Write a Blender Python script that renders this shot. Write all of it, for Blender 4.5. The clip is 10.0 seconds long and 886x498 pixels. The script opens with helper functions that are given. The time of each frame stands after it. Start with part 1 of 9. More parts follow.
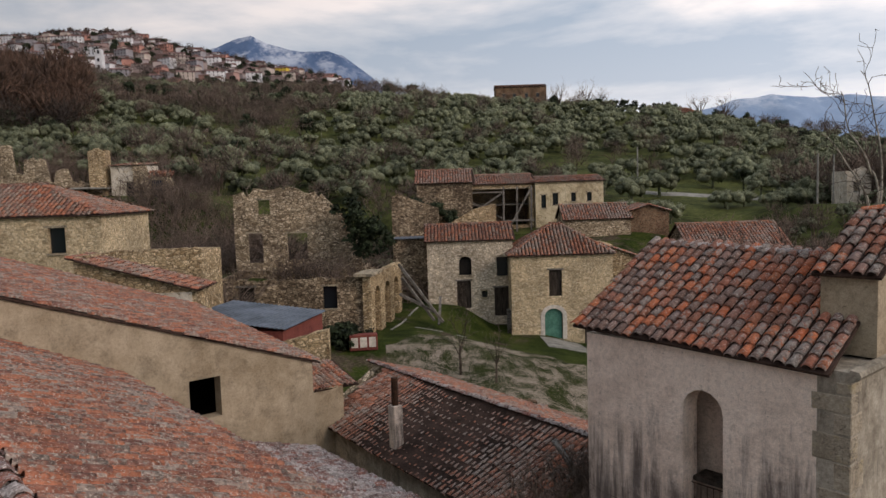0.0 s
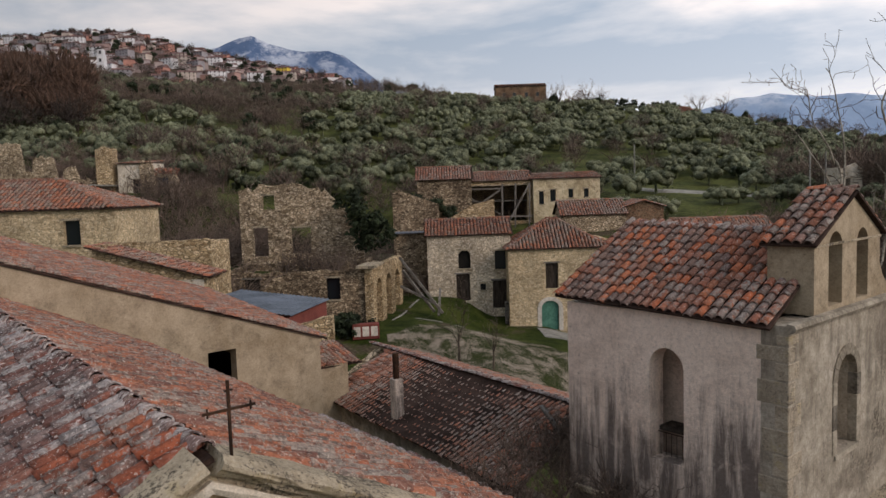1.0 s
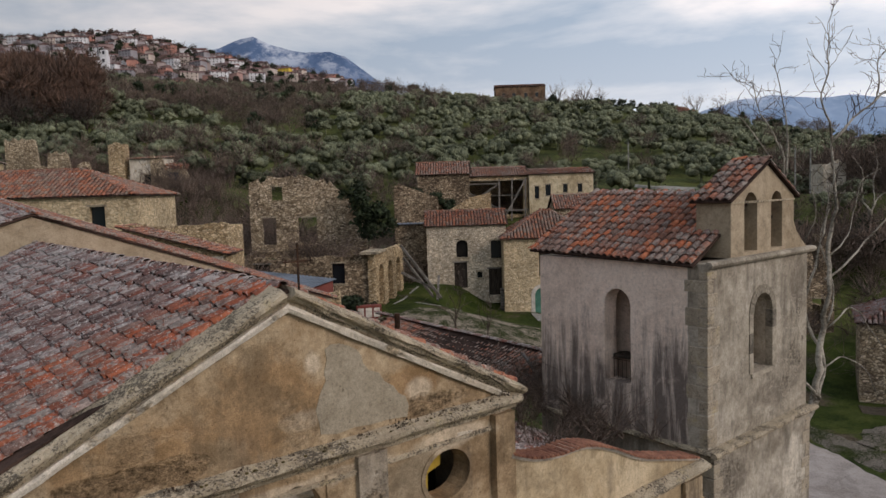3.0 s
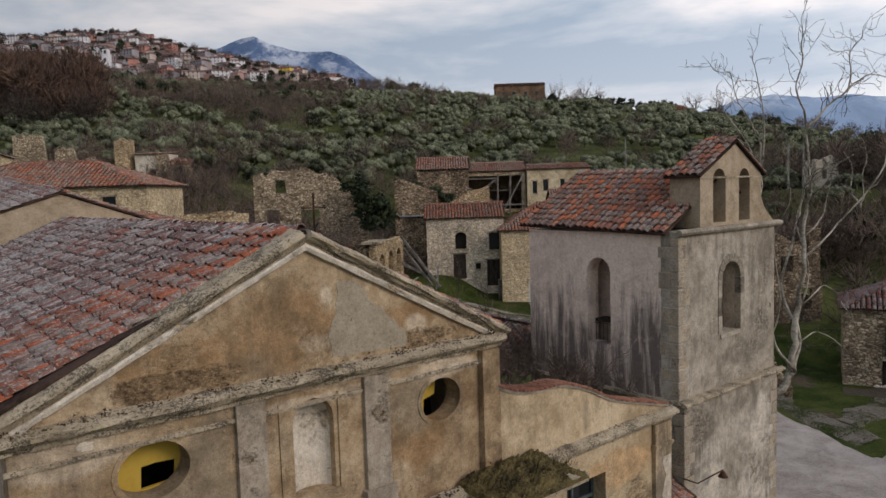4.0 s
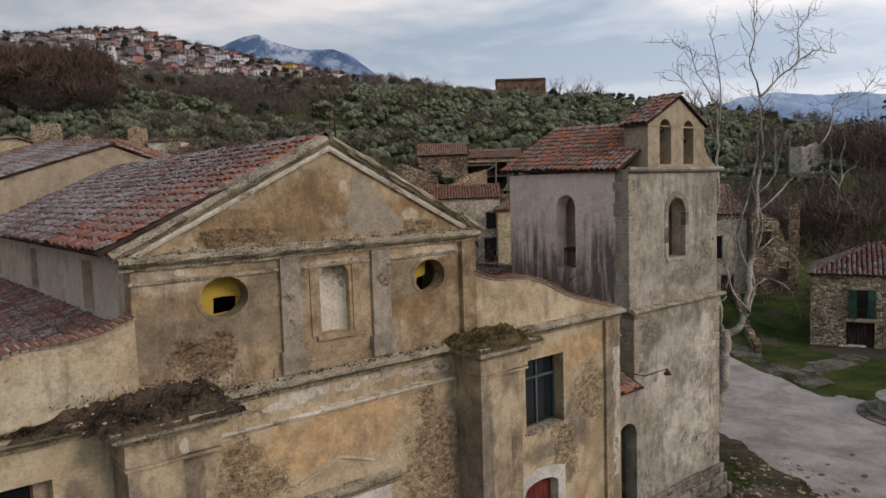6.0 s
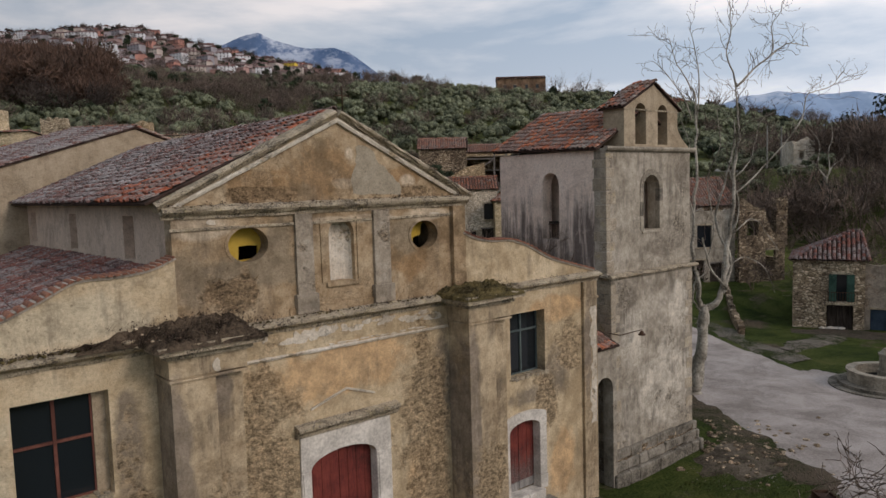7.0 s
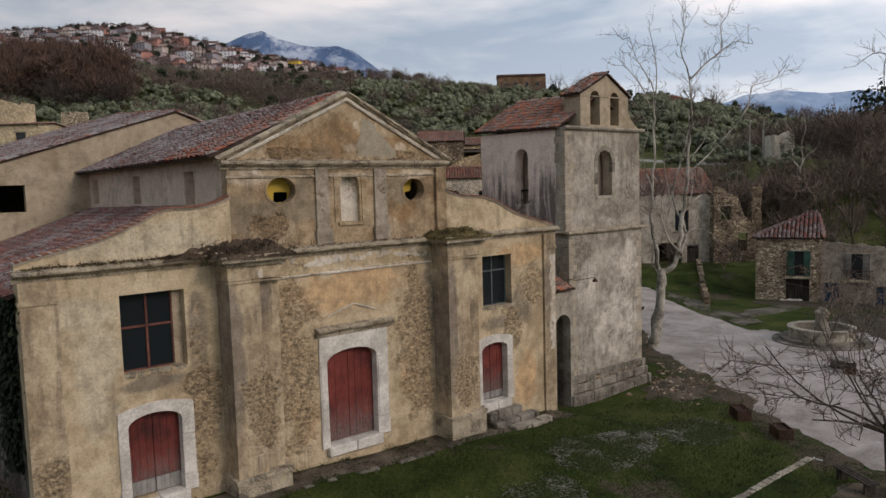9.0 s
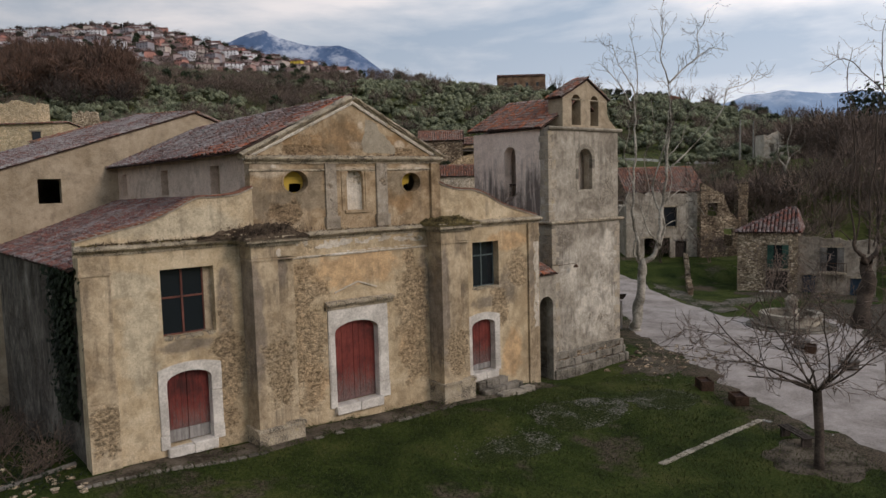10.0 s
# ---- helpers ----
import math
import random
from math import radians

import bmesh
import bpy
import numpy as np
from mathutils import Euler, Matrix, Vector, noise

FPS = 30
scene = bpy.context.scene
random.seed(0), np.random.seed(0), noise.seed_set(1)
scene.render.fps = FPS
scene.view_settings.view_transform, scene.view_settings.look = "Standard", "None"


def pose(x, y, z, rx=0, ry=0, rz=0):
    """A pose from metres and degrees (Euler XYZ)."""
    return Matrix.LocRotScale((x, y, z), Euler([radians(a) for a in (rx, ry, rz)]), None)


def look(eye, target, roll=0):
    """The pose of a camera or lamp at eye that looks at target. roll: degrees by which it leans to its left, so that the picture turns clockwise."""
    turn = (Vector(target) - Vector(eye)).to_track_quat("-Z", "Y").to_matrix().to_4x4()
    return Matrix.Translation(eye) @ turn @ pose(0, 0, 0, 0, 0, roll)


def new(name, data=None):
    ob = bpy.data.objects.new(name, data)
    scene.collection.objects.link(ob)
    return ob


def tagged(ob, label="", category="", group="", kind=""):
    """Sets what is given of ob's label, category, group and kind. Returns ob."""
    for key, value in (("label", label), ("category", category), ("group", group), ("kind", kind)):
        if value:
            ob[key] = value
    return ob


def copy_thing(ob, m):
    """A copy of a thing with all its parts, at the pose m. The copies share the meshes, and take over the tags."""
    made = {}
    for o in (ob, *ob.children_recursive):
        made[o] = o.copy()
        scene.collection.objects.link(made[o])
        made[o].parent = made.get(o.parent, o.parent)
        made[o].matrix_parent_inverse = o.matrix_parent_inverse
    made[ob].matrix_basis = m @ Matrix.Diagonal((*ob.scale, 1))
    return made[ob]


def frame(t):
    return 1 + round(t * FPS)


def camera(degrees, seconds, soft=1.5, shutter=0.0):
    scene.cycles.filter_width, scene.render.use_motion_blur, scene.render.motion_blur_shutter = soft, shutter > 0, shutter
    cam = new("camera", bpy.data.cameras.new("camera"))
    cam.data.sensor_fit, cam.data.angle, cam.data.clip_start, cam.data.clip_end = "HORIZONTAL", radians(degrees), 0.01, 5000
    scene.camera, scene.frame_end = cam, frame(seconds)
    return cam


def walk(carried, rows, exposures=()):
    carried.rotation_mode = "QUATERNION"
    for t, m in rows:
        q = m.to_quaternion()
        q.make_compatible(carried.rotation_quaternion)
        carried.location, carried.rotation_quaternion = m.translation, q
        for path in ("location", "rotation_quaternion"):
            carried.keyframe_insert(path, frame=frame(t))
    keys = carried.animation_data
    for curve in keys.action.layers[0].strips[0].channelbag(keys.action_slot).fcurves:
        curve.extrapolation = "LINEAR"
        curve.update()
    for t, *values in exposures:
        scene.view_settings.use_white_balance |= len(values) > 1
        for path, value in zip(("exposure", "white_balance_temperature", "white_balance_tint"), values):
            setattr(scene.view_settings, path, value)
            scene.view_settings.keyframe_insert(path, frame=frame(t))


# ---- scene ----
cam = camera(63.6, 10.0)
PATH = [
    (0, (-0.338, -0.296, 16.699), (0.945, 1.229, 16.535), -1.8),
    (0.5, (-0.96, -1.17, 16.485), (0.321, 0.357, 16.32), -1.9),
    (1, (-1.638, -2.035, 16.278), (-0.357, -0.508, 16.113), -1.9),
    (1.5, (-2.34, -2.945, 16.044), (-1.059, -1.418, 15.881), -1.9),
    (2, (-2.974, -3.762, 15.85), (-1.693, -2.235, 15.686), -1.8),
    (2.5, (-3.572, -4.55, 15.616), (-2.292, -3.022, 15.454), -1.8),
    (4, (-5.448, -7.037, 14.603), (-4.169, -5.507, 14.44), -1.8),
    (4.5, (-6.078, -7.927, 14.114), (-4.802, -6.396, 13.95), -1.8),
    (5, (-6.753, -8.864, 13.601), (-5.477, -7.333, 13.437), -1.8),
    (5.5, (-7.482, -9.856, 13.118), (-6.208, -8.323, 12.952), -1.8),
    (7, (-9.897, -13.21, 11.746), (-8.627, -11.674, 11.575), -1.7),
    (7.5, (-10.709, -14.439, 11.325), (-9.44, -12.902, 11.153), -1.6),
    (8, (-11.572, -15.739, 10.933), (-10.305, -14.201, 10.76), -1.6),
    (8.5, (-12.513, -17.124, 10.65), (-11.248, -15.585, 10.476), -1.6),
    (9, (-13.568, -18.695, 10.418), (-12.305, -17.154, 10.243), -1.6),
    (9.5, (-14.656, -20.253, 10.263), (-13.394, -18.711, 10.087), -1.5),
    (10, (-15.76, -21.871, 10.119), (-14.5, -20.328, 9.943), -1.5),
]
walk(cam, [(t, look(eye, target, roll)) for t, eye, target, roll in PATH],
     exposures=((0, -0.12, 7380, 21), (2.5, -0.17, 7180, 20), (5, -0.22, 7050, 19), (10, -0.18, 7050, 19)))

# ---- world, sun, exposure ----
world = bpy.data.worlds.new("overcast_sky")
scene.world = world
world.use_nodes = True


def build_world():
    nt = world.node_tree
    nt.nodes.clear()
    N, L = nt.nodes.new, nt.links.new
    out, bg = N("ShaderNodeOutputWorld"), N("ShaderNodeBackground")
    sky = N("ShaderNodeTexSky")
    sky.sky_type, sky.sun_disc = "NISHITA", False
    sky.sun_elevation, sky.sun_rotation = radians(29), radians(166)
    dim = N("ShaderNodeVectorMath")
    dim.operation = "SCALE"
    dim.inputs["Scale"].default_value = 0.11
    L(sky.outputs[0], dim.inputs[0])
    co, mp = N("ShaderNodeTexCoord"), N("ShaderNodeMapping")
    mp.inputs["Scale"].default_value = (1.0, 1.0, 4.2)
    L(co.outputs["Generated"], mp.inputs["Vector"])
    n1 = N("ShaderNodeTexNoise")
    n1.inputs["Scale"].default_value, n1.inputs["Detail"].default_value, n1.inputs["Roughness"].default_value = 2.6, 8, 0.55
    n1.inputs["Distortion"].default_value = 0.15
    L(mp.outputs[0], n1.inputs["Vector"])
    r1 = N("ShaderNodeValToRGB")
    el = r1.color_ramp.elements
    el[0].position, el[0].color = 0.38, (0.31, 0.48, 0.66, 1)
    el[1].position, el[1].color = 0.66, (1.12, 1.15, 1.17, 1)
    e = el.new(0.5)
    e.color = (0.6, 0.735, 0.86, 1)
    L(n1.outputs["Fac"], r1.inputs[0])
    # a brighter, slightly warm band low over the hills
    sep, band = N("ShaderNodeSeparateXYZ"), N("ShaderNodeMapRange")
    L(co.outputs["Generated"], sep.inputs[0])
    band.inputs["From Min"].default_value, band.inputs["From Max"].default_value = 0.34, 0.06
    L(sep.outputs["Z"], band.inputs["Value"])
    mul = N("ShaderNodeMath")
    mul.operation = "MULTIPLY"
    mul.inputs[1].default_value = 0.3
    L(band.outputs[0], mul.inputs[0])
    warm = N("ShaderNodeMix")
    warm.data_type = "RGBA"
    warm.inputs["B"].default_value = (1.15, 1.19, 1.22, 1)
    L(mul.outputs[0], warm.inputs["Factor"])
    L(r1.outputs[0], warm.inputs["A"])
    cover = N("ShaderNodeMapRange")
    cover.inputs["From Min"].default_value, cover.inputs["From Max"].default_value = 0.62, 0.75
    cover.inputs["To Min"].default_value, cover.inputs["To Max"].default_value = 0.94, 0.7
    L(n1.outputs["Fac"], cover.inputs["Value"])
    mix = N("ShaderNodeMix")
    mix.data_type = "RGBA"
    L(cover.outputs[0], mix.inputs["Factor"])
    L(dim.outputs[0], mix.inputs["A"])
    L(warm.outputs["Result"], mix.inputs["B"])
    # the cloud is thinner and brighter towards the east
    east, lit, tone = N("ShaderNodeVectorMath"), N("ShaderNodeMapRange"), N("ShaderNodeVectorMath")
    east.operation, tone.operation = "DOT_PRODUCT", "SCALE"
    east.inputs[1].default_value = (0.765, -0.644, 0.0)
    L(co.outputs["Generated"], east.inputs[0])
    lit.inputs["From Min"].default_value, lit.inputs["From Max"].default_value = -0.6, 0.6
    lit.inputs["To Min"].default_value, lit.inputs["To Max"].default_value = 0.68, 1.2
    L(east.outputs["Value"], lit.inputs["Value"])
    L(mix.outputs["Result"], tone.inputs[0])
    L(lit.outputs[0], tone.inputs["Scale"])
    L(tone.outputs[0], bg.inputs["Color"])
    bg.inputs["Strength"].default_value = 1.0
    L(bg.outputs[0], out.inputs["Surface"])


build_world()
sun = new("sun", bpy.data.lights.new("sun", "SUN"))
sun.data.energy, sun.data.angle, sun.data.color = 1.28, radians(20), (1.0, 0.93, 0.84)
sun.matrix_world = look((14, -55, 32), (0, 0, 0))


# ---- materials ----
def material(name, rough=0.9, metallic=0.0):
    m = bpy.data.materials.new(name)
    m.use_nodes = True
    nt = m.node_tree
    b = nt.nodes["Principled BSDF"]
    b.inputs["Roughness"].default_value, b.inputs["Metallic"].default_value = rough, metallic
    b.inputs["Specular IOR Level"].default_value = 0.1 if rough > 0.8 else 0.3
    return m, nt, b


def ramp(nt, stops, fac=None, mode="LINEAR"):
    r = nt.nodes.new("ShaderNodeValToRGB")
    r.color_ramp.interpolation = mode
    while len(r.color_ramp.elements) < len(stops):
        r.color_ramp.elements.new(0.5)
    for e, (p, c) in zip(r.color_ramp.elements, stops):
        e.position, e.color = p, (*c, 1)
    if fac is not None:
        nt.links.new(fac, r.inputs[0])
    return r.outputs[0]


def noise_tex(nt, scale, detail=5, rough=0.6, stretch=(1, 1, 1), warp=0.0, off=(0, 0, 0), place=None):
    co, mp, n = nt.nodes.new("ShaderNodeTexCoord"), nt.nodes.new("ShaderNodeMapping"), nt.nodes.new("ShaderNodeTexNoise")
    mp.inputs["Scale"].default_value = stretch
    mp.inputs["Location"].default_value = off
    nt.links.new(place or co.outputs["Object"], mp.inputs[0])
    nt.links.new(mp.outputs[0], n.inputs["Vector"])
    n.inputs["Scale"].default_value, n.inputs["Detail"].default_value = scale, detail
    n.inputs["Roughness"].default_value, n.inputs["Distortion"].default_value = rough, warp
    return n.outputs["Fac"]


def mixed(nt, fac, a, b, mode="MIX"):
    m = nt.nodes.new("ShaderNodeMix")
    m.data_type, m.blend_type = "RGBA", mode
    for key, v in (("Factor", fac), ("A", a), ("B", b)):
        if hasattr(v, "is_output"):
            nt.links.new(v, m.inputs[key])
        else:
            m.inputs[key].default_value = v if key == "Factor" else (*v, 1)
    return m.outputs["Result"]


def maths(nt, op, a, b=0.0):
    m = nt.nodes.new("ShaderNodeMath")
    m.operation = op
    for i, v in enumerate((a, b)):
        if hasattr(v, "is_output"):
            nt.links.new(v, m.inputs[i])
        else:
            m.inputs[i].default_value = v
    return m.outputs[0]


def span(nt, v, lo, hi, a=0.0, b=1.0):
    m = nt.nodes.new("ShaderNodeMapRange")
    m.inputs["From Min"].default_value, m.inputs["From Max"].default_value = lo, hi
    m.inputs["To Min"].default_value, m.inputs["To Max"].default_value = a, b
    nt.links.new(v, m.inputs["Value"])
    return m.outputs[0]


def bump(nt, b, height, strength=0.4, distance=0.03):
    n = nt.nodes.new("ShaderNodeBump")
    n.inputs["Strength"].default_value, n.inputs["Distance"].default_value = strength, distance
    nt.links.new(height, n.inputs["Height"])
    nt.links.new(n.outputs[0], b.inputs["Normal"])


def plain(name, dark, light, scale=6.0, rough=0.85, relief=0.3, metallic=0.0, stretch=(1, 1, 1)):
    """A surface of one stuff with grain at two scales."""
    m, nt, b = material(name, rough, metallic)
    big, fine = noise_tex(nt, scale * 0.2, 4, 0.6, stretch), noise_tex(nt, scale * 2, 6, 0.7, stretch)
    both = maths(nt, "ADD", maths(nt, "MULTIPLY", big, 0.55), maths(nt, "MULTIPLY", fine, 0.45))
    nt.links.new(ramp(nt, [(0.41, dark), (0.59, light)], both), b.inputs["Base Color"])
    bump(nt, b, fine, relief, 0.02)
    return m


def lichened(name, dark, light, soot, low=0.5):
    """Old stone or render speckled with black, white and yellowish lichen."""
    m, nt, b = material(name, 0.95)
    big, fine = noise_tex(nt, 1.3, 5, 0.65), noise_tex(nt, 16, 6, 0.72)
    col = ramp(nt, [(0.4, dark), (0.6, light)], maths(nt, "ADD", maths(nt, "MULTIPLY", big, 0.5), maths(nt, "MULTIPLY", fine, 0.5)))
    gold = span(nt, noise_tex(nt, 3.1, 5, 0.7, off=(4, 9, 2)), 0.56, 0.64)
    col = mixed(nt, maths(nt, "MULTIPLY", gold, 0.4), col, (0.44, 0.35, 0.17))
    black = maths(nt, "ADD", maths(nt, "MULTIPLY", noise_tex(nt, 24, 6, 0.76, off=(1, 5, 3)), 0.6), maths(nt, "MULTIPLY", noise_tex(nt, 1.7, 5, 0.7, off=(8, 2, 6)), 0.4))
    col = mixed(nt, maths(nt, "MULTIPLY", span(nt, black, low, low + 0.05), 0.85), col, soot)
    white = span(nt, noise_tex(nt, 30, 4, 0.75, off=(7, 7, 1)), 0.6, 0.66)
    col = mixed(nt, maths(nt, "MULTIPLY", white, 0.6), col, (0.6, 0.55, 0.46))
    nt.links.new(col, b.inputs["Base Color"])
    bump(nt, b, maths(nt, "ADD", fine, black), 0.9, 0.03)
    return m


def patches(nt, rows, warp=0.5):
    """A soft mask of ragged patches: rows are (x, z, half width, half height)."""
    co, sep = nt.nodes.new("ShaderNodeTexCoord"), nt.nodes.new("ShaderNodeSeparateXYZ")
    nt.links.new(co.outputs["Object"], sep.inputs[0])
    out = None
    for x, z, rx, rz in rows:
        dx = maths(nt, "MULTIPLY", maths(nt, "SUBTRACT", sep.outputs["X"], x), 1 / rx)
        dz = maths(nt, "MULTIPLY", maths(nt, "SUBTRACT", sep.outputs["Z"], z), 1 / rz)
        r = maths(nt, "SQRT", maths(nt, "ADD", maths(nt, "MULTIPLY", dx, dx), maths(nt, "MULTIPLY", dz, dz)))
        out = r if out is None else maths(nt, "MINIMUM", out, r)
    edge = maths(nt, "MULTIPLY", maths(nt, "SUBTRACT", noise_tex(nt, 1.1, 6, 0.65, off=(7, 3, 2)), 0.5), 4.2 * warp)
    return span(nt, maths(nt, "ADD", out, edge), 1.15, 0.75)


def plaster(name, dark, mid, light, stain, bare, stain_low=0.5, streaks=0.6, bare_low=0.62, zone=0.32, rough_at=(), warm_at=(), warm=(0.6, 0.38, 0.2), pale_at=(), pale=(0.6, 0.52, 0.4), grey_at=(), grey=(0.2, 0.18, 0.155), drip=None, bloom=0.5):
    """Old lime plaster: cloudy tones, downward streaks, peeled edges, pitted zones where the coat has fallen off."""
    m, nt, b = material(name, 0.93)
    big, mid_n, fine = noise_tex(nt, 0.4, 5, 0.62, warp=0.6), noise_tex(nt, 2.3, 7, 0.68, off=(3, 7, 1)), noise_tex(nt, 13, 6, 0.72)
    grit = noise_tex(nt, 48, 3, 0.7)
    col = ramp(nt, [(0.4, dark), (0.5, mid), (0.61, light)], maths(nt, "ADD", maths(nt, "MULTIPLY", big, 0.55), maths(nt, "MULTIPLY", mid_n, 0.45)))
    for rows, tone, k in ((warm_at, warm, 0.8), (pale_at, pale, 0.75), (grey_at, grey, 0.82)):
        if rows:
            shade = mixed(nt, 1.0, tone, ramp(nt, [(0.38, (0.72, 0.72, 0.72)), (0.6, (1.15, 1.15, 1.15))], mid_n), "MULTIPLY")
            col = mixed(nt, maths(nt, "MULTIPLY", patches(nt, rows), k), col, shade)
    run = noise_tex(nt, 1.5, 6, 0.7, (1.7, 1.7, 0.2), 0.3, (11, 2, 5))
    patch = noise_tex(nt, 0.6, 6, 0.7, off=(1, 9, 4), warp=0.4)
    if drip:
        co, sep = nt.nodes.new("ShaderNodeTexCoord"), nt.nodes.new("ShaderNodeSeparateXYZ")
        nt.links.new(co.outputs["Object"], sep.inputs[0])
        low = span(nt, sep.outputs["Z"], drip[0], drip[1], -0.14, 0.13)
        run, patch = maths(nt, "ADD", run, low), maths(nt, "ADD", patch, low)
    dirt = maths(nt, "MULTIPLY", span(nt, run, stain_low - 0.03, stain_low + 0.15), span(nt, patch, 0.43, 0.58))
    col = mixed(nt, maths(nt, "MULTIPLY", dirt, streaks), col, stain)
    dull = maths(nt, "MULTIPLY", span(nt, noise_tex(nt, 1.2, 9, 0.76, off=(6, 2, 8), warp=0.2), 0.5, 0.62), bloom)
    col = mixed(nt, dull, col, tuple(0.42 * v for v in mid))
    pits = noise_tex(nt, 6.5, 7, 0.72, (1, 1, 1.5), off=(8, 1, 3), warp=0.15)
    where = maths(nt, "ADD", maths(nt, "MULTIPLY", noise_tex(nt, zone, 4, 0.6, off=(5, 5, 9), warp=0.5), 0.62), maths(nt, "MULTIPLY", mid_n, 0.38))
    gone = span(nt, where, bare_low - 0.035, bare_low + 0.035)
    if rough_at:
        gone = maths(nt, "MAXIMUM", maths(nt, "MULTIPLY", gone, 0.5), patches(nt, rough_at, 0.7))
    rough = ramp(nt, [(0.38, tuple(0.3 * v for v in bare)), (0.47, tuple(0.85 * v for v in bare)), (0.53, tuple(1.2 * v for v in bare)), (0.61, tuple(1.8 * v for v in bare))], pits)
    col = mixed(nt, maths(nt, "MULTIPLY", gone, 0.82), col, rough)
    # thin broken edges of the coat
    lip = maths(nt, "MULTIPLY", span(nt, gone, 0.05, 0.3), span(nt, gone, 0.6, 0.3))
    col = mixed(nt, maths(nt, "MULTIPLY", lip, 0.16), col, tuple(min(0.85, 1.15 * v) for v in light))
    col = mixed(nt, maths(nt, "ADD", 0.32, maths(nt, "MULTIPLY", gone, 0.4)), col, ramp(nt, [(0.36, (0.42, 0.41, 0.39)), (0.48, (0.96, 0.96, 0.96)), (0.62, (1.28, 1.28, 1.27))], fine), "MULTIPLY")
    col = mixed(nt, 0.3, col, ramp(nt, [(0.38, (0.42, 0.41, 0.39)), (0.6, (1.25, 1.25, 1.25))], grit), "MULTIPLY")
    specks = span(nt, noise_tex(nt, 9, 5, 0.7, off=(3, 8, 5)), 0.63, 0.68)
    col = mixed(nt, maths(nt, "MULTIPLY", specks, 0.6), col, tuple(0.3 * v for v in dark))
    nt.links.new(col, b.inputs["Base Color"])
    height = maths(nt, "ADD", maths(nt, "MULTIPLY", maths(nt, "SUBTRACT", pits, 0.75), maths(nt, "MULTIPLY", gone, 1.9)), maths(nt, "ADD", maths(nt, "MULTIPLY", mid_n, 0.4), maths(nt, "MULTIPLY", fine, 0.2)))
    bump(nt, b, height, 1.0, 0.075)
    return m


def rubble(name, tones, mortar, size=0.3, rough=0.95, depth=0.06, gap=0.25, cloud=0.58):
    """Field-stone walling: uneven cells in a sunk mortar."""
    m, nt, b = material(name, rough)
    co, mp = nt.nodes.new("ShaderNodeTexCoord"), nt.nodes.new("ShaderNodeMapping")
    mp.inputs["Scale"].default_value = (1, 1, 1.75)
    wob = nt.nodes.new("ShaderNodeTexNoise")
    wob.inputs["Scale"].default_value, wob.inputs["Detail"].default_value = 1.7, 3
    add = nt.nodes.new("ShaderNodeVectorMath")
    add.operation = "MULTIPLY_ADD"
    add.inputs[1].default_value = (0.35, 0.35, 0.35)
    nt.links.new(co.outputs["Object"], mp.inputs[0])
    nt.links.new(mp.outputs[0], wob.inputs["Vector"])
    nt.links.new(wob.outputs["Color"], add.inputs[0])
    nt.links.new(mp.outputs[0], add.inputs[2])
    edge, cell = nt.nodes.new("ShaderNodeTexVoronoi"), nt.nodes.new("ShaderNodeTexVoronoi")
    edge.feature = "DISTANCE_TO_EDGE"
    for v in (edge, cell):
        v.inputs["Scale"].default_value = 1 / size
        nt.links.new(add.outputs[0], v.inputs["Vector"])
    sep = nt.nodes.new("ShaderNodeSeparateColor")
    nt.links.new(cell.outputs["Color"], sep.inputs[0])
    n = len(tones)
    col = ramp(nt, [((i + 0.1) / n, c) for i, c in enumerate(tones)], sep.outputs[0])
    fine, big = noise_tex(nt, 14, 5, 0.7), noise_tex(nt, 0.35, 5, 0.65, warp=0.4)
    joint = maths(nt, "MULTIPLY", span(nt, edge.outputs["Distance"], 0.0, 0.16), span(nt, fine, 0.36, 0.5, 0.35, 1.0))
    col = mixed(nt, joint, mixed(nt, span(nt, noise_tex(nt, 4.5, 5, 0.7, off=(2, 6, 1)), 0.47, 0.54), mortar, tuple(gap * v for v in mortar)), col)
    col = mixed(nt, 1.0, col, ramp(nt, [(0.4, (cloud, cloud * 0.97, cloud * 0.92)), (0.6, (1.15, 1.12, 1.05))], big), "MULTIPLY")
    col = mixed(nt, 0.5, col, ramp(nt, [(0.4, (0.55, 0.55, 0.55)), (0.62, (1.25, 1.25, 1.25))], fine), "MULTIPLY")
    nt.links.new(col, b.inputs["Base Color"])
    bump(nt, b, maths(nt, "ADD", joint, maths(nt, "MULTIPLY", fine, 0.4)), 0.8, depth)
    return m


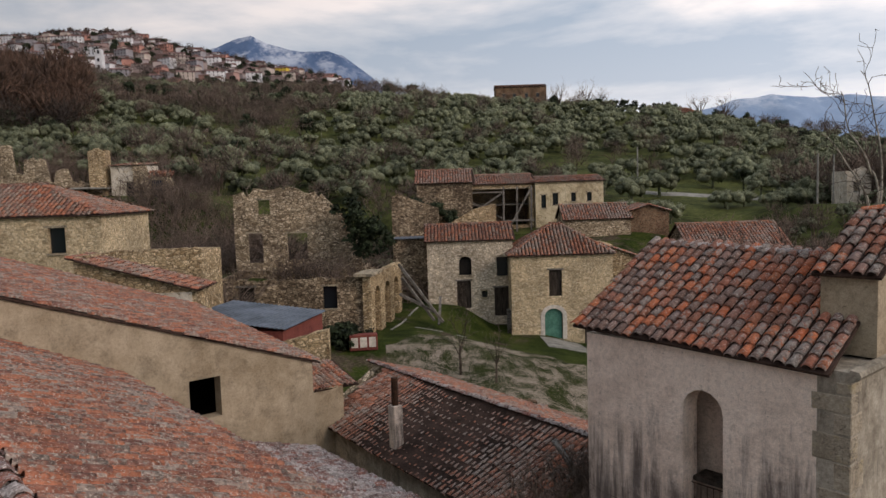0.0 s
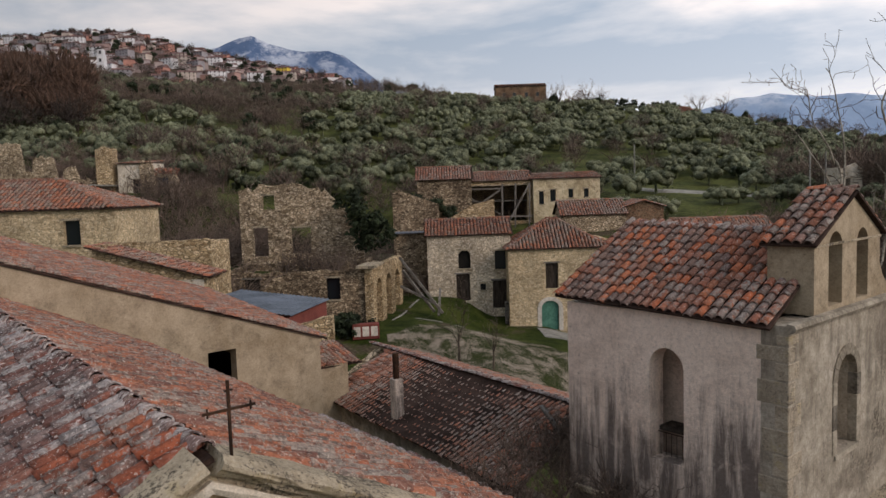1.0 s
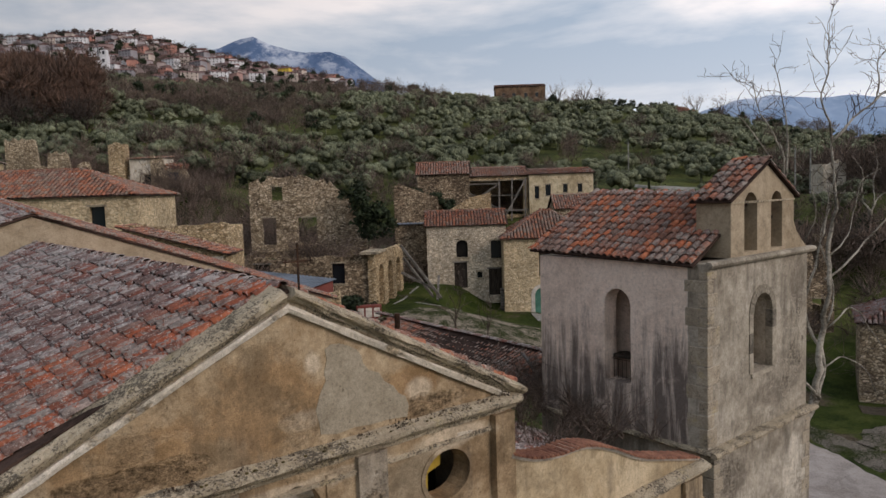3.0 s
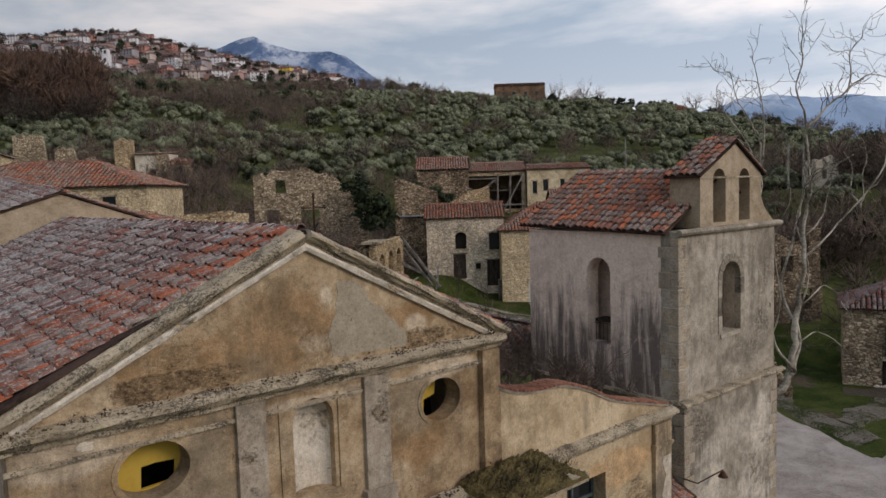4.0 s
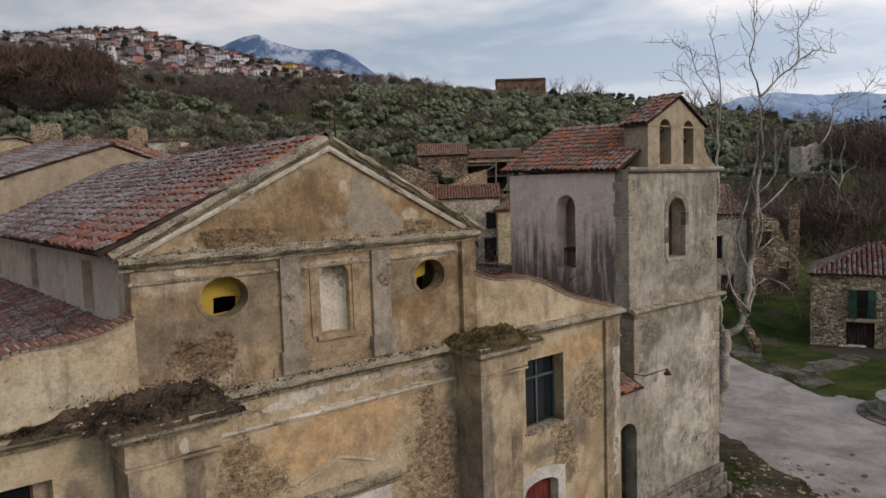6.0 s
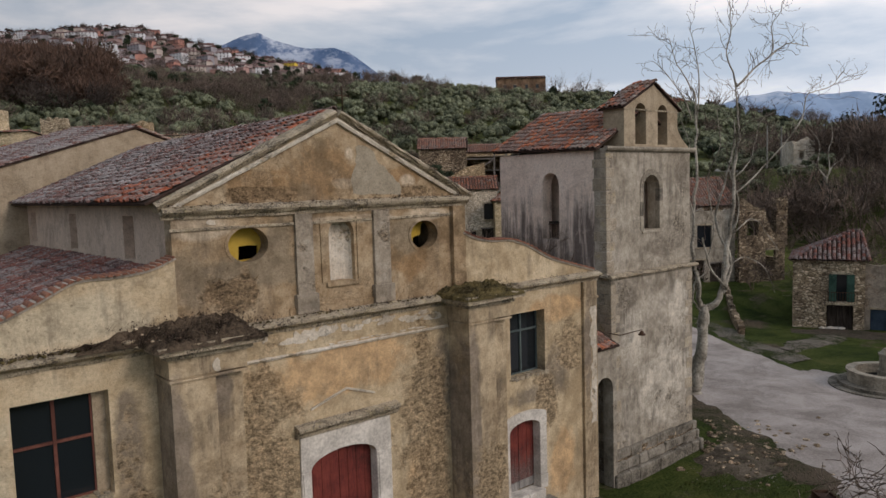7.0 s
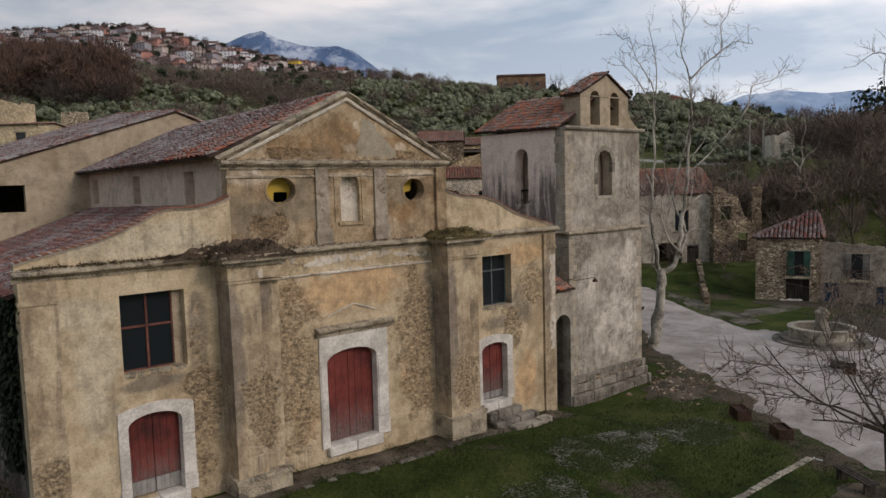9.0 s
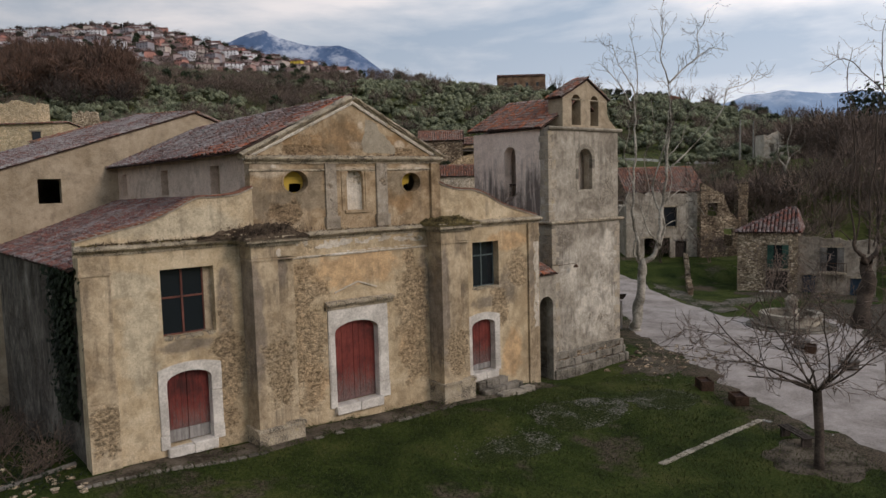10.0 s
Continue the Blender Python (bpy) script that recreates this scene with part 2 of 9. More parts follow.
def tiles_mat(name, tones, lichen, lichen_low=0.55, grey_patch=0.5):
    """Fired clay roof tiles, each of its own tone, with grey and pale lichen."""
    m, nt, b = material(name, 0.88)
    geo, info = nt.nodes.new("ShaderNodeNewGeometry"), nt.nodes.new("ShaderNodeObjectInfo")
    one = maths(nt, "FRACT", maths(nt, "ADD", geo.outputs["Random Per Island"], info.outputs["Random"]))
    n = len(tones)
    col = ramp(nt, [((i + 0.5) / n, c) for i, c in enumerate(tones)], one)
    at_ = geo.outputs["Position"]
    fine, mid_n, big = noise_tex(nt, 30, 5, 0.7, place=at_), noise_tex(nt, 9, 6, 0.75, place=at_), noise_tex(nt, 0.28, 4, 0.6, warp=0.5, place=at_)
    # some tiles are crusted all over with lichen, others nearly clean
    per = maths(nt, "FRACT", maths(nt, "MULTIPLY", one, 7.31))
    crust = maths(nt, "ADD", maths(nt, "ADD", maths(nt, "MULTIPLY", mid_n, 0.65), maths(nt, "MULTIPLY", big, 0.35)), span(nt, per, 0.0, 1.0, -0.075, 0.065))
    col = mixed(nt, maths(nt, "MULTIPLY", span(nt, crust, lichen_low, lichen_low + 0.04), 0.85), col, mixed(nt, fine, lichen, tuple(0.35 * v for v in lichen)))
    soot = span(nt, maths(nt, "ADD", noise_tex(nt, 7, 6, 0.75, off=(4, 4, 4), place=at_), span(nt, maths(nt, "FRACT", maths(nt, "MULTIPLY", one, 3.7)), 0.0, 1.0, -0.06, 0.06)), 0.5, 0.58)
    col = mixed(nt, maths(nt, "MULTIPLY", soot, grey_patch), col, (0.045, 0.035, 0.033))
    flecks = span(nt, noise_tex(nt, 24, 4, 0.75, off=(2, 7, 5), place=at_), 0.58, 0.63)
    col = mixed(nt, maths(nt, "MULTIPLY", flecks, 0.85), col, tuple(1.2 * v for v in lichen))
    col = mixed(nt, 0.7, col, ramp(nt, [(0.36, (0.45, 0.44, 0.44)), (0.5, (1.0, 1.0, 1.0)), (0.63, (1.4, 1.39, 1.37))], noise_tex(nt, 17, 6, 0.78, off=(9, 1, 6), place=at_)), "MULTIPLY")
    nt.links.new(col, b.inputs["Base Color"])
    bump(nt, b, fine, 0.5, 0.015)
    return m


def foliage(name, dark, light, scale=0.6):
    m, nt, b = material(name, 0.75)
    geo = nt.nodes.new("ShaderNodeNewGeometry")
    big = noise_tex(nt, scale * 0.3, 2, 0.5)
    v = maths(nt, "ADD", maths(nt, "MULTIPLY", geo.outputs["Random Per Island"], 0.3), maths(nt, "MULTIPLY", big, 1.1))
    leaf = noise_tex(nt, 7.0, 4, 0.7)
    col = mixed(nt, 0.75, ramp(nt, [(0.4, dark), (1.0, light)], v), ramp(nt, [(0.38, (0.4, 0.4, 0.4)), (0.62, (1.3, 1.3, 1.3))], leaf), "MULTIPLY")
    nt.links.new(col, b.inputs["Base Color"])
    bump(nt, b, leaf, 1.0, 0.25)
    return m


OCHRE = plaster("ochre_plaster", (0.4, 0.3, 0.185), (0.55, 0.43, 0.28), (0.66, 0.54, 0.375), (0.14, 0.11, 0.085), (0.4, 0.295, 0.185), 0.54, 0.5, 0.6, 0.3,
                rough_at=((-1.9, 3.9, 0.95, 2.9), (3.4, 4.4, 0.95, 3.0), (8.9, 3.9, 0.8, 1.1), (-5.3, 3.2, 0.55, 2.6), (4.0, 2.0, 0.5, 1.2), (10.2, 5.6, 0.7, 1.2)),
                warm_at=((0.6, 6.7, 2.6, 0.75), (9.8, 1.4, 0.7, 1.3), (3.1, 3.0, 0.5, 0.9), (-1.6, 2.2, 0.6, 0.9), (9.6, 7.3, 1.6, 0.5)), warm=(0.6, 0.385, 0.205),
                pale_at=((-8.4, 5.0, 0.7, 1.7), (-8.9, 7.0, 1.1, 0.5), (-7.0, 9.0, 2.4, 0.6), (-9.7, 3.0, 0.4, 1.0)), pale=(0.58, 0.5, 0.365),
                grey_at=((4.2, 5.6, 0.5, 1.9), (9.6, 5.0, 0.9, 1.0), (8.2, 4.3, 1.0, 0.4), (-6.9, 4.6, 1.2, 0.25), (-5.3, 5.2, 0.35, 2.2)), grey=(0.2, 0.165, 0.13))
OCHRE_DIRTY = plaster("weathered_upper_plaster", (0.23, 0.155, 0.09), (0.39, 0.28, 0.172), (0.55, 0.43, 0.29), (0.13, 0.1, 0.075), (0.29, 0.2, 0.12), 0.5, 0.65, 0.58, 0.5,
                      rough_at=((-1.6, 11.7, 1.1, 0.2), (3.3, 11.65, 0.8, 0.2), (-2.6, 9.2, 0.9, 0.5)),
                      warm_at=((-1.4, 12.0, 1.3, 0.5), (0.3, 12.3, 1.0, 0.8), (3.0, 12.1, 0.6, 0.3), (3.0, 9.6, 0.9, 0.6)), warm=(0.33, 0.2, 0.1),
                      pale_at=((-3.4, 10.9, 0.9, 0.3), (3.9, 10.95, 1.0, 0.2), (1.5, 10.95, 1.5, 0.12), (1.12, 12.8, 0.17, 0.22), (0.85, 11.93, 0.32, 0.16), (3.15, 11.95, 0.26, 0.2)), pale=(0.64, 0.53, 0.4),
                      grey_at=((-2.0, 9.7, 1.6, 0.5), (-1.2, 10.5, 0.4, 0.8), (2.9, 10.4, 0.5, 0.7), (-3.6, 9.6, 0.5, 0.9)), grey=(0.27, 0.215, 0.15), bloom=0.68)
GREYISH = plaster("greyish_pilaster_plaster", (0.25, 0.205, 0.155), (0.38, 0.32, 0.25), (0.47, 0.41, 0.335), (0.14, 0.115, 0.09), (0.28, 0.215, 0.15), 0.48, 0.6, 0.59, 0.6, bloom=0.6)
GREYP = plaster("grey_tower_plaster", (0.235, 0.2, 0.158), (0.385, 0.34, 0.275), (0.52, 0.465, 0.39), (0.1, 0.085, 0.07), (0.28, 0.24, 0.19), 0.49, 0.7, 0.6, 0.4,
                pale_at=((17.5, 3.0, 2.0, 1.8), (15.0, 5.4, 0.8, 1.2), (18.5, 6.2, 0.7, 1.2)), pale=(0.64, 0.58, 0.49), grey_at=((14.6, 7.0, 0.8, 0.6), (18.9, 12.0, 0.5, 0.8), (17.5, 8.9, 1.6, 0.4)), grey=(0.24, 0.205, 0.165))
# tones lowered to carry the side wall's shade, on top of its stains
SIDEP = plaster("stained_shaded_side_plaster", (0.07, 0.06, 0.05), (0.15, 0.13, 0.108), (0.28, 0.25, 0.21), (0.03, 0.026, 0.022), (0.09, 0.075, 0.06), 0.45, 0.8, 0.54, 0.5)
PINKP = plaster("pinkish_grey_plaster", (0.7, 0.565, 0.47), (0.83, 0.685, 0.58), (0.88, 0.745, 0.64), (0.115, 0.094, 0.088), (0.28, 0.23, 0.2), 0.5, 0.88, 0.72, 0.35, drip=(13.3, 9.2), bloom=0.1)
REPAIR = plaster("smooth_cement_render", (0.28, 0.235, 0.175), (0.35, 0.3, 0.225), (0.4, 0.345, 0.265), (0.2, 0.165, 0.12), (0.27, 0.22, 0.16), 0.52, 0.45, 0.74, 0.5, bloom=0.25)
PLAINP = plaster("plain_pinkish_plaster", (0.54, 0.43, 0.345), (0.63, 0.505, 0.41), (0.69, 0.565, 0.465), (0.33, 0.27, 0.22), (0.46, 0.37, 0.3), 0.64, 0.3, 0.78)
BEIGE = plaster("beige_plaster", (0.32, 0.25, 0.17), (0.41, 0.33, 0.235), (0.475, 0.385, 0.28), (0.2, 0.16, 0.115), (0.27, 0.205, 0.14), 0.57, 0.45, 0.68)
WHITEP = plaster("white_plaster", (0.5, 0.43, 0.34), (0.66, 0.59, 0.49), (0.76, 0.7, 0.61), (0.25, 0.19, 0.13), (0.4, 0.31, 0.2), 0.52, 0.5, 0.57, 1.2)
YELLOW = plain("yellow_inner_plaster", (0.42, 0.27, 0.04), (0.52, 0.36, 0.07), 4)
STONE = rubble("rubble_stone", [(0.2, 0.145, 0.1), (0.64, 0.515, 0.38), (0.38, 0.295, 0.21), (0.78, 0.655, 0.51)], (0.22, 0.175, 0.125), 0.33, gap=0.32, cloud=0.72)
STONE_WARM = rubble("warm_rubble_stone", [(0.31, 0.21, 0.12), (0.68, 0.515, 0.33), (0.48, 0.355, 0.22), (0.8, 0.645, 0.45)], (0.31, 0.235, 0.15), 0.31, gap=0.42, cloud=0.8)
STONE_DARK = rubble("dark_rubble_stone", [(0.14, 0.1, 0.072), (0.44, 0.335, 0.24), (0.26, 0.195, 0.14), (0.62, 0.5, 0.375)], (0.16, 0.125, 0.09), 0.34)
BRICKY = rubble("brick_rubble", [(0.2, 0.11, 0.075), (0.3, 0.17, 0.11), (0.25, 0.16, 0.11), (0.33, 0.22, 0.15)], (0.24, 0.19, 0.14), 0.25)
ASHLAR = plain("rough_grey_ashlar", (0.075, 0.066, 0.053), (0.27, 0.24, 0.198), 5, 0.95, 1.0)
WHITE_STONE = plain("white_limestone", (0.42, 0.385, 0.34), (0.74, 0.69, 0.62), 6, 0.85, 0.35)
LIMESTONE = plain("beige_limestone", (0.19, 0.165, 0.13), (0.43, 0.38, 0.305), 6, 0.88, 0.4)
CORNICE = lichened("weathered_cornice_stone", (0.3, 0.245, 0.175), (0.54, 0.455, 0.335), (0.065, 0.056, 0.046))
TILE = tiles_mat("terracotta_tiles", [(0.46, 0.14, 0.07), (0.19, 0.12, 0.098), (0.27, 0.18, 0.15), (0.14, 0.092, 0.08), (0.56, 0.185, 0.088), (0.24, 0.135, 0.108), (0.4, 0.15, 0.095), (0.23, 0.175, 0.158), (0.5, 0.17, 0.09)], (0.46, 0.41, 0.37), 0.525, 0.32)
TILE_GREY = tiles_mat("lichen_grey_tiles", [(0.24, 0.105, 0.085), (0.16, 0.1, 0.094), (0.3, 0.115, 0.082), (0.23, 0.165, 0.153), (0.12, 0.075, 0.07), (0.28, 0.2, 0.185)], (0.64, 0.59, 0.57), 0.475, 0.5)
TILE_DARK = tiles_mat("dark_maroon_tiles", [(0.24, 0.092, 0.07), (0.15, 0.082, 0.074), (0.29, 0.1, 0.067), (0.18, 0.115, 0.105), (0.12, 0.07, 0.063)], (0.48, 0.42, 0.4), 0.51, 0.35)
TILE_RED = tiles_mat("orange_tiles", [(0.4, 0.145, 0.085), (0.27, 0.115, 0.08), (0.46, 0.165, 0.09), (0.33, 0.16, 0.115), (0.21, 0.1, 0.078)], (0.48, 0.41, 0.35), 0.5, 0.6)
TILE_FRONT = tiles_mat("red_verge_tiles", [(0.42, 0.12, 0.065), (0.27, 0.105, 0.075), (0.46, 0.145, 0.078), (0.2, 0.11, 0.092), (0.36, 0.115, 0.07), (0.26, 0.16, 0.135)], (0.52, 0.46, 0.42), 0.5, 0.4)
TILE_BROWN = tiles_mat("brown_tiles", [(0.36, 0.155, 0.105), (0.5, 0.205, 0.13), (0.22, 0.12, 0.095), (0.56, 0.22, 0.135), (0.42, 0.3, 0.25), (0.3, 0.14, 0.1)], (0.6, 0.52, 0.46), 0.5, 0.4)
# near-black bed: the shade between the tiles is put into its colour
BED = plain("dark_bed_gap_shade", (0.022, 0.014, 0.011), (0.08, 0.05, 0.04), 6, 0.95, 0.6)
MORTAR = plain("pale_lime_mortar", (0.26, 0.22, 0.18), (0.5, 0.44, 0.37), 8, 0.95, 0.5)
COPING = plain("brick_coping", (0.16, 0.07, 0.05), (0.36, 0.17, 0.11), 9, 0.9, 0.6)


def door_paint():
    """Old red paint, bleached and worn to grey wood towards the foot."""
    m, nt, b = material("faded_red_door_paint", 0.65)
    grain, cloud, fine = noise_tex(nt, 7, 6, 0.7, (5, 5, 0.35)), noise_tex(nt, 1.1, 5, 0.65), noise_tex(nt, 30, 4, 0.7, (2, 2, 0.4))
    col = ramp(nt, [(0.38, (0.05, 0.012, 0.01)), (0.5, (0.14, 0.026, 0.02)), (0.64, (0.23, 0.05, 0.037))], maths(nt, "ADD", maths(nt, "MULTIPLY", grain, 0.4), maths(nt, "MULTIPLY", cloud, 0.6)))
    co, sep = nt.nodes.new("ShaderNodeTexCoord"), nt.nodes.new("ShaderNodeSeparateXYZ")
    nt.links.new(co.outputs["Object"], sep.inputs[0])
    low = maths(nt, "ADD", sep.outputs["Z"], maths(nt, "MULTIPLY", maths(nt, "SUBTRACT", grain, 0.5), 4.5))
    col = mixed(nt, maths(nt, "MULTIPLY", span(nt, low, 2.3, 1.2), 0.8), col, ramp(nt, [(0.4, (0.07, 0.045, 0.04)), (0.6, (0.22, 0.17, 0.155))], fine))
    nt.links.new(col, b.inputs["Base Color"])
    bump(nt, b, maths(nt, "ADD", grain, fine), 0.4, 0.01)
    return m


DOOR_RED = door_paint()
DOOR_GREY = plain("bare_grey_wood", (0.17, 0.16, 0.15), (0.34, 0.32, 0.3), 6, 0.85, 0.4, stretch=(6, 6, 0.5))
TEAL_FRAME = plain("grey_green_frame_paint", (0.045, 0.065, 0.065), (0.11, 0.14, 0.135), 7, 0.7)
RUST_FRAME = plain("red_brown_frame_paint", (0.1, 0.035, 0.025), (0.2, 0.075, 0.055), 7, 0.7)
WOOD = plain("old_grey_timber", (0.08, 0.07, 0.06), (0.24, 0.22, 0.2), 6, 0.9, 0.4, stretch=(1, 1, 1))
GREEN_PAINT = plain("green_door_paint", (0.03, 0.12, 0.09), (0.09, 0.25, 0.19), 6, 0.7)
# near-black that stands in for the shade inside openings
DARK = plain("interior_shade", (0.008, 0.008, 0.008), (0.02, 0.018, 0.016), 3, 0.95)
SHUTTER = plain("dark_green_shutter_paint", (0.012, 0.04, 0.03), (0.04, 0.1, 0.075), 6, 0.7)
DARKWOOD = plain("dark_weathered_wood", (0.02, 0.016, 0.013), (0.075, 0.06, 0.05), 6, 0.9, 0.4, stretch=(5, 5, 0.6))
IRON = plain("rusty_iron", (0.03, 0.018, 0.013), (0.1, 0.05, 0.03), 12, 0.7, 0.3, 0.6)
ZINC = plain("blue_grey_sheet_metal", (0.05, 0.065, 0.085), (0.15, 0.18, 0.22), 3, 0.5, 0.15, 0.4)
REDWALL = plain("red_painted_wall", (0.13, 0.03, 0.025), (0.22, 0.06, 0.045), 4, 0.8)
MOSS = plain("moss", (0.025, 0.021, 0.011), (0.15, 0.115, 0.05), 10, 0.98, 1.0)
BRUSH = foliage("dead_brown_weeds", (0.03, 0.019, 0.013), (0.13, 0.082, 0.055), 3.0)
MOSS_LEAF = foliage("mossy_weeds", (0.035, 0.028, 0.012), (0.17, 0.13, 0.06), 3.0)
DEBRIS = plain("crumbled_debris", (0.014, 0.01, 0.007), (0.13, 0.095, 0.066), 9, 0.98, 1.0)
OLIVE = foliage("olive_leaves", (0.03, 0.039, 0.018), (0.3, 0.325, 0.2))
DARKLEAF = foliage("dark_evergreen_leaves", (0.008, 0.015, 0.007), (0.04, 0.06, 0.024))
GRASS_BLADE = foliage("grass_blades", (0.022, 0.036, 0.008), (0.1, 0.118, 0.034), 2.0)
REDLEAF = foliage("russet_winter_leaves", (0.06, 0.038, 0.028), (0.2, 0.115, 0.08))
CREAM = plaster("cream_house_plaster", (0.4, 0.32, 0.2), (0.62, 0.52, 0.345), (0.72, 0.63, 0.45), (0.2, 0.15, 0.1), (0.36, 0.28, 0.18), 0.54, 0.5, 0.58, 0.6)
QUOIN = lichened("weathered_corner_stone", (0.27, 0.225, 0.17), (0.5, 0.43, 0.335), (0.1, 0.085, 0.07), 0.54)
BLUE_PAINT = plain("faded_blue_door_paint", (0.014, 0.03, 0.05), (0.045, 0.07, 0.1), 5, 0.8)
FARP = plaster("grey_brown_house_plaster", (0.2, 0.165, 0.13), (0.34, 0.285, 0.228), (0.5, 0.43, 0.35), (0.09, 0.073, 0.058), (0.25, 0.19, 0.14), 0.48, 0.75, 0.54, 0.5)
BROWNWOOD = plain("reddish_brown_boards", (0.025, 0.016, 0.011), (0.085, 0.05, 0.034), 6, 0.85, 0.4)
TWIG = foliage("grey_brown_twigs", (0.075, 0.054, 0.043), (0.24, 0.175, 0.14))
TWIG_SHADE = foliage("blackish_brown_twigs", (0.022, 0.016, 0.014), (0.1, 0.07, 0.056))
TWIG_PINK = foliage("pale_brown_twigs", (0.11, 0.08, 0.064), (0.34, 0.25, 0.2))
STONE_GREY = rubble("pale_grey_rubble_stone", [(0.38, 0.32, 0.25), (0.74, 0.66, 0.55), (0.54, 0.46, 0.37), (0.86, 0.78, 0.67)], (0.5, 0.43, 0.34), 0.3, gap=0.5, cloud=0.82)
STONE_YELLOW = rubble("yellowish_mortared_stone", [(0.42, 0.32, 0.205), (0.74, 0.61, 0.42), (0.6, 0.48, 0.32), (0.82, 0.7, 0.51)], (0.68, 0.55, 0.38), 0.3, gap=0.5, cloud=0.82)
PILASTER = plaster("stained_pilaster_plaster", (0.33, 0.245, 0.155), (0.5, 0.39, 0.26), (0.62, 0.5, 0.345), (0.11, 0.087, 0.068), (0.36, 0.265, 0.165), 0.48, 0.75, 0.57, 0.3,
                   grey_at=((-4.5, 5.0, 0.35, 2.6), (-3.3, 6.9, 0.3, 0.6), (4.6, 4.6, 0.3, 2.8), (11.2, 5.5, 0.25, 1.6)), grey=(0.25, 0.205, 0.165), rough_at=((-3.6, 3.0, 0.8, 1.4), (5.4, 2.6, 0.7, 1.2), (-9.8, 2.0, 0.5, 1.0)))
TWIG_DARK = foliage("dark_brown_twigs", (0.085, 0.062, 0.05), (0.29, 0.21, 0.165))
PLANE_BARK = plain("pale_plane_bark", (0.13, 0.115, 0.09), (0.5, 0.46, 0.39), 4, 0.85, 0.3)
BARK = plain("dark_bark", (0.035, 0.027, 0.022), (0.11, 0.085, 0.068), 6, 0.95, 0.6)

GLASS, _nt, _b = material("dark_window_glass", 0.12)
_b.inputs["Base Color"].default_value = (0.012, 0.016, 0.02, 1)
_b.inputs["Specular IOR Level"].default_value = 0.5


# ---- building helpers ----
EYE0 = Vector((-0.338, -0.296, 0.0))
RIGHT, AHEAD = Vector((0.765, -0.644, 0)), Vector((0.644, 0.765, 0))
VIEW_TURN = math.degrees(math.atan2(-0.644, 0.765))


def V(u, d, z):
    """A place from u to the right of and d ahead of the first eye."""
    return EYE0 + u * RIGHT + d * AHEAD + Vector((0, 0, z))


def part(name, bm, mat, parent=None, label="", kind=""):
    me = bpy.data.meshes.new(name)
    bm.normal_update()
    bm.to_mesh(me)
    bm.free()
    me.materials.append(mat)
    ob = new(name, me)
    ob.parent = parent
    return tagged(ob, label, "", "", kind)


def raw(name, verts, faces, mat, parent=None, label="", kind=""):
    me = bpy.data.meshes.new(name)
    me.from_pydata(verts, [], faces)
    me.materials.append(mat)
    ob = new(name, me)
    ob.parent = parent
    return tagged(ob, label, "", "", kind)


def thing(name, place, label, category, group="", kind=""):
    ob = new(name)
    ob.location = place
    bpy.context.view_layer.update()
    return tagged(ob, label, category, group, kind)


def under(ob, parent):
    """Hang ob, built in world metres, on its thing."""
    ob.parent = parent
    if parent.parent:
        ob.matrix_parent_inverse = Matrix.Identity(4)
        return ob
    m = Matrix.Translation(parent.location) @ parent.rotation_euler.to_matrix().to_4x4()
    ob.matrix_parent_inverse = m.inverted()
    return ob


def boxes(bm, x0, x1, y0, y1, z0, z1, m=None, wob=0.0):
    r = bmesh.ops.create_cube(bm, size=1)["verts"]
    for v in r:
        v.co = Vector(((x0 + x1) / 2 + v.co.x * (x1 - x0), (y0 + y1) / 2 + v.co.y * (y1 - y0), (z0 + z1) / 2 + v.co.z * (z1 - z0)))
        if wob:
            v.co += Vector([random.uniform(-wob, wob) for _ in range(3)])
        if m:
            v.co = m @ v.co
    return r


def box(name, x0, x1, y0, y1, z0, z1, mat, parent=None, label="", bev=0.0, m=None, wob=0.0):
    bm = bmesh.new()
    boxes(bm, x0, x1, y0, y1, z0, z1, m, wob)
    if bev:
        bmesh.ops.bevel(bm, geom=bm.edges[:], offset=bev, segments=1, affect="EDGES")
    ob = part(name, bm, mat, None, label)
    return under(ob, parent) if parent else ob


from mathutils.geometry import tessellate_polygon


def slab_bm(bm, outline, holes, place, ex, ey, en, thick):
    """A plate with an outline and holes through it; en points to its back."""
    loops = [outline] + list(holes)
    flat = [p for loop in loops for p in loop]
    tris = tessellate_polygon([[Vector((a, b, 0)) for a, b in loop] for loop in loops])
    front = [bm.verts.new(place + a * ex + b * ey) for a, b in flat]
    back = [bm.verts.new(place + a * ex + b * ey + thick * en) for a, b in flat]
    for t in tris:
        for vs in ([front[i] for i in t], [back[i] for i in reversed(t)]):
            try:
                bm.faces.new(vs)
            except ValueError:
                pass
    k = 0
    for loop in loops:
        n = len(loop)
        for i in range(n):
            a, b = k + i, k + (i + 1) % n
            try:
                bm.faces.new([front[a], front[b], back[b], back[a]])
            except ValueError:
                pass
        k += n
    bmesh.ops.recalc_face_normals(bm, faces=bm.faces[:])


def slab(name, outline, holes, place, ex, ey, en, thick, mat, parent=None, label=""):
    bm = bmesh.new()
    slab_bm(bm, outline, holes, Vector(place), Vector(ex), Vector(ey), Vector(en), thick)
    ob = part(name, bm, mat, None, label)
    return under(ob, parent) if parent else ob


def rect(x0, x1, z0, z1):
    return [(x0, z0), (x1, z0), (x1, z1), (x0, z1)]


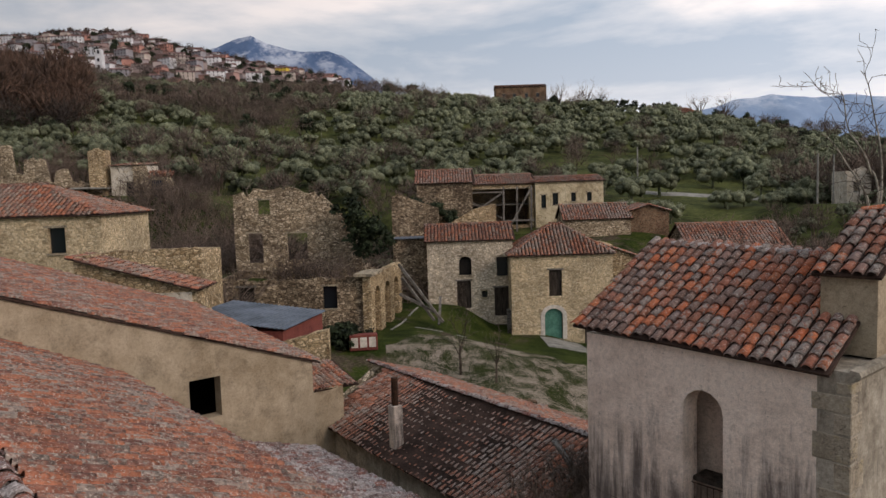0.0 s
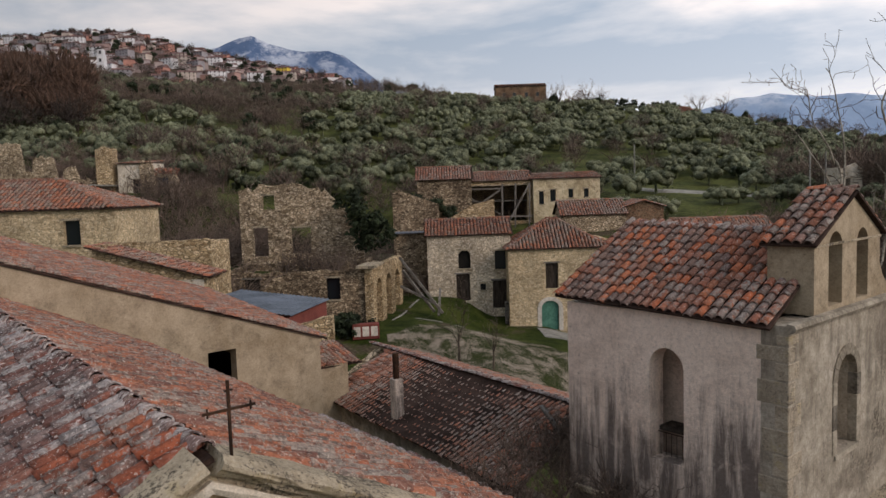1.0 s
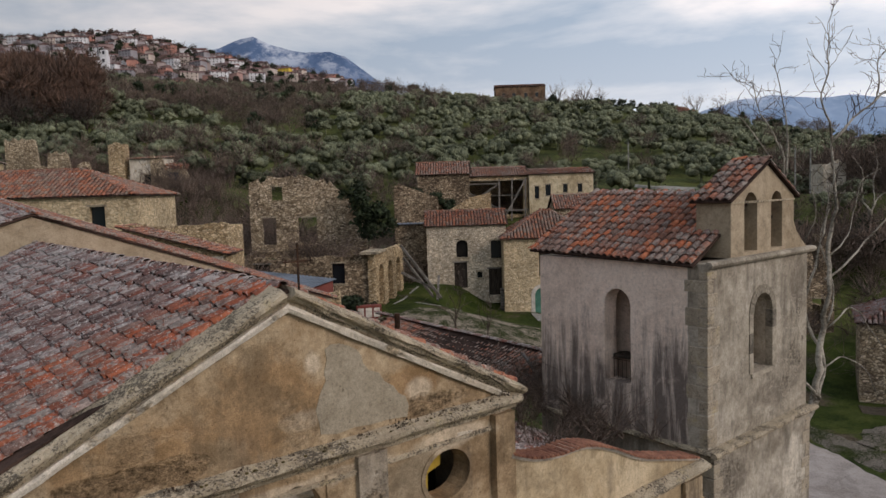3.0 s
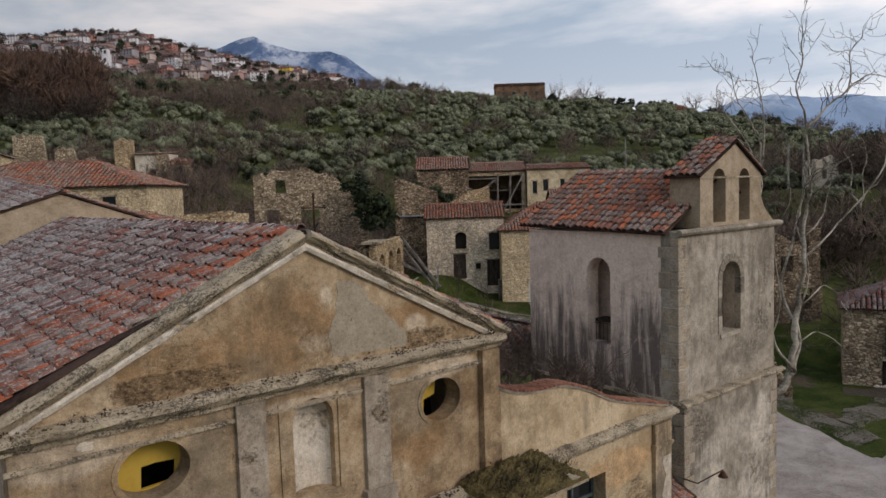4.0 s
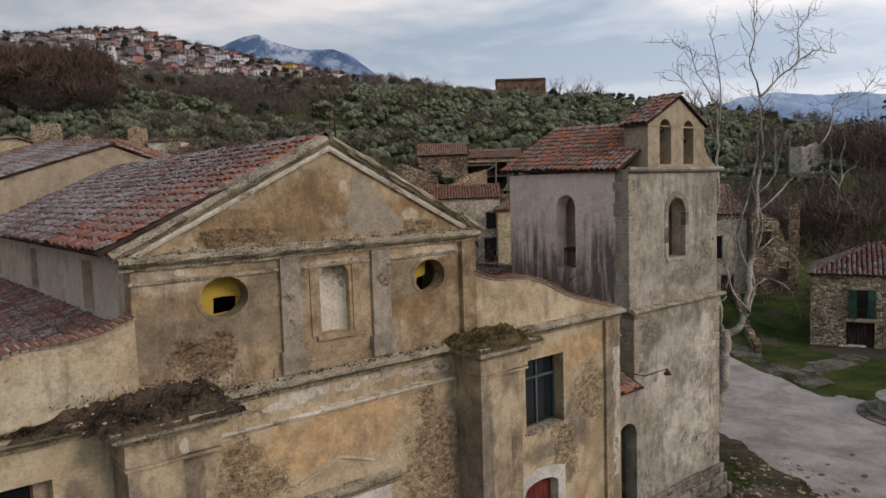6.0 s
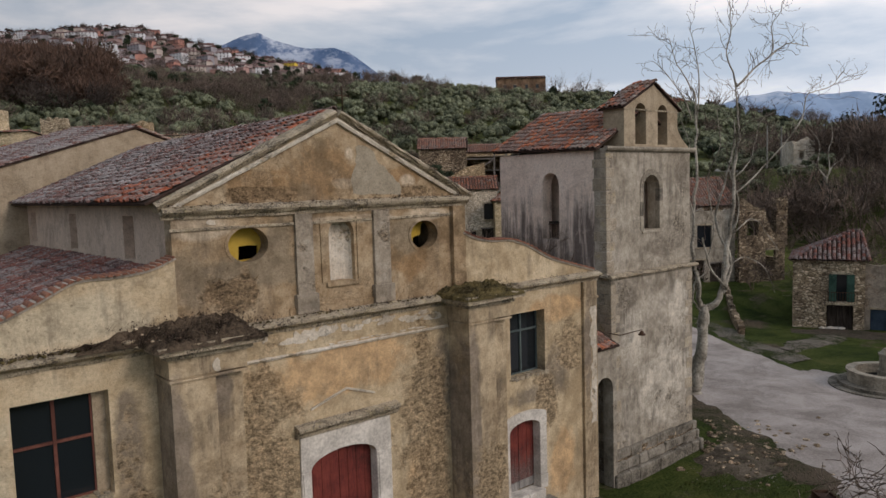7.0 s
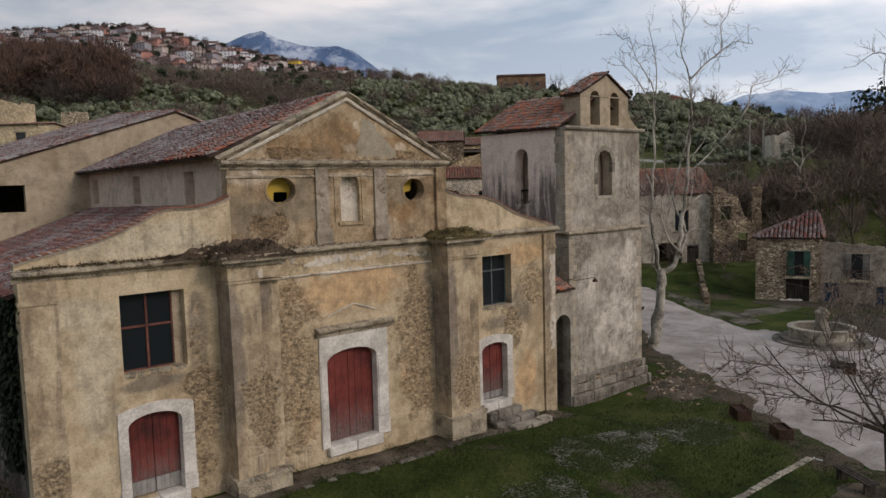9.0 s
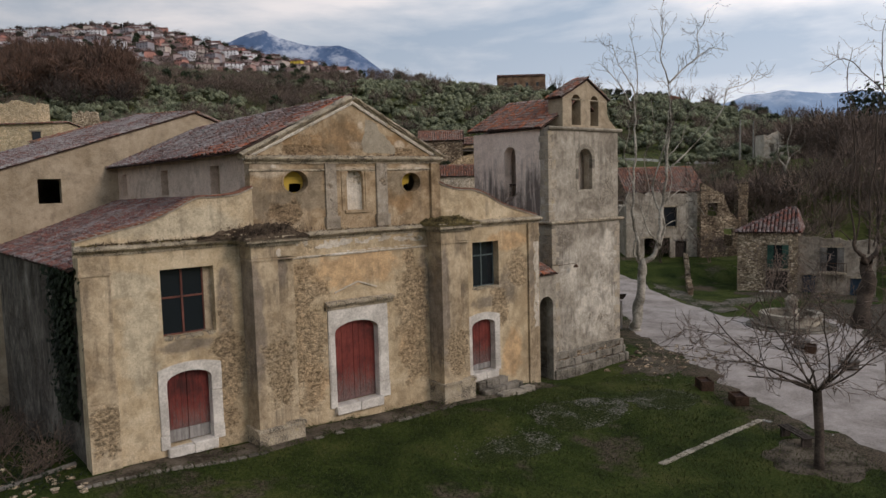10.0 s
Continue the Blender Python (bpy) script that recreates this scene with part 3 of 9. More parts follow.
def arched(x0, x1, z0, spring, top, n=8):
    """An opening with an arch from the springing to the top."""
    c, h = (x0 + x1) / 2, top - spring
    arc = [(c + (x1 - x0) / 2 * math.cos(math.pi * i / n), spring + h * math.sin(math.pi * i / n)) for i in range(n + 1)]
    return [(x0, z0), (x1, z0)] + arc


def oval(cx, cz, rx, rz, n=20):
    return [(cx + rx * math.cos(2 * math.pi * i / n), cz + rz * math.sin(2 * math.pi * i / n)) for i in range(n)]


X, Y, Z = Vector((1, 0, 0)), Vector((0, 1, 0)), Vector((0, 0, 1))


def profile(bm, pts, a, b, out, up=Z):
    """A moulding: pts are (out, up) steps, drawn from a to b."""
    ra = [bm.verts.new(a + o * out + h * up) for o, h in pts]
    rb = [bm.verts.new(b + o * out + h * up) for o, h in pts]
    n = len(pts)
    for i in range(n):
        bm.faces.new([ra[i], ra[(i + 1) % n], rb[(i + 1) % n], rb[i]])
    bm.faces.new(ra)
    bm.faces.new(list(reversed(rb)))
    bmesh.ops.recalc_face_normals(bm, faces=bm.faces[:])


def worn(bm, pts, a, b, out, up=Z, step=0.22, amp=0.018, loss=0.08, seed=1):
    """A moulding like profile(), its edges chipped and uneven along its length."""
    rg = random.Random(seed)
    n = max(2, int((b - a).length / step))
    rows, m, gone = [], len(pts), 0.0
    for i in range(n + 1):
        gone = max(0.0, gone - 0.5) if rg.random() < 0.7 else rg.random()
        c = a.lerp(b, i / n)
        row = []
        for o, h in pts:
            k = 1 - loss * 2.4 * gone * (o > 0.15)
            row.append(bm.verts.new(c + (o * k + (rg.uniform(-amp, amp) if o > 0.02 else 0)) * out + (h + rg.uniform(-amp, amp) * 0.7) * up))
        rows.append(row)
    for p, q in zip(rows, rows[1:]):
        for i in range(m):
            bm.faces.new([p[i], p[(i + 1) % m], q[(i + 1) % m], q[i]])
    bm.faces.new(rows[0])
    bm.faces.new(list(reversed(rows[-1])))
    bmesh.ops.recalc_face_normals(bm, faces=bm.faces[:])


# one barrel tile, lying along +y, its wide mouth at y = 0
def tile_shape(r=0.11, length=0.44, n=5, thick=0.02):
    vs, fs = [], []
    for y, rr, lift in ((0, r, 0.034), (length, r * 0.84, -0.008), (0, r - thick, 0.03)):
        for i in range(n + 1):
            a = math.pi * i / n
            vs.append((rr * math.cos(a), y, lift + rr * 0.85 * math.sin(a)))
    m = n + 1
    for i in range(n):
        fs.append((i, i + 1, m + i + 1, m + i))
        fs.append((2 * m + i, 2 * m + i + 1, i + 1, i))
    return np.array(vs), fs


def tile_frames(p0, along, up, width, length, spacing, course, keep=None, jit=0.012, sag=0.0):
    """Where the tiles of one slope lie: p0 at the eave's start, along the eave, up the slope."""
    along, up = Vector(along).normalized(), Vector(up).normalized()
    nrm = along.cross(up).normalized()
    rng = random.Random(int(1000 * width + 77 * length))
    out = []
    cols, rows = int(width / spacing), int(length / course)
    for c in range(cols):
        shift = rng.uniform(-0.06, 0.06)
        for r in range(rows + 1):
            s, t = (c + 0.5) * spacing, r * course + shift
            if keep and not keep(s, t):
                continue
            p = Vector(p0) + s * along + t * up + nrm * (rng.uniform(-jit, jit) - sag * math.sin(math.pi * s / width)) + along * rng.uniform(-jit, jit)
            a = rng.gauss(0, 0.03)
            e = (along * math.cos(a) + up * math.sin(a)).normalized()
            w = nrm.cross(e).normalized()
            m = Matrix((e, w, nrm)).transposed().to_4x4()
            m.translation = p
            out.append(m)
    return out


def tile_join(name, frames, mat, parent, r=0.11, length=0.44, n=5, label=""):
    vs, fs = tile_shape(r, length, n)
    A = np.array([[list(row) for row in m] for m in frames])
    V4 = np.c_[vs, np.ones(len(vs))]
    allv = np.einsum("tij,vj->tvi", A, V4)[:, :, :3].reshape(-1, 3)
    F = np.array(fs)
    allf = (F[None] + (np.arange(len(frames)) * len(vs))[:, None, None]).reshape(-1, 4)
    me = bpy.data.meshes.new(name)
    me.from_pydata(allv.tolist(), [], allf.tolist())
    me.materials.append(mat)
    me.polygons.foreach_set("use_smooth", [True, False] * (n * len(frames)))
    ob = tagged(new(name, me), label, kind="stuff")
    return under(ob, parent) if parent else ob


def tile_pieces(frames, mat, parent, r=0.11, length=0.44):
    vs, fs = tile_shape(r, length)
    me = bpy.data.meshes.new("roof_tile")
    me.from_pydata(vs.tolist(), [], fs)
    me.materials.append(mat)
    me.polygons.foreach_set("use_smooth", [True, False] * (len(fs) // 2))
    inv = (Matrix.Translation(parent.location) @ parent.rotation_euler.to_matrix().to_4x4()).inverted()
    for m in frames:
        o = new("roof_tile", me)
        o.parent = parent
        o.matrix_basis = inv @ m


def ridge_tiles(name, a, b, mat, parent, r=0.105, step=0.36):
    d = (b - a).normalized()
    side = d.cross(Z).normalized()
    nrm = side.cross(d).normalized()
    frames = []
    for i in range(int((b - a).length / step)):
        m = Matrix((side, d, nrm)).transposed().to_4x4()
        m.translation = a + d * i * step + nrm * random.uniform(-0.015, 0.02) + side * random.uniform(-0.02, 0.02)
        frames.append(m)
    return tile_join(name, frames, mat, parent, r, step * 1.2)


# ---- ground ----
# heights of the land about the church: (x, y, z)
LAND = ((-10, 3, 0.7), (-4.5, 2, 0.4), (4.3, 2, 0.15), (10.5, 2.5, -0.15), (14, 3, -0.9), (20, 3, -0.7), (9, -6, -0.8), (16, -8, -0.85), (-10, -15, 0.3),
        (28, 9, -0.85), (41, 4, -0.95), (46, 15, -0.95), (53, 14, -1.2), (62, 5, -1.3), (50, 49, 1.9), (57, 43, 0.8), (46, 57, 4.9), (34, 48, 4.5), (30, 40, 2.5), (20, 38, 5.0),
        (13, 50, 10), (28, 66, 9), (28, 108, 17), (16, 118, 19.5), (70, 60, 10), (80, 62, 11.5), (40, 25, -0.5), (-14, 20, -1.5), (-20, 40, 4), (60, 25, 0.5), (75, 35, 4), (108, 40, 13.6), (104, 42.5, 14.0), (95, 45, 9), (111, 75, 14.5))


def smooth(a, b, v):
    t = min(1.0, max(0.0, (v - a) / (b - a)))
    return t * t * (3 - 2 * t)


def lerp_table(table, v):
    if v <= table[0][0]:
        return table[0][1]
    for (a, p), (b, q) in zip(table, table[1:]):
        if v <= b:
            return p + (q - p) * (v - a) / (b - a)
    return table[-1][1]


# rise of the skyline against the eye, by the tangent of the bearing
RIDGE = ((-1.5, 0.2), (-0.62, 0.187), (-0.38, 0.154), (-0.22, 0.145), (-0.07, 0.134), (0.07, 0.117), (0.17, 0.108), (0.33, 0.095), (0.49, 0.066), (0.62, 0.045), (1.5, 0.03))
TOWN = ((-1.5, 0.21), (-0.62, 0.208), (-0.46, 0.212), (-0.41, 0.207), (-0.34, 0.188), (-0.27, 0.17), (-0.19, 0.154), (-0.14, 0.145), (-0.06, 0.1), (0.3, 0.06), (1.5, 0.03))


def land(x, y):
    p = Vector((x, y, 0)) - EYE0
    u, d = p.dot(RIGHT), p.dot(AHEAD)
    far = math.hypot(u, d)
    ws = zs = 0.0
    for a, b, z in LAND:
        w = 1 / ((x - a) ** 2 + (y - b) ** 2 + 9.0) ** 2
        ws, zs = ws + w, zs + w * z
    near = zs / ws
    if far < 85:
        return near
    if d < 40:
        return near + (far - 85) * 0.02
    t = max(-1.5, min(1.5, u / d))
    top = 16.7 + 340 * lerp_table(RIDGE, t)
    base = 10.6 + 1.4 * smooth(0.35, -0.1, t) + 5 * smooth(-0.1, -0.5, t)
    if d < 340:
        k = (d - 95) / 245
        hill = base + (top - base) * (0.75 * max(0, k) + 0.25 * smooth(0, 1, k)) + 2.5 * noise.noise(Vector((x, y, 0)) * 0.012) * smooth(95, 160, d) * smooth(340, 300, d)
    else:
        town = 16.7 + 1000 * lerp_table(TOWN, t)
        k = (d - 340) / 660
        hill = (top - 18 * smooth(0, 0.1, k)) + (town - top + 18) * smooth(0.04, 1.0, k) if d < 1000 else town - (d - 1000) * 0.12
    return near * (1 - smooth(85, 130, d)) + hill * smooth(85, 130, d)




def ground_mats():
    m, nt, b = material("grassy_ground", 0.97)
    big, mid_n, fine = noise_tex(nt, 0.02, 5, 0.6, warp=0.5), noise_tex(nt, 0.35, 6, 0.65), noise_tex(nt, 9, 5, 0.7)
    grass = ramp(nt, [(0.4, (0.009, 0.015, 0.003)), (0.5, (0.031, 0.048, 0.008)), (0.62, (0.078, 0.08, 0.023))], maths(nt, "ADD", maths(nt, "MULTIPLY", mid_n, 0.5), maths(nt, "MULTIPLY", fine, 0.5)))
    earth = ramp(nt, [(0.4, (0.03, 0.023, 0.014)), (0.6, (0.12, 0.095, 0.065))], fine)
    col = mixed(nt, span(nt, noise_tex(nt, 0.16, 6, 0.7, off=(2, 3, 0)), 0.57, 0.64), grass, earth)
    nt.links.new(col, b.inputs["Base Color"])
    bump(nt, b, maths(nt, "ADD", fine, mid_n), 0.8, 0.06)
    g = m
    m, nt, b = material("pale_gravel", 0.96)
    mid_n, fine = noise_tex(nt, 0.4, 6, 0.7, warp=0.4), noise_tex(nt, 12, 5, 0.75)
    col = ramp(nt, [(0.41, (0.215, 0.185, 0.165)), (0.58, (0.41, 0.362, 0.334))], maths(nt, "ADD", maths(nt, "MULTIPLY", mid_n, 0.6), maths(nt, "MULTIPLY", fine, 0.4)))
    nt.links.new(col, b.inputs["Base Color"])
    bump(nt, b, fine, 0.5, 0.03)
    return g, m


GRASS, GRAVEL = ground_mats()
HILLSIDE = plain("rough_hillside", (0.02, 0.026, 0.008), (0.1, 0.112, 0.034), 0.5, 0.98, 0.6)
TOWNSIDE = plain("brown_town_slope", (0.035, 0.027, 0.02), (0.13, 0.1, 0.075), 0.4, 0.98, 0.3)
PAVING = plain("grey_paving", (0.17, 0.165, 0.15), (0.34, 0.33, 0.3), 5, 0.9, 0.5)


def make_ground():
    """One sheet from the church to the far hills, fine near by."""
    c = Vector((14, 8, 0))
    radii = [0.8 * i for i in range(1, 88)] + [70 + 3 * i for i in range(1, 36)] + [178 + 8 * i for i in range(1, 30)] + [430 + 45 * i for i in range(1, 26)] + [1800, 2500, 3500, 4800]
    a0 = math.atan2(AHEAD.y, AHEAD.x)
    angles = [a0 + radians(a) for a in np.r_[np.arange(-50, 50, 0.8), np.arange(50, 310, 4.0)]]
    vs, fs = [(c.x, c.y, land(c.x, c.y))], []
    for r in radii:
        for a in angles:
            x, y = c.x + r * math.cos(a), c.y + r * math.sin(a)
            vs.append((x, y, land(x, y)))
    n = len(angles)
    for i in range(n):
        fs.append((0, 1 + i, 1 + (i + 1) % n))
    for k in range(len(radii) - 1):
        for i in range(n):
            a, b = 1 + k * n + i, 1 + k * n + (i + 1) % n
            fs.append((a, a + n, b + n, b))
    ob = raw("ground", vs, fs, GRASS)
    ob.data.materials.append(HILLSIDE)
    ob.data.materials.append(TOWNSIDE)
    for p in ob.data.polygons:
        p.use_smooth = True
        q = p.center - EYE0
        p.material_index = int(q.dot(AHEAD) > 96 + 8 * noise.noise(p.center * 0.05) or abs(q.dot(RIGHT)) > 50 or (q.dot(RIGHT) > 34 and q.dot(AHEAD) > 58)) + int(q.dot(AHEAD) > 375)
    return tagged(ob, "green and brown grassy ground rising to wooded hills", "ground", kind="structure")


make_ground()


def strip(name, left, right, mat, lift, label, category, across=10, along=10, kind="structure", rag=0.5):
    """A surface laid on the ground between two edges, its borders slightly ragged."""
    def walk_line(pts, n):
        out = []
        for (a, b) in zip(pts, pts[1:]):
            out += [(a[0] + (b[0] - a[0]) * i / n, a[1] + (b[1] - a[1]) * i / n) for i in range(n)]
        return out + [pts[-1]]
    L_, R_ = walk_line(left, along), walk_line(right, along)
    vs, fs = [], []
    for i, (a, b) in enumerate(zip(L_, R_)):
        wide = math.hypot(b[0] - a[0], b[1] - a[1])
        ja, jb = [rag * 2.2 / wide * (noise.noise(Vector((i * 0.23, q, 0))) + 0.3 * noise.noise(Vector((i * 0.9, q, 3)))) for q in (1.3, 9.7)]
        for k in range(across + 1):
            t = (k / across) + (ja * (1 - k / across) + jb * k / across)
            x, y = a[0] + (b[0] - a[0]) * t, a[1] + (b[1] - a[1]) * t
            edge = 0.0 if k in (0, across) else 1.0
            vs.append((x, y, land(x, y) + (lift if edge else -0.03)))
    m = across + 1
    for i in range(len(L_) - 1):
        for k in range(across):
            fs.append((i * m + k, i * m + k + 1, (i + 1) * m + k + 1, (i + 1) * m + k))
    ob = raw(name, vs, fs, mat)
    for p in ob.data.polygons:
        p.use_smooth = True
    return tagged(ob, label, category, kind=kind)


strip("road", [(46, 30), (37, 18.6), (27.6, 10.0), (22.6, 2.8), (19.8, -1.2), (16.5, -5.8), (14.6, -10.6), (10, -20)], [(50, 28), (47.4, 22), (41.2, 14.4), (37.6, 8.0), (39.2, 5.4), (42.5, 2.6), (44.5, -6), (45, -22)], GRAVEL, 0.05,
      "pale grey gravel road and square beside the church", "road", 24, 14)

# ---- church ----
church = thing("church", (0.6, 4, 0.3), "abandoned village church with ochre plaster front and tiled roofs", "church")
FY = 4.0      # plane of the lower front
UY = 4.15     # plane of the upper front
LW, RW = (-7.63, -5.68, 4.95, 7.4), (7.2, 8.95, 5.08, 7.33)
lower = slab("front_wall", [(-10.25, -1), (11.75, -1), (11.75, 8.3), (-10.25, 8.3)],
             [rect(*LW), rect(*RW), arched(-7.64, -5.99, 0.95, 3.3, 3.66), arched(-0.66, 1.53, 0.95, 4.07, 4.5), arched(7.02, 8.56, 0.8, 3.2, 3.5)],
             (0, FY, 0), X, Z, Y, 0.7, OCHRE, church, "ochre plaster peeling from rubble")
upper = slab("upper_front_wall", [(-4.0, 8.3), (5.2, 8.3), (5.2, 11.45), (0.7, 13.72), (-4.0, 11.45)],
             [oval(-2.05, 10.43, 0.56, 0.46), oval(3.72, 10.32, 0.53, 0.45), arched(0.33, 1.16, 9.2, 10.55, 10.97)],
             (0, UY, 0), X, Z, Y, 0.45, OCHRE_DIRTY, church, "stained upper front with pediment")
bm = bmesh.new()
_n = 10
_cols = [[bm.verts.new((0.745 + 0.45 * math.cos(math.pi * i / _n), UY + 0.03 + 0.36 * math.sin(math.pi * i / _n), z)) for i in range(_n + 1)] for z in (9.2, 10.0, 10.6, 11.05)]
for _r0, _r1 in zip(_cols, _cols[1:]):
    for i in range(_n):
        bm.faces.new([_r0[i], _r0[i + 1], _r1[i + 1], _r1[i]])
under(part("niche_back", bm, WHITEP, None, "pale flaking rounded niche"), church)
# yellow vault seen through the round openings
slab("inner_wall", rect(-2.9, -1.2, 9.7, 11.1), [[(-2.14, 10.0), (-1.6, 10.03), (-1.58, 10.36), (-1.9, 10.38), (-2.12, 10.36)]], (0, UY + 0.46, 0), X, Z, Y, 0.06, YELLOW, church, "yellow inner plaster with a dark gap")
slab("inner_wall", rect(2.7, 4.9, 9.6, 11.1), [[(3.6, 9.6), (4.86, 9.6), (4.86, 11.05), (3.95, 10.62), (3.92, 10.3), (3.62, 10.22)]], (0, UY + 0.46, 0), X, Z, Y, 0.06, YELLOW, church, "yellow inner plaster with a dark gap")
# sheet added behind the oval openings, painted as the nave's shade
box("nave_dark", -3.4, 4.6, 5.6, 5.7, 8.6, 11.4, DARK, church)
# plaster rims round the oval openings
for _cx, _cz, _rx, _rz in ((-2.05, 10.43, 0.56, 0.46), (3.72, 10.32, 0.53, 0.45)):
    slab("oval_rim", oval(_cx, _cz, _rx + 0.08, _rz + 0.08, 28), [oval(_cx, _cz, _rx - 0.01, _rz - 0.01, 28)], (0, UY - 0.018, 0), X, Z, Y, 0.05, OCHRE_DIRTY, church)


def front_mouldings():
    # main cornice: wings, centre and the two breaks forward over the pilasters
    steps = [(0.0, 0), (0.05, 0), (0.07, 0.08), (0.14, 0.12), (0.24, 0.17), (0.3, 0.2), (0.31, 0.27), (0.15, 0.33), (0.0, 0.37)]
    for x0, x1, y in ((-10.4, -4.72, FY), (-2.55, 4.22, FY), (6.32, 11.9, FY)):
        bm = bmesh.new()
        worn(bm, steps, Vector((x0, y, 8.06)), Vector((x1, y, 8.06)), -Y, seed=int(x0 * 10))
        under(part("cornice", bm, CORNICE, None, "weathered projecting cornice"), church)
    for x0, x1 in ((-4.62, -2.75), (4.42, 6.2)):
        bm = bmesh.new()
        boxes(bm, x0 - 0.1, x1 + 0.1, 2.85, FY + 0.1, 8.05, 8.2)
        boxes(bm, x0 - 0.32, x1 + 0.32, 2.6, FY + 0.1, 8.2, 8.4, wob=0.03)
        under(part("cornice_block", bm, CORNICE, None, "broken cornice block over a pilaster"), church)
    # frieze band under the cornice
    for x0, x1, z in ((-2.7, 4.4, 7.35),):
        bm = bmesh.new()
        worn(bm, [(0, 0), (0.05, 0.0), (0.07, 0.05), (0, 0.09)], Vector((x0, FY, z)), Vector((x1, FY, z)), -Y, amp=0.012, seed=9)
        under(part("moulding", bm, WHITEP, None, "chipped pale moulding"), church)
    # big folded pilasters
    for x0, xm, x1 in ((-4.6, -3.55, -2.8), (4.45, 5.55, 6.2)):
        bm = bmesh.new()
        boxes(bm, x0, xm, 3.0, FY + 0.05, -0.6, 7.6)
        boxes(bm, xm, x1, 3.25 if x0 < 0 else 3.2, FY + 0.05, -0.6, 7.6)
        boxes(bm, x0 - 0.04, x1 + 0.03, 2.96, FY + 0.05, 7.6, 8.05)
        boxes(bm, x0 - 0.05, x1 + 0.04, 2.945, FY + 0.05, 7.5, 7.56)
        under(part("pilaster", bm, PILASTER), church)
        bm = bmesh.new()
        boxes(bm, x0 - 0.07, x1 + 0.05, 2.92, FY + 0.05, -0.6, 0.98, wob=0.015)
        boxes(bm, x0 - 0.13, x1 + 0.1, 2.85, FY + 0.05, 0.95, 1.08, wob=0.015)
        under(part("pilaster_base", bm, CORNICE, None, "grey stone pilaster base"), church)
    # end pilasters of the wings
    for x0, x1 in ((-10.27, -9.3), (11.0, 11.77)):
        bm = bmesh.new()
        boxes(bm, x0, x1, FY - 0.12, FY + 0.05, -0.6, 8.06)
        boxes(bm, x0 - 0.04, x1 + 0.04, FY - 0.17, FY + 0.05, 7.4, 7.5)
        under(part("pilaster", bm, PILASTER), church)
    # upper storey
    bm = bmesh.new()
    worn(bm, [(0, 0), (0.05, 0), (0.07, 0.07), (0.12, 0.09), (0.2, 0.14), (0.25, 0.19), (0.25, 0.25), (0.1, 0.31), (0, 0.34)], Vector((-4.25, UY, 11.16)), Vector((5.45, UY, 11.16)), -Y, seed=5)
    profile(bm, [(0, 0), (0.05, 0.01), (0.05, 0.06), (0, 0.08)], Vector((-4.05, UY, 10.86)), Vector((5.25, UY, 10.86)), -Y)
    under(part("cornice", bm, CORNICE, None, "mossy pediment cornice"), church)
    for x0, x1, d in ((-0.73, -0.21, 0.0), (1.8, 2.36, 0.0), (4.78, 5.28, 0.06)):
        bm = bmesh.new()
        boxes(bm, x0, x1, UY - 0.1 - d, UY + 0.02, 8.95 if x1 < 3 else 8.4, 11.16)
        if x1 < 3:
            boxes(bm, x0 - 0.07, x1 + 0.07, UY - 0.17, UY + 0.02, 8.45, 8.97)
        under(part("pilaster", bm, GREYISH if x1 < 3 else OCHRE_DIRTY, None, "grey upper pilaster"), church)
    bm = bmesh.new()
    boxes(bm, -0.98, 2.6, UY - 0.06, UY + 0.02, 8.4, 8.62, wob=0.01)
    boxes(bm, 0.2, 1.3, UY - 0.08, UY + 0.02, 9.08, 9.2, wob=0.012)
    boxes(bm, 0.06, 0.26, UY - 0.035, UY + 0.02, 9.2, 11.0, wob=0.008)
    boxes(bm, 1.24, 1.44, UY - 0.035, UY + 0.02, 9.2, 11.0, wob=0.008)
    under(part("niche_surround", bm, OCHRE_DIRTY), church)
    # raking cornices
    for a, b in ((Vector((-4.3, UY, 11.36)), Vector((0.7, UY, 13.78))), (Vector((5.5, UY, 11.36)), Vector((0.7, UY, 13.78)))):
        up = (b - a).normalized().cross(Y)
        up = up if up.z > 0 else -up
        bm = bmesh.new()
        worn(bm, [(-0.3, 0), (0.05, -0.02), (0.08, 0.03), (0.13, 0.05), (0.18, 0.09), (0.24, 0.12), (0.24, 0.17), (0.1, 0.235), (-0.3, 0.27)], a, b, -Y, up, amp=0.022, seed=int(a.x * 7))
        under(part("raking_cornice", bm, CORNICE, None, "raking pediment cornice"), church)
        bm = bmesh.new()
        worn(bm, [(0, -0.13), (0.08, -0.13), (0.11, -0.06), (0.1, -0.02), (0, -0.02)], a, b, -Y, up, amp=0.012, seed=int(a.x * 5))
        under(part("moulding", bm, WHITEP, None, "pale cream plaster moulding"), church)


front_mouldings()


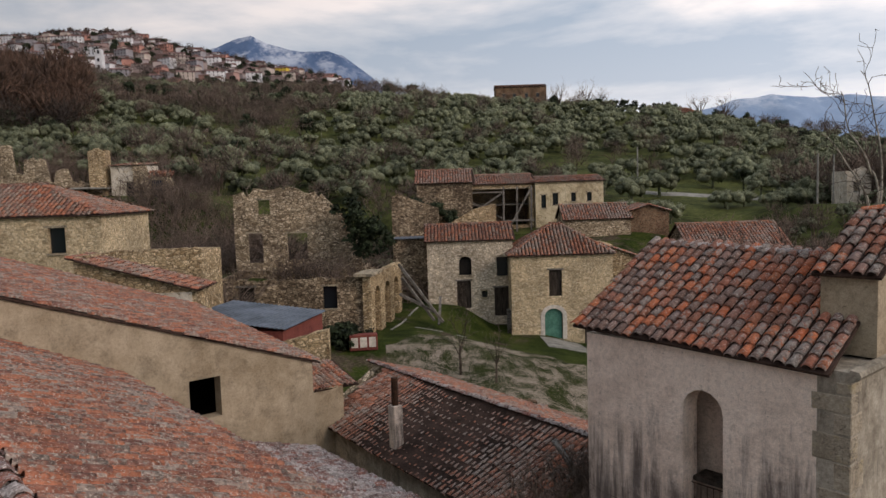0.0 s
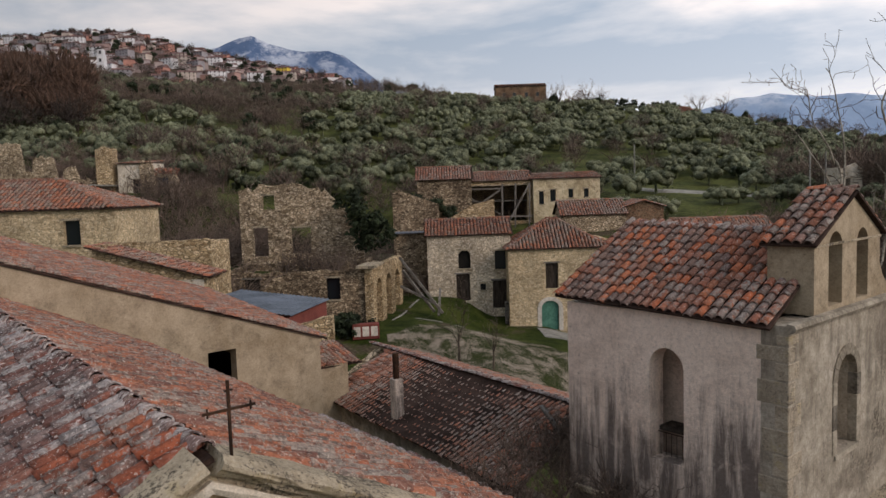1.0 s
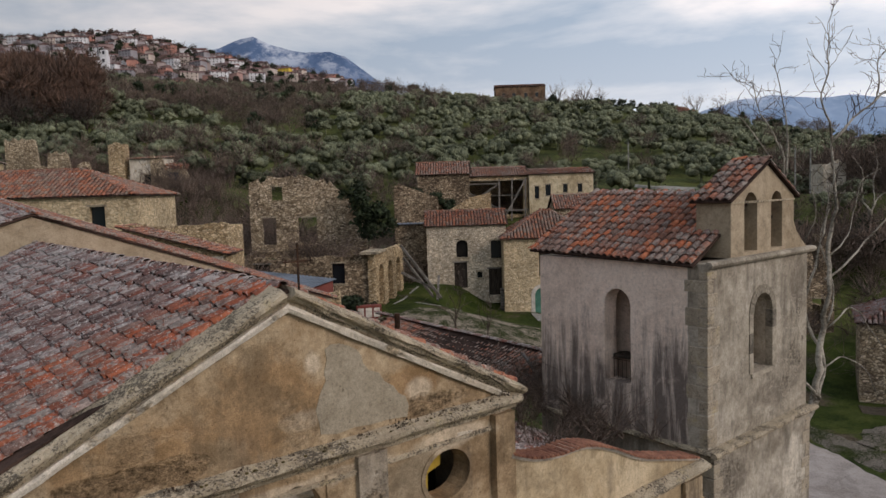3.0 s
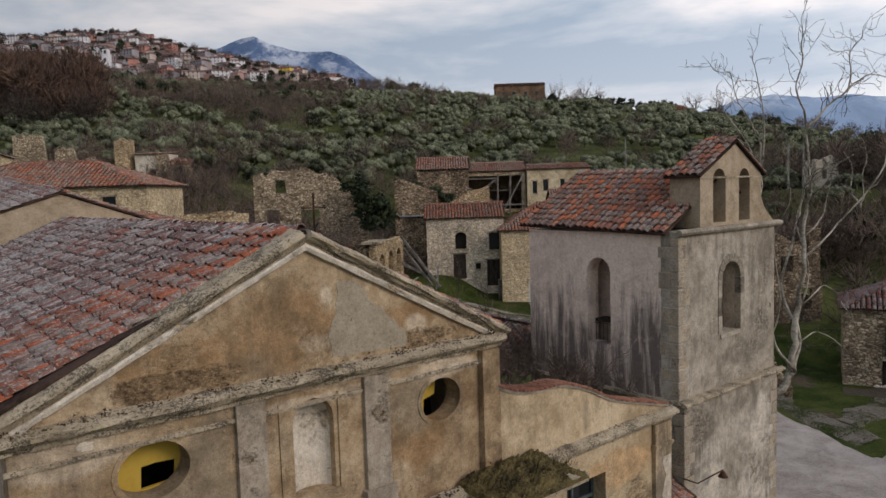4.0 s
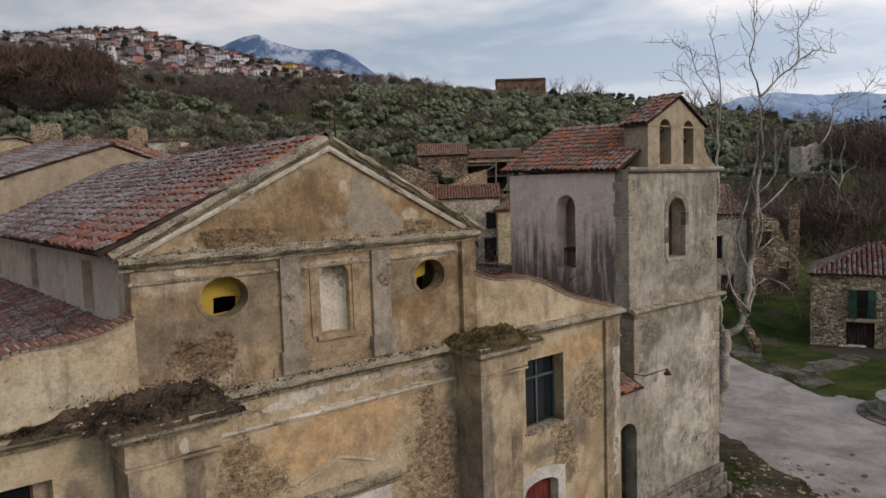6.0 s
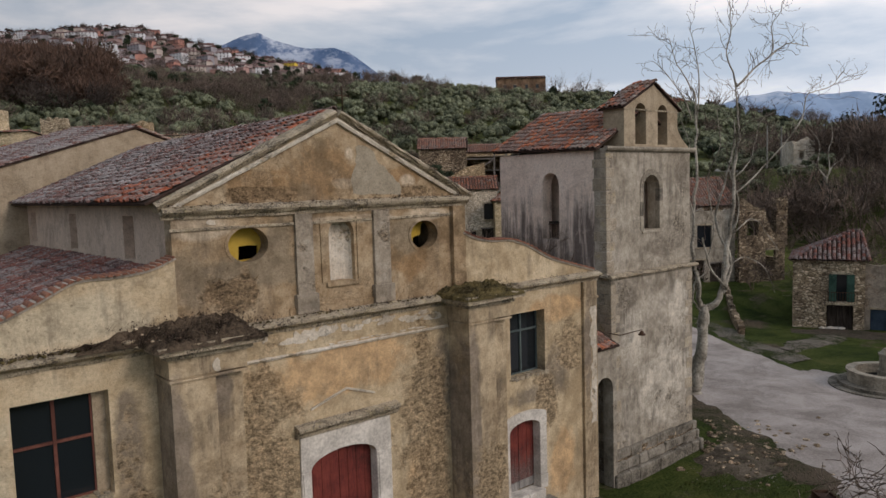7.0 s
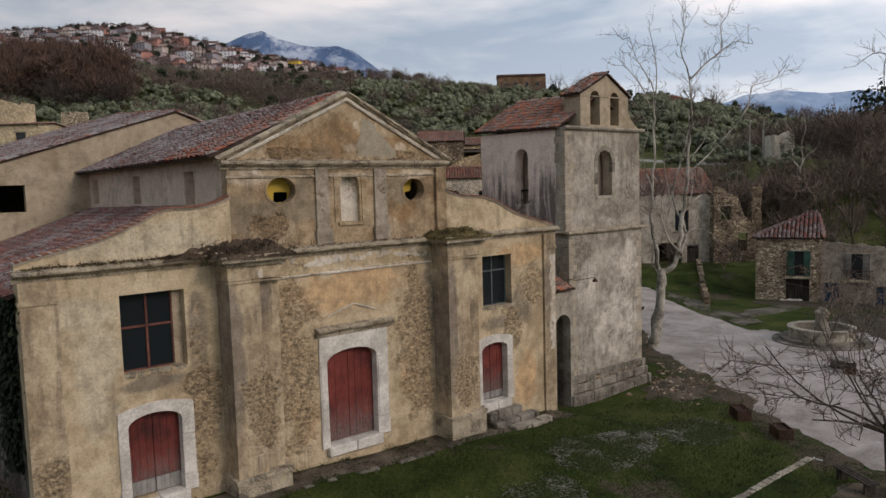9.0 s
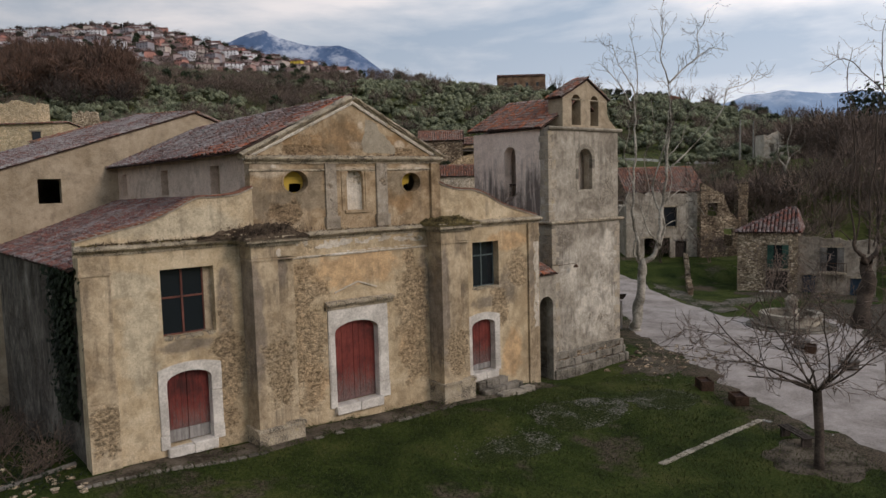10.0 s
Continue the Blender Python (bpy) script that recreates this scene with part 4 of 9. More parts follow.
def scroll(pts, name):
    """A curved screen wall beside the upper front, with a tile coping."""
    lo = 8.3
    out = [(pts[0][0], lo)] + [(pts[-1][0], lo)] + list(reversed(pts))
    slab(name, out, [], (0, FY + 0.02, 0), X, Z, Y, 0.4, OCHRE, church, "curved screen wall")
    bm, mo = bmesh.new(), bmesh.new()
    step = 0.2
    for (x0, z0), (x1, z1) in zip(pts, pts[1:]):
        n = max(1, int(math.hypot(x1 - x0, z1 - z0) / step))
        turn = Matrix.Rotation(math.atan2(z0 - z1, x1 - x0), 4, "Y")
        ln = math.hypot(x1 - x0, z1 - z0)
        boxes(mo, -ln / 2 - 0.01, ln / 2 + 0.01, -0.25, 0.25, -0.05, 0.028, Matrix.Translation(((x0 + x1) / 2, FY + 0.22, (z0 + z1) / 2 + 0.02)) @ turn)
        for i in range(n):
            t = (i + 0.5) / n
            m = Matrix.Translation((x0 + (x1 - x0) * t, FY + 0.22, z0 + (z1 - z0) * t + 0.035)) @ turn
            w = ln / n * 0.4
            rows = [[bm.verts.new(m @ Vector((w * math.cos(math.pi * k / 5), y, 0.055 * math.sin(math.pi * k / 5) - 0.005))) for k in range(6)] for y in (-0.29 - random.uniform(0, 0.02), 0.29)]
            for k in range(5):
                bm.faces.new([rows[0][k], rows[0][k + 1], rows[1][k + 1], rows[1][k]])
            bm.faces.new(rows[0])
    under(tagged(part("mortar_bed", mo, MORTAR, None, "pale mortar under the coping"), kind="stuff"), church)
    under(tagged(part("coping", bm, COPING, None, "red tile coping"), kind="stuff"), church)


def curve_pts(pts, n=5):
    """A smooth line through points."""
    out = []
    P = [pts[0]] + list(pts) + [pts[-1]]
    for a, b, c, d in zip(P, P[1:], P[2:], P[3:]):
        for i in range(n):
            t = i / n
            out.append(tuple(0.5 * (2 * b[k] + (c[k] - a[k]) * t + (2 * a[k] - 5 * b[k] + 4 * c[k] - d[k]) * t * t + (3 * b[k] - a[k] - 3 * c[k] + d[k]) * t ** 3) for k in (0, 1)))
    return out + [pts[-1]]


scroll(curve_pts([(5.2, 10.28), (5.8, 10.05), (6.5, 9.93), (7.3, 9.9), (8.2, 9.63), (9.3, 9.12), (10.5, 8.78), (11.75, 8.45)]), "screen_wall")
scroll(curve_pts([(-10.3, 8.58), (-9.1, 8.86), (-8, 9.1), (-7, 9.52), (-6.2, 9.9), (-5.4, 9.93), (-4.6, 10.02), (-4.0, 10.25)]), "screen_wall")


# doors and windows of the front
def door(name, x0, x1, z0, spring, top, surround, grey_to, label, drop=0.0):
    mid = (x0 + x1) / 2
    for a, b in ((x0 - 0.05, mid - 0.008), (mid + 0.008, x1 + 0.05)):
        leaf = box(name, a, b, FY + 0.32, FY + 0.38, z0, top + 0.05, DOOR_RED, church, label)
        w = (b - a) / 4
        for i in range(4):
            box("door_plank", a + i * w + 0.005, a + (i + 1) * w - 0.005, FY + 0.29 + random.uniform(0, 0.012), FY + 0.325, z0 + 0.02 + (grey_to - z0 if grey_to else 0), top + 0.04, DOOR_RED, leaf)
        if grey_to:
            box("kick_board", a + 0.01, b - 0.01, FY + 0.28, FY + 0.33, z0 + 0.02, grey_to, DOOR_GREY, leaf, "bare grey wooden kick board")
    # stone surround: plinth blocks, tall jambs and an arched head
    s, e, t = surround
    for side in (0, 1):
        xa, xb = (s, x0 + 0.012) if side == 0 else (x1 - 0.012, e)
        cuts = (z0 - 0.1, z0 + 0.42, z0 + 1.75, spring) if drop else (z0 - 0.1, z0 + 0.6, spring)
        for za, zb in zip(cuts, cuts[1:]):
            o = 0.02 if za < z0 else 0.0
            box("jamb_stone", xa - o, xb + (o if side else 0), FY - 0.07 - o, FY + 0.29, za + 0.003, zb - 0.003, WHITE_STONE, church, bev=0.015, wob=0.006)
        if not drop:
            box("jamb_moulding", xa + (0.04 if side == 0 else 0.05), xb - (0.05 if side == 0 else 0.04), FY - 0.1, FY - 0.06, z0 + 0.62, spring - 0.02, WHITE_STONE, church, bev=0.012)
    k = 5 if drop else 3
    c, h = (x0 + x1) / 2, top - spring
    for i in range(k):
        a0, a1 = math.pi * (1 - i / k), math.pi * (1 - (i + 1) / k)
        lo = [(c + (x1 - x0 - 0.024) / 2 * math.cos(a), spring + (h - 0.012) * math.sin(a)) for a in [a0 + (a1 - a0) * q / 6 for q in range(7)]]
        hi = [(s + (e - s) * (px - x0) / (x1 - x0), t - 4 * drop * ((px - c) / (x1 - x0)) ** 2) for px, _ in reversed(lo)]
        if i == 0:
            hi.append((s, spring))
        if i == k - 1:
            hi.insert(0, (e, spring))
        slab("arch_stone", lo + hi, [], (0, FY - 0.07, 0), X, Z, Y, 0.36, WHITE_STONE, church)
    for i in range(2):
        w = (x1 - x0 + 0.2) / 2
        box("threshold", x0 - 0.1 + i * w, x0 - 0.1 + (i + 1) * w - 0.02, FY - 0.25, FY + 0.35, z0 - 0.4, z0 - random.uniform(0, 0.05), WHITE_STONE, church, bev=0.03, wob=0.015)


door("door_leaf", -7.64, -5.99, 0.98, 3.3, 3.66, (-7.93, -5.6, 3.98), 1.45, "faded red wooden door", 0.2)
door("door_leaf", -0.66, 1.53, 0.98, 4.07, 4.5, (-0.96, 2.05, 5.05), 0, "faded red wooden door")
door("door_leaf", 7.02, 8.56, 0.9, 3.2, 3.5, (6.72, 8.9, 3.84), 1.2, "faded red wooden door", 0.2)
bm = bmesh.new()
worn(bm, [(0, 0), (0.1, 0), (0.13, 0.08), (0.22, 0.13), (0.3, 0.2), (0.3, 0.28), (0, 0.36)], Vector((-1.08, FY, 5.08)), Vector((2.32, FY, 5.08)), -Y)
under(part("door_hood", bm, CORNICE, None, "grey stone hood over the main door"), church)
bm = bmesh.new()
for a, b in (((-0.55, 5.75), (0.6, 6.12)), ((0.6, 6.12), (1.55, 5.8))):
    a, b = Vector((a[0], FY, a[1])), Vector((b[0], FY, b[1]))
    profile(bm, [(-0.02, 0), (0.05, 0), (0.05, 0.06), (-0.02, 0.06)], a, b, -Y)
under(part("moulding", bm, WHITEP, None, "remnant of a small gable moulding"), church)


def big_window(x0, x1, z0, z1, paint, cut, split, label):
    """A tall glazed opening; cut is the width of the stepped plaster jamb on its east side."""
    g1 = x1 - cut
    w = box("window", x0, g1, FY + 0.44, FY + 0.46, z0, z1, GLASS, church, label)
    mid = (x0 + g1) / 2 + 0.03
    for a, b, c, d in ((x0, x0 + 0.05, z0, z1), (g1 - 0.05, g1, z0, z1), (x0, g1, z0, z0 + 0.05), (x0, g1, z1 - 0.05, z1), (mid - 0.035, mid + 0.035, z0, z1), (x0, g1, z0 + split - 0.035, z0 + split + 0.035)):
        box("window_bar", a, b, FY + 0.39, FY + 0.435, c, d, paint, w, wob=0.003)
    if cut:
        box("reveal", g1 - 0.01, x1 + 0.02, FY + 0.34, FY + 0.6, z0, z1, BEIGE, church, "brown plaster jamb", wob=0.012)
    rg = random.Random(int(100 * x0))
    bm = bmesh.new()
    for k in range(26):
        x = rg.uniform(x0 - 0.05, x1 + 0.06)
        r = rg.uniform(0.03, 0.09)
        boxes(bm, x - r, x + r, FY - 0.03, FY + 0.4 * rg.random(), z0 - r * 1.5, z0 + 0.03 * rg.random(), None, 0.02)
    under(tagged(part("broken_sill", bm, CORNICE, None, "crumbled stone sill"), kind="stuff"), church)


big_window(*LW, RUST_FRAME, 0.27, 1.38, "dark broken glass window with red-brown bars")
big_window(*RW, TEAL_FRAME, 0.0, 1.55, "dark dusty window with a grey-green frame")

# body of the church: nave, aisles, transept
NAVE_X0, NAVE_X1, RX = -4.0, 5.2, 0.72
WIN3 = [rect(y - 1.0, y, 10.0, 11.22) for y in (8.12, 14.5, 21.3)]
slab("nave_wall", [(UY + 0.45, 6), (22, 6), (22, 11.75), (UY + 0.45, 11.75)], WIN3, (NAVE_X0 + 0.02, 0, 0), Y, Z, X, 0.5, PLAINP, church, "plain pinkish nave wall")
slab("nave_wall", [(UY + 0.45, 6), (22, 6), (22, 11.75), (UY + 0.45, 11.75)], [], (NAVE_X1 - 0.5, 0, 0), Y, Z, X, 0.48, BEIGE, church)
# BEIGE, darker than the wall's plaster, paints the shade of the recess
for y in (8.12, 14.5, 21.3):
    box("blind_panel", NAVE_X0 + 0.36, NAVE_X0 + 0.42, y - 1.02, y + 0.02, 9.98, 11.24, BEIGE, church, "blind window back with its recess shade put into the colour")


def slope(name, parent, mat, eave0, eave1, ridge0, spacing=0.25, course=0.36, r=0.108, pieces=None, sag=0.0, keep=None, bed=0.08, label="", n=5, length=0.44, piece_mat=None):
    """One roof slope: a bed and its barrel tiles. The corners run along the eave, then the ridge above its start."""
    e0, e1, r0 = Vector(eave0), Vector(eave1), Vector(ridge0)
    up, al = r0 - e0, e1 - e0
    nrm = al.cross(up).normalized()
    if nrm.z < 0:
        e0, e1 = e1, e0
        r0 = e0 + up
        al = e1 - e0
        nrm = al.cross(up).normalized()
    upn = (up - al.normalized() * up.dot(al.normalized()))
    if keep is None:
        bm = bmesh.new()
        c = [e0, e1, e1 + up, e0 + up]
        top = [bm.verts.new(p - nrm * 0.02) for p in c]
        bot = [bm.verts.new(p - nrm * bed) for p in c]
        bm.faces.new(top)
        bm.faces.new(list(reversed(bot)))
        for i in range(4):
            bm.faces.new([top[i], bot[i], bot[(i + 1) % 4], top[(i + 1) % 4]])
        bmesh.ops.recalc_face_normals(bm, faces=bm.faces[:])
        # BED's dark tone paints the shade in the tile gaps
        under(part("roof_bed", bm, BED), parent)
    skew = up.dot(al.normalized())
    tall = upn.length
    k = (lambda s, t: 0 <= s - skew * t / tall <= al.length) if abs(skew) > 0.05 and keep is None else keep
    fr = tile_frames(e0 - nrm * 0.01 - (al.normalized() * max(0, -skew)), al, upn, al.length + abs(skew), tall - 0.25, spacing, course, (lambda s, t: k(s - max(0, -skew), t)) if k else None, sag=sag)
    near = [m for m in fr if pieces and pieces(m.translation)][:300]
    ids = {id(m) for m in near}
    rest = [m for m in fr if id(m) not in ids]
    if near:
        tile_pieces(near, piece_mat or mat, parent, r, length)
    if rest:
        tile_join("roof_tiles", rest, mat, parent, r, length, n, label)


EAVE, TOPZ = 11.72, 14.0
slope("nave_roof", church, TILE_GREY, (-4.6, 4.08, EAVE - 0.12), (-4.6, 22.3, EAVE - 0.12), (RX, 4.08, TOPZ), pieces=lambda p: p.y < 8.6 - 0.55 * (p.x + 4.5), piece_mat=TILE_FRONT, label="lichen-grey and red barrel tiles")
slope("nave_roof", church, TILE_RED, (5.75, 4.3, EAVE - 0.2), (5.75, 22.3, EAVE - 0.2), (RX, 4.3, TOPZ), label="orange barrel tiles")
ridge_tiles("ridge_tiles", Vector((RX, 4.2, TOPZ - 0.02)), Vector((RX, 22.2, TOPZ - 0.02)), TILE_GREY, church)
# aisles
slope("aisle_roof", church, TILE_DARK, (-10.5, 4.5, 7.62), (-10.5, 22.2, 7.4), (-4.0, 4.5, 9.98), label="brown and grey barrel tiles over the aisle")
slope("aisle_roof", church, TILE_GREY, (11.9, 4.5, 7.75), (11.9, 21.9, 7.75), (5.2, 4.5, 9.9), label="brown and grey barrel tiles over the aisle")
# SIDEP paints this wall both stained and shaded
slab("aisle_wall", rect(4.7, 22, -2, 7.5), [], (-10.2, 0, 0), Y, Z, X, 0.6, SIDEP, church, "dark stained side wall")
slab("aisle_wall", rect(4.7, 22, -2, 7.65), [], (11.1, 0, 0), Y, Z, X, 0.6, GREYP, church)
# transept with a wide gable
TY = 22.0
slab("transept_wall", [(-10.6, -1), (12.15, -1), (12.15, 10.75), (0.7, 14.9), (-10.6, 11.3)], [rect(-8.1, -6.95, 9.72, 11.05), rect(7.72, 8.75, 9.58, 10.9)], (0, TY, 0), X, Z, Y, 0.5, BEIGE, church, "plain beige gable wall")
TB = 33.4
slab("transept_wall", [(TY + 0.5, -1), (TB, -1), (TB, 11.4), (TY + 0.5, 10.6)], [], (11.65, 0, 0), Y, Z, X, 0.48, BEIGE, church)
slab("transept_wall", [(TY + 0.5, -1), (TB, -1), (TB, 11.8), (TY + 0.5, 11.0)], [], (-10.58, 0, 0), Y, Z, X, 0.48, BEIGE, church)
slab("transept_wall", [(-10.58, -1), (12.13, -1), (12.13, 11.4), (0.7, 15.6), (-10.58, 11.8)], [], (0, TB, 0), X, Z, Y, 0.3, BEIGE, church)
# added sheet, no real ceiling: near-black for the shade behind the windows
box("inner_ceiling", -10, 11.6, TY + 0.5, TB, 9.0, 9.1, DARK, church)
slope("transept_roof", church, TILE_GREY, (-10.9, TY - 0.1, 11.25), (-10.9, TB + 0.2, 12.12), (0.7, TY - 0.1, 15.02), label="brown barrel tiles")
slope("transept_roof", church, TILE_RED, (12.45, TY - 0.1, 10.72), (12.45, TB + 0.2, 11.59), (0.7, TY - 0.1, 15.02), label="orange barrel tiles")
ridge_tiles("ridge_tiles", Vector((0.7, TY - 0.2, 15.0)), Vector((0.7, TB + 0.1, 15.88)), TILE_GREY, church)
# iron cross on the gable's tip
bm = bmesh.new()
boxes(bm, 0.885, 0.91, 4.05, 4.075, 13.85, 14.64)
boxes(bm, 0.65, 1.15, 4.052, 4.07, 14.36, 14.385)
for _x in (0.69, 1.1):
    boxes(bm, _x, _x + 0.012, 4.05, 4.07, 14.33, 14.42)
boxes(bm, 0.86, 0.94, 4.052, 4.07, 14.54, 14.555)
under(part("cross", bm, IRON, None, "thin rusty iron cross"), church)

# ---- bell tower ----
tower = thing("bell_tower", (16.5, 7.5, -1), "square grey stone bell tower with a tiled roof and bell gable", "tower")
TX0, TX1, TY0, TY1 = 13.5, 19.6, 4.72, 10.75
ARCH_F = arched(16.0, 17.2, 9.7, 11.45, 12.05)
ARCH_S = arched(7.2, 8.15, 9.38, 11.75, 12.25)
slab("tower_wall", rect(TX0, TX1, 8, 13.15), [ARCH_F], (0, TY0, 0), X, Z, Y, 0.6, GREYP, tower, "grey weathered upper front")
slab("tower_wall", rect(TY0 + 0.6, TY1, 8, 13.1), [ARCH_S], (TX0, 0, 0), Y, Z, X, 0.6, PINKP, tower, "streaked pale side wall")
slab("tower_wall", rect(TY0 + 0.6, TY1, 8, 13.1), [], (TX1 - 0.6, 0, 0), Y, Z, X, 0.6, GREYP, tower)
slab("tower_wall", [(TX0 + 0.6, 8), (TX1 - 0.6, 8), (TX1 - 0.6, 13.1), (16.6, 14.8), (TX0 + 0.6, 13.1)], [], (0, TY1 - 0.6, 0), X, Z, Y, 0.6, GREYP, tower)
box("tower_floor", TX0 + 0.55, TX1 - 0.55, TY0 + 0.55, TY1 - 0.55, 8.6, 8.8, WOOD, tower)
slab("tower_wall", rect(TX0 + 0.05, TX1 - 0.05, -1.4, 7.85), [], (0, TY0 - 0.15, 0), X, Z, Y, 0.7, GREYP, tower, "grey weathered lower front")
slab("tower_wall", rect(TY0 + 0.55, TY1 + 0.1, -1.4, 7.85), [], (TX0 + 0.05, 0, 0), Y, Z, X, 0.7, GREYP, tower)
slab("tower_wall", rect(TY0 + 0.55, TY1 + 0.1, -1.4, 7.85), [], (TX1 - 0.75, 0, 0), Y, Z, X, 0.7, GREYP, tower)
slab("tower_wall", rect(TX0 + 0.55, TX1 - 0.75, -1.4, 7.85), [], (0, TY1 - 0.5, 0), X, Z, Y, 0.6, GREYP, tower)
bm = bmesh.new()
boxes(bm, TX0 + 0.02, TX1 - 0.02, TY0 - 0.18, TY1 + 0.12, 7.84, 8.01)
_round = [(0, 0), (0.1, 0.0), (0.17, 0.03), (0.2, 0.08), (0.17, 0.13), (0.1, 0.16), (0, 0.16)]
worn(bm, _round, Vector((TX0 - 0.14, TY0 - 0.17, 7.85)), Vector((TX1 + 0.14, TY0 - 0.17, 7.85)), -Y, step=0.16, amp=0.02, loss=0.2, seed=3)
worn(bm, _round, Vector((TX0 + 0.03, TY0 - 0.17, 7.852)), Vector((TX0 + 0.03, TY1 + 0.1, 7.852)), -X, step=0.16, amp=0.02, loss=0.2, seed=4)
under(part("string_course", bm, CORNICE, None, "weathered string course"), tower)
bm = bmesh.new()
profile(bm, [(0, 0), (0.06, 0), (0.16, 0.05), (0.2, 0.12), (0.16, 0.2), (0, 0.22)], Vector((TX0 - 0.1, TY0, 13.0)), Vector((TX1 + 0.25, TY0, 13.0)), -Y)
under(part("cornice", bm, LIMESTONE, None, "pale rounded cornice"), tower)
# bell gable
BG0, BG1, BGY = 14.72, 18.6, TY0
gable = slab("bell_gable", [(BG0, 13.2), (19.55, 13.2), (19.2, 13.42), (18.8, 13.75), (BG1, 14.1), (BG1, 14.85), (16.8, 15.85), (BG0, 14.85)],
             [arched(15.48, 16.25, 13.32, 14.65, 15.03), arched(17.1, 17.82, 13.32, 14.65, 15.03)], (0, BGY, 0), X, Z, Y, 1.05, BEIGE, tower, "plastered bell gable with two arched openings")
bm = bmesh.new()
for a, b in ((15.5, 16.24), (17.12, 17.8)):
    boxes(bm, a, b, BGY + 0.75, BGY + 0.9, 13.3, 14.95)
under(part("gable_panel", bm, GREYP), tower)
slab("string_course", [(BG0 - 0.03, 14.72), (BG1 + 0.03, 14.72), (BG1 + 0.03, 14.78), (BG0 - 0.03, 14.78)], [], (0, BGY - 0.025, 0), X, Z, Y, 0.02, CORNICE, tower)
slope("gable_roof", tower, TILE, (BG0 - 0.22, BGY - 0.12, 14.82), (BG0 - 0.22, BGY + 1.15, 14.82), (16.8, BGY - 0.12, 15.98), pieces=lambda p: True)
slope("gable_roof", tower, TILE, (BG1 + 0.2, BGY - 0.12, 14.85), (BG1 + 0.2, BGY + 1.15, 14.85), (16.8, BGY - 0.12, 15.98), pieces=lambda p: True)
ridge_tiles("ridge_tiles", Vector((16.8, BGY - 0.12, 15.98)), Vector((16.8, BGY + 1.1, 15.98)), TILE, tower)
# main roof: ridge towards the back
slope("tower_roof", tower, TILE, (TX0 - 0.25, TY0 + 0.3, 13.12), (TX0 - 0.25, TY1 + 0.25, 13.3), (16.65, TY0 + 0.3, 14.95), pieces=lambda p: True, label="mixed grey and red barrel tiles")
slope("tower_roof", tower, TILE, (TX1 + 0.25, TY0 + 0.3, 13.12), (TX1 + 0.25, TY1 + 0.25, 13.12), (16.65, TY0 + 0.3, 14.95))
ridge_tiles("ridge_tiles", Vector((16.65, TY0 + 1.0, 14.93)), Vector((16.65, TY1 + 0.3, 15.1)), TILE_GREY, tower)
# stone plinth and corner stones
bm = bmesh.new()
boxes(bm, TX0 + 0.0, TX1 + 0.1, TY0 - 0.3, TY1, -1.5, 0.55)
under(part("plinth", bm, STONE_DARK, None, "rough grey stone plinth"), tower)
rng = random.Random(44)
for k, (z0, z1, out) in enumerate(((-1.45, -0.85, 0.34), (-0.85, -0.2, 0.26), (-0.2, 0.25, 0.12), (0.25, 0.66, 0.02))):
    x = TX0 - 0.05 - out * 0.5
    while x < TX1 + out * 0.5:
        w = min(rng.uniform(0.55, 1.7), TX1 + 0.05 + out - x)
        if w > 0.12:
            box("plinth_stone", x + 0.012, x + w - 0.012, TY0 - 0.3 - out, TY0 + 0.1, z0 + 0.006, z1 - 0.006, ASHLAR, tower, bev=0.05, wob=0.045)
        x += w
    y = TY0 + 0.1
    while y < TY1:
        w = rng.uniform(0.5, 1.1)
        box("plinth_stone", TX0 - 0.02 - out * 0.5, TX0 + 0.2, y + 0.012, min(y + w, TY1) - 0.012, z0 + 0.012, z1 - 0.012, ASHLAR, tower, bev=0.035, wob=0.03)
        y += w
rng = random.Random(4)
for z0, z1, x0, yy, mat_ in ((0.6, 7.8, TX0 + 0.05, TY0 - 0.15, QUOIN), (8.05, 12.95, TX0, TY0, QUOIN)):
    z = z0
    k = 0
    while z < z1 - 0.2:
        h = rng.uniform(0.34, 0.55)
        h = min(h, z1 - z)
        wx, wy = ((0.55, 0.3), (0.3, 0.6))[k % 2]
        wx, wy = wx * rng.uniform(0.85, 1.2), wy * rng.uniform(0.85, 1.2)
        box("corner_stone", x0 - 0.012, x0 + wx, yy - 0.012, yy + wy, z + 0.012, z + h - 0.012, mat_, tower, bev=0.02, wob=0.006)
        if z0 < 5 and rng.random() < 0.8:
            box("corner_stone", TX1 - 0.05 - wx, TX1 - 0.04, yy - 0.012, yy + wy, z + 0.012, z + h - 0.012, mat_, tower, bev=0.02, wob=0.006)
        z += h
        k += 1
# stone surround of the front window
for i, (a, b) in enumerate(((9.7, 10.3), (10.3, 10.9), (10.9, 11.45))):
    box("jamb_stone", 15.78, 16.012, TY0 - 0.03, TY0 + 0.2, a + 0.008, b - 0.008, LIMESTONE if i != 1 else ASHLAR, tower, bev=0.01)
    box("jamb_stone", 17.188, 17.44, TY0 - 0.03, TY0 + 0.2, a + 0.008, b - 0.008, LIMESTONE if i != 2 else ASHLAR, tower, bev=0.01)
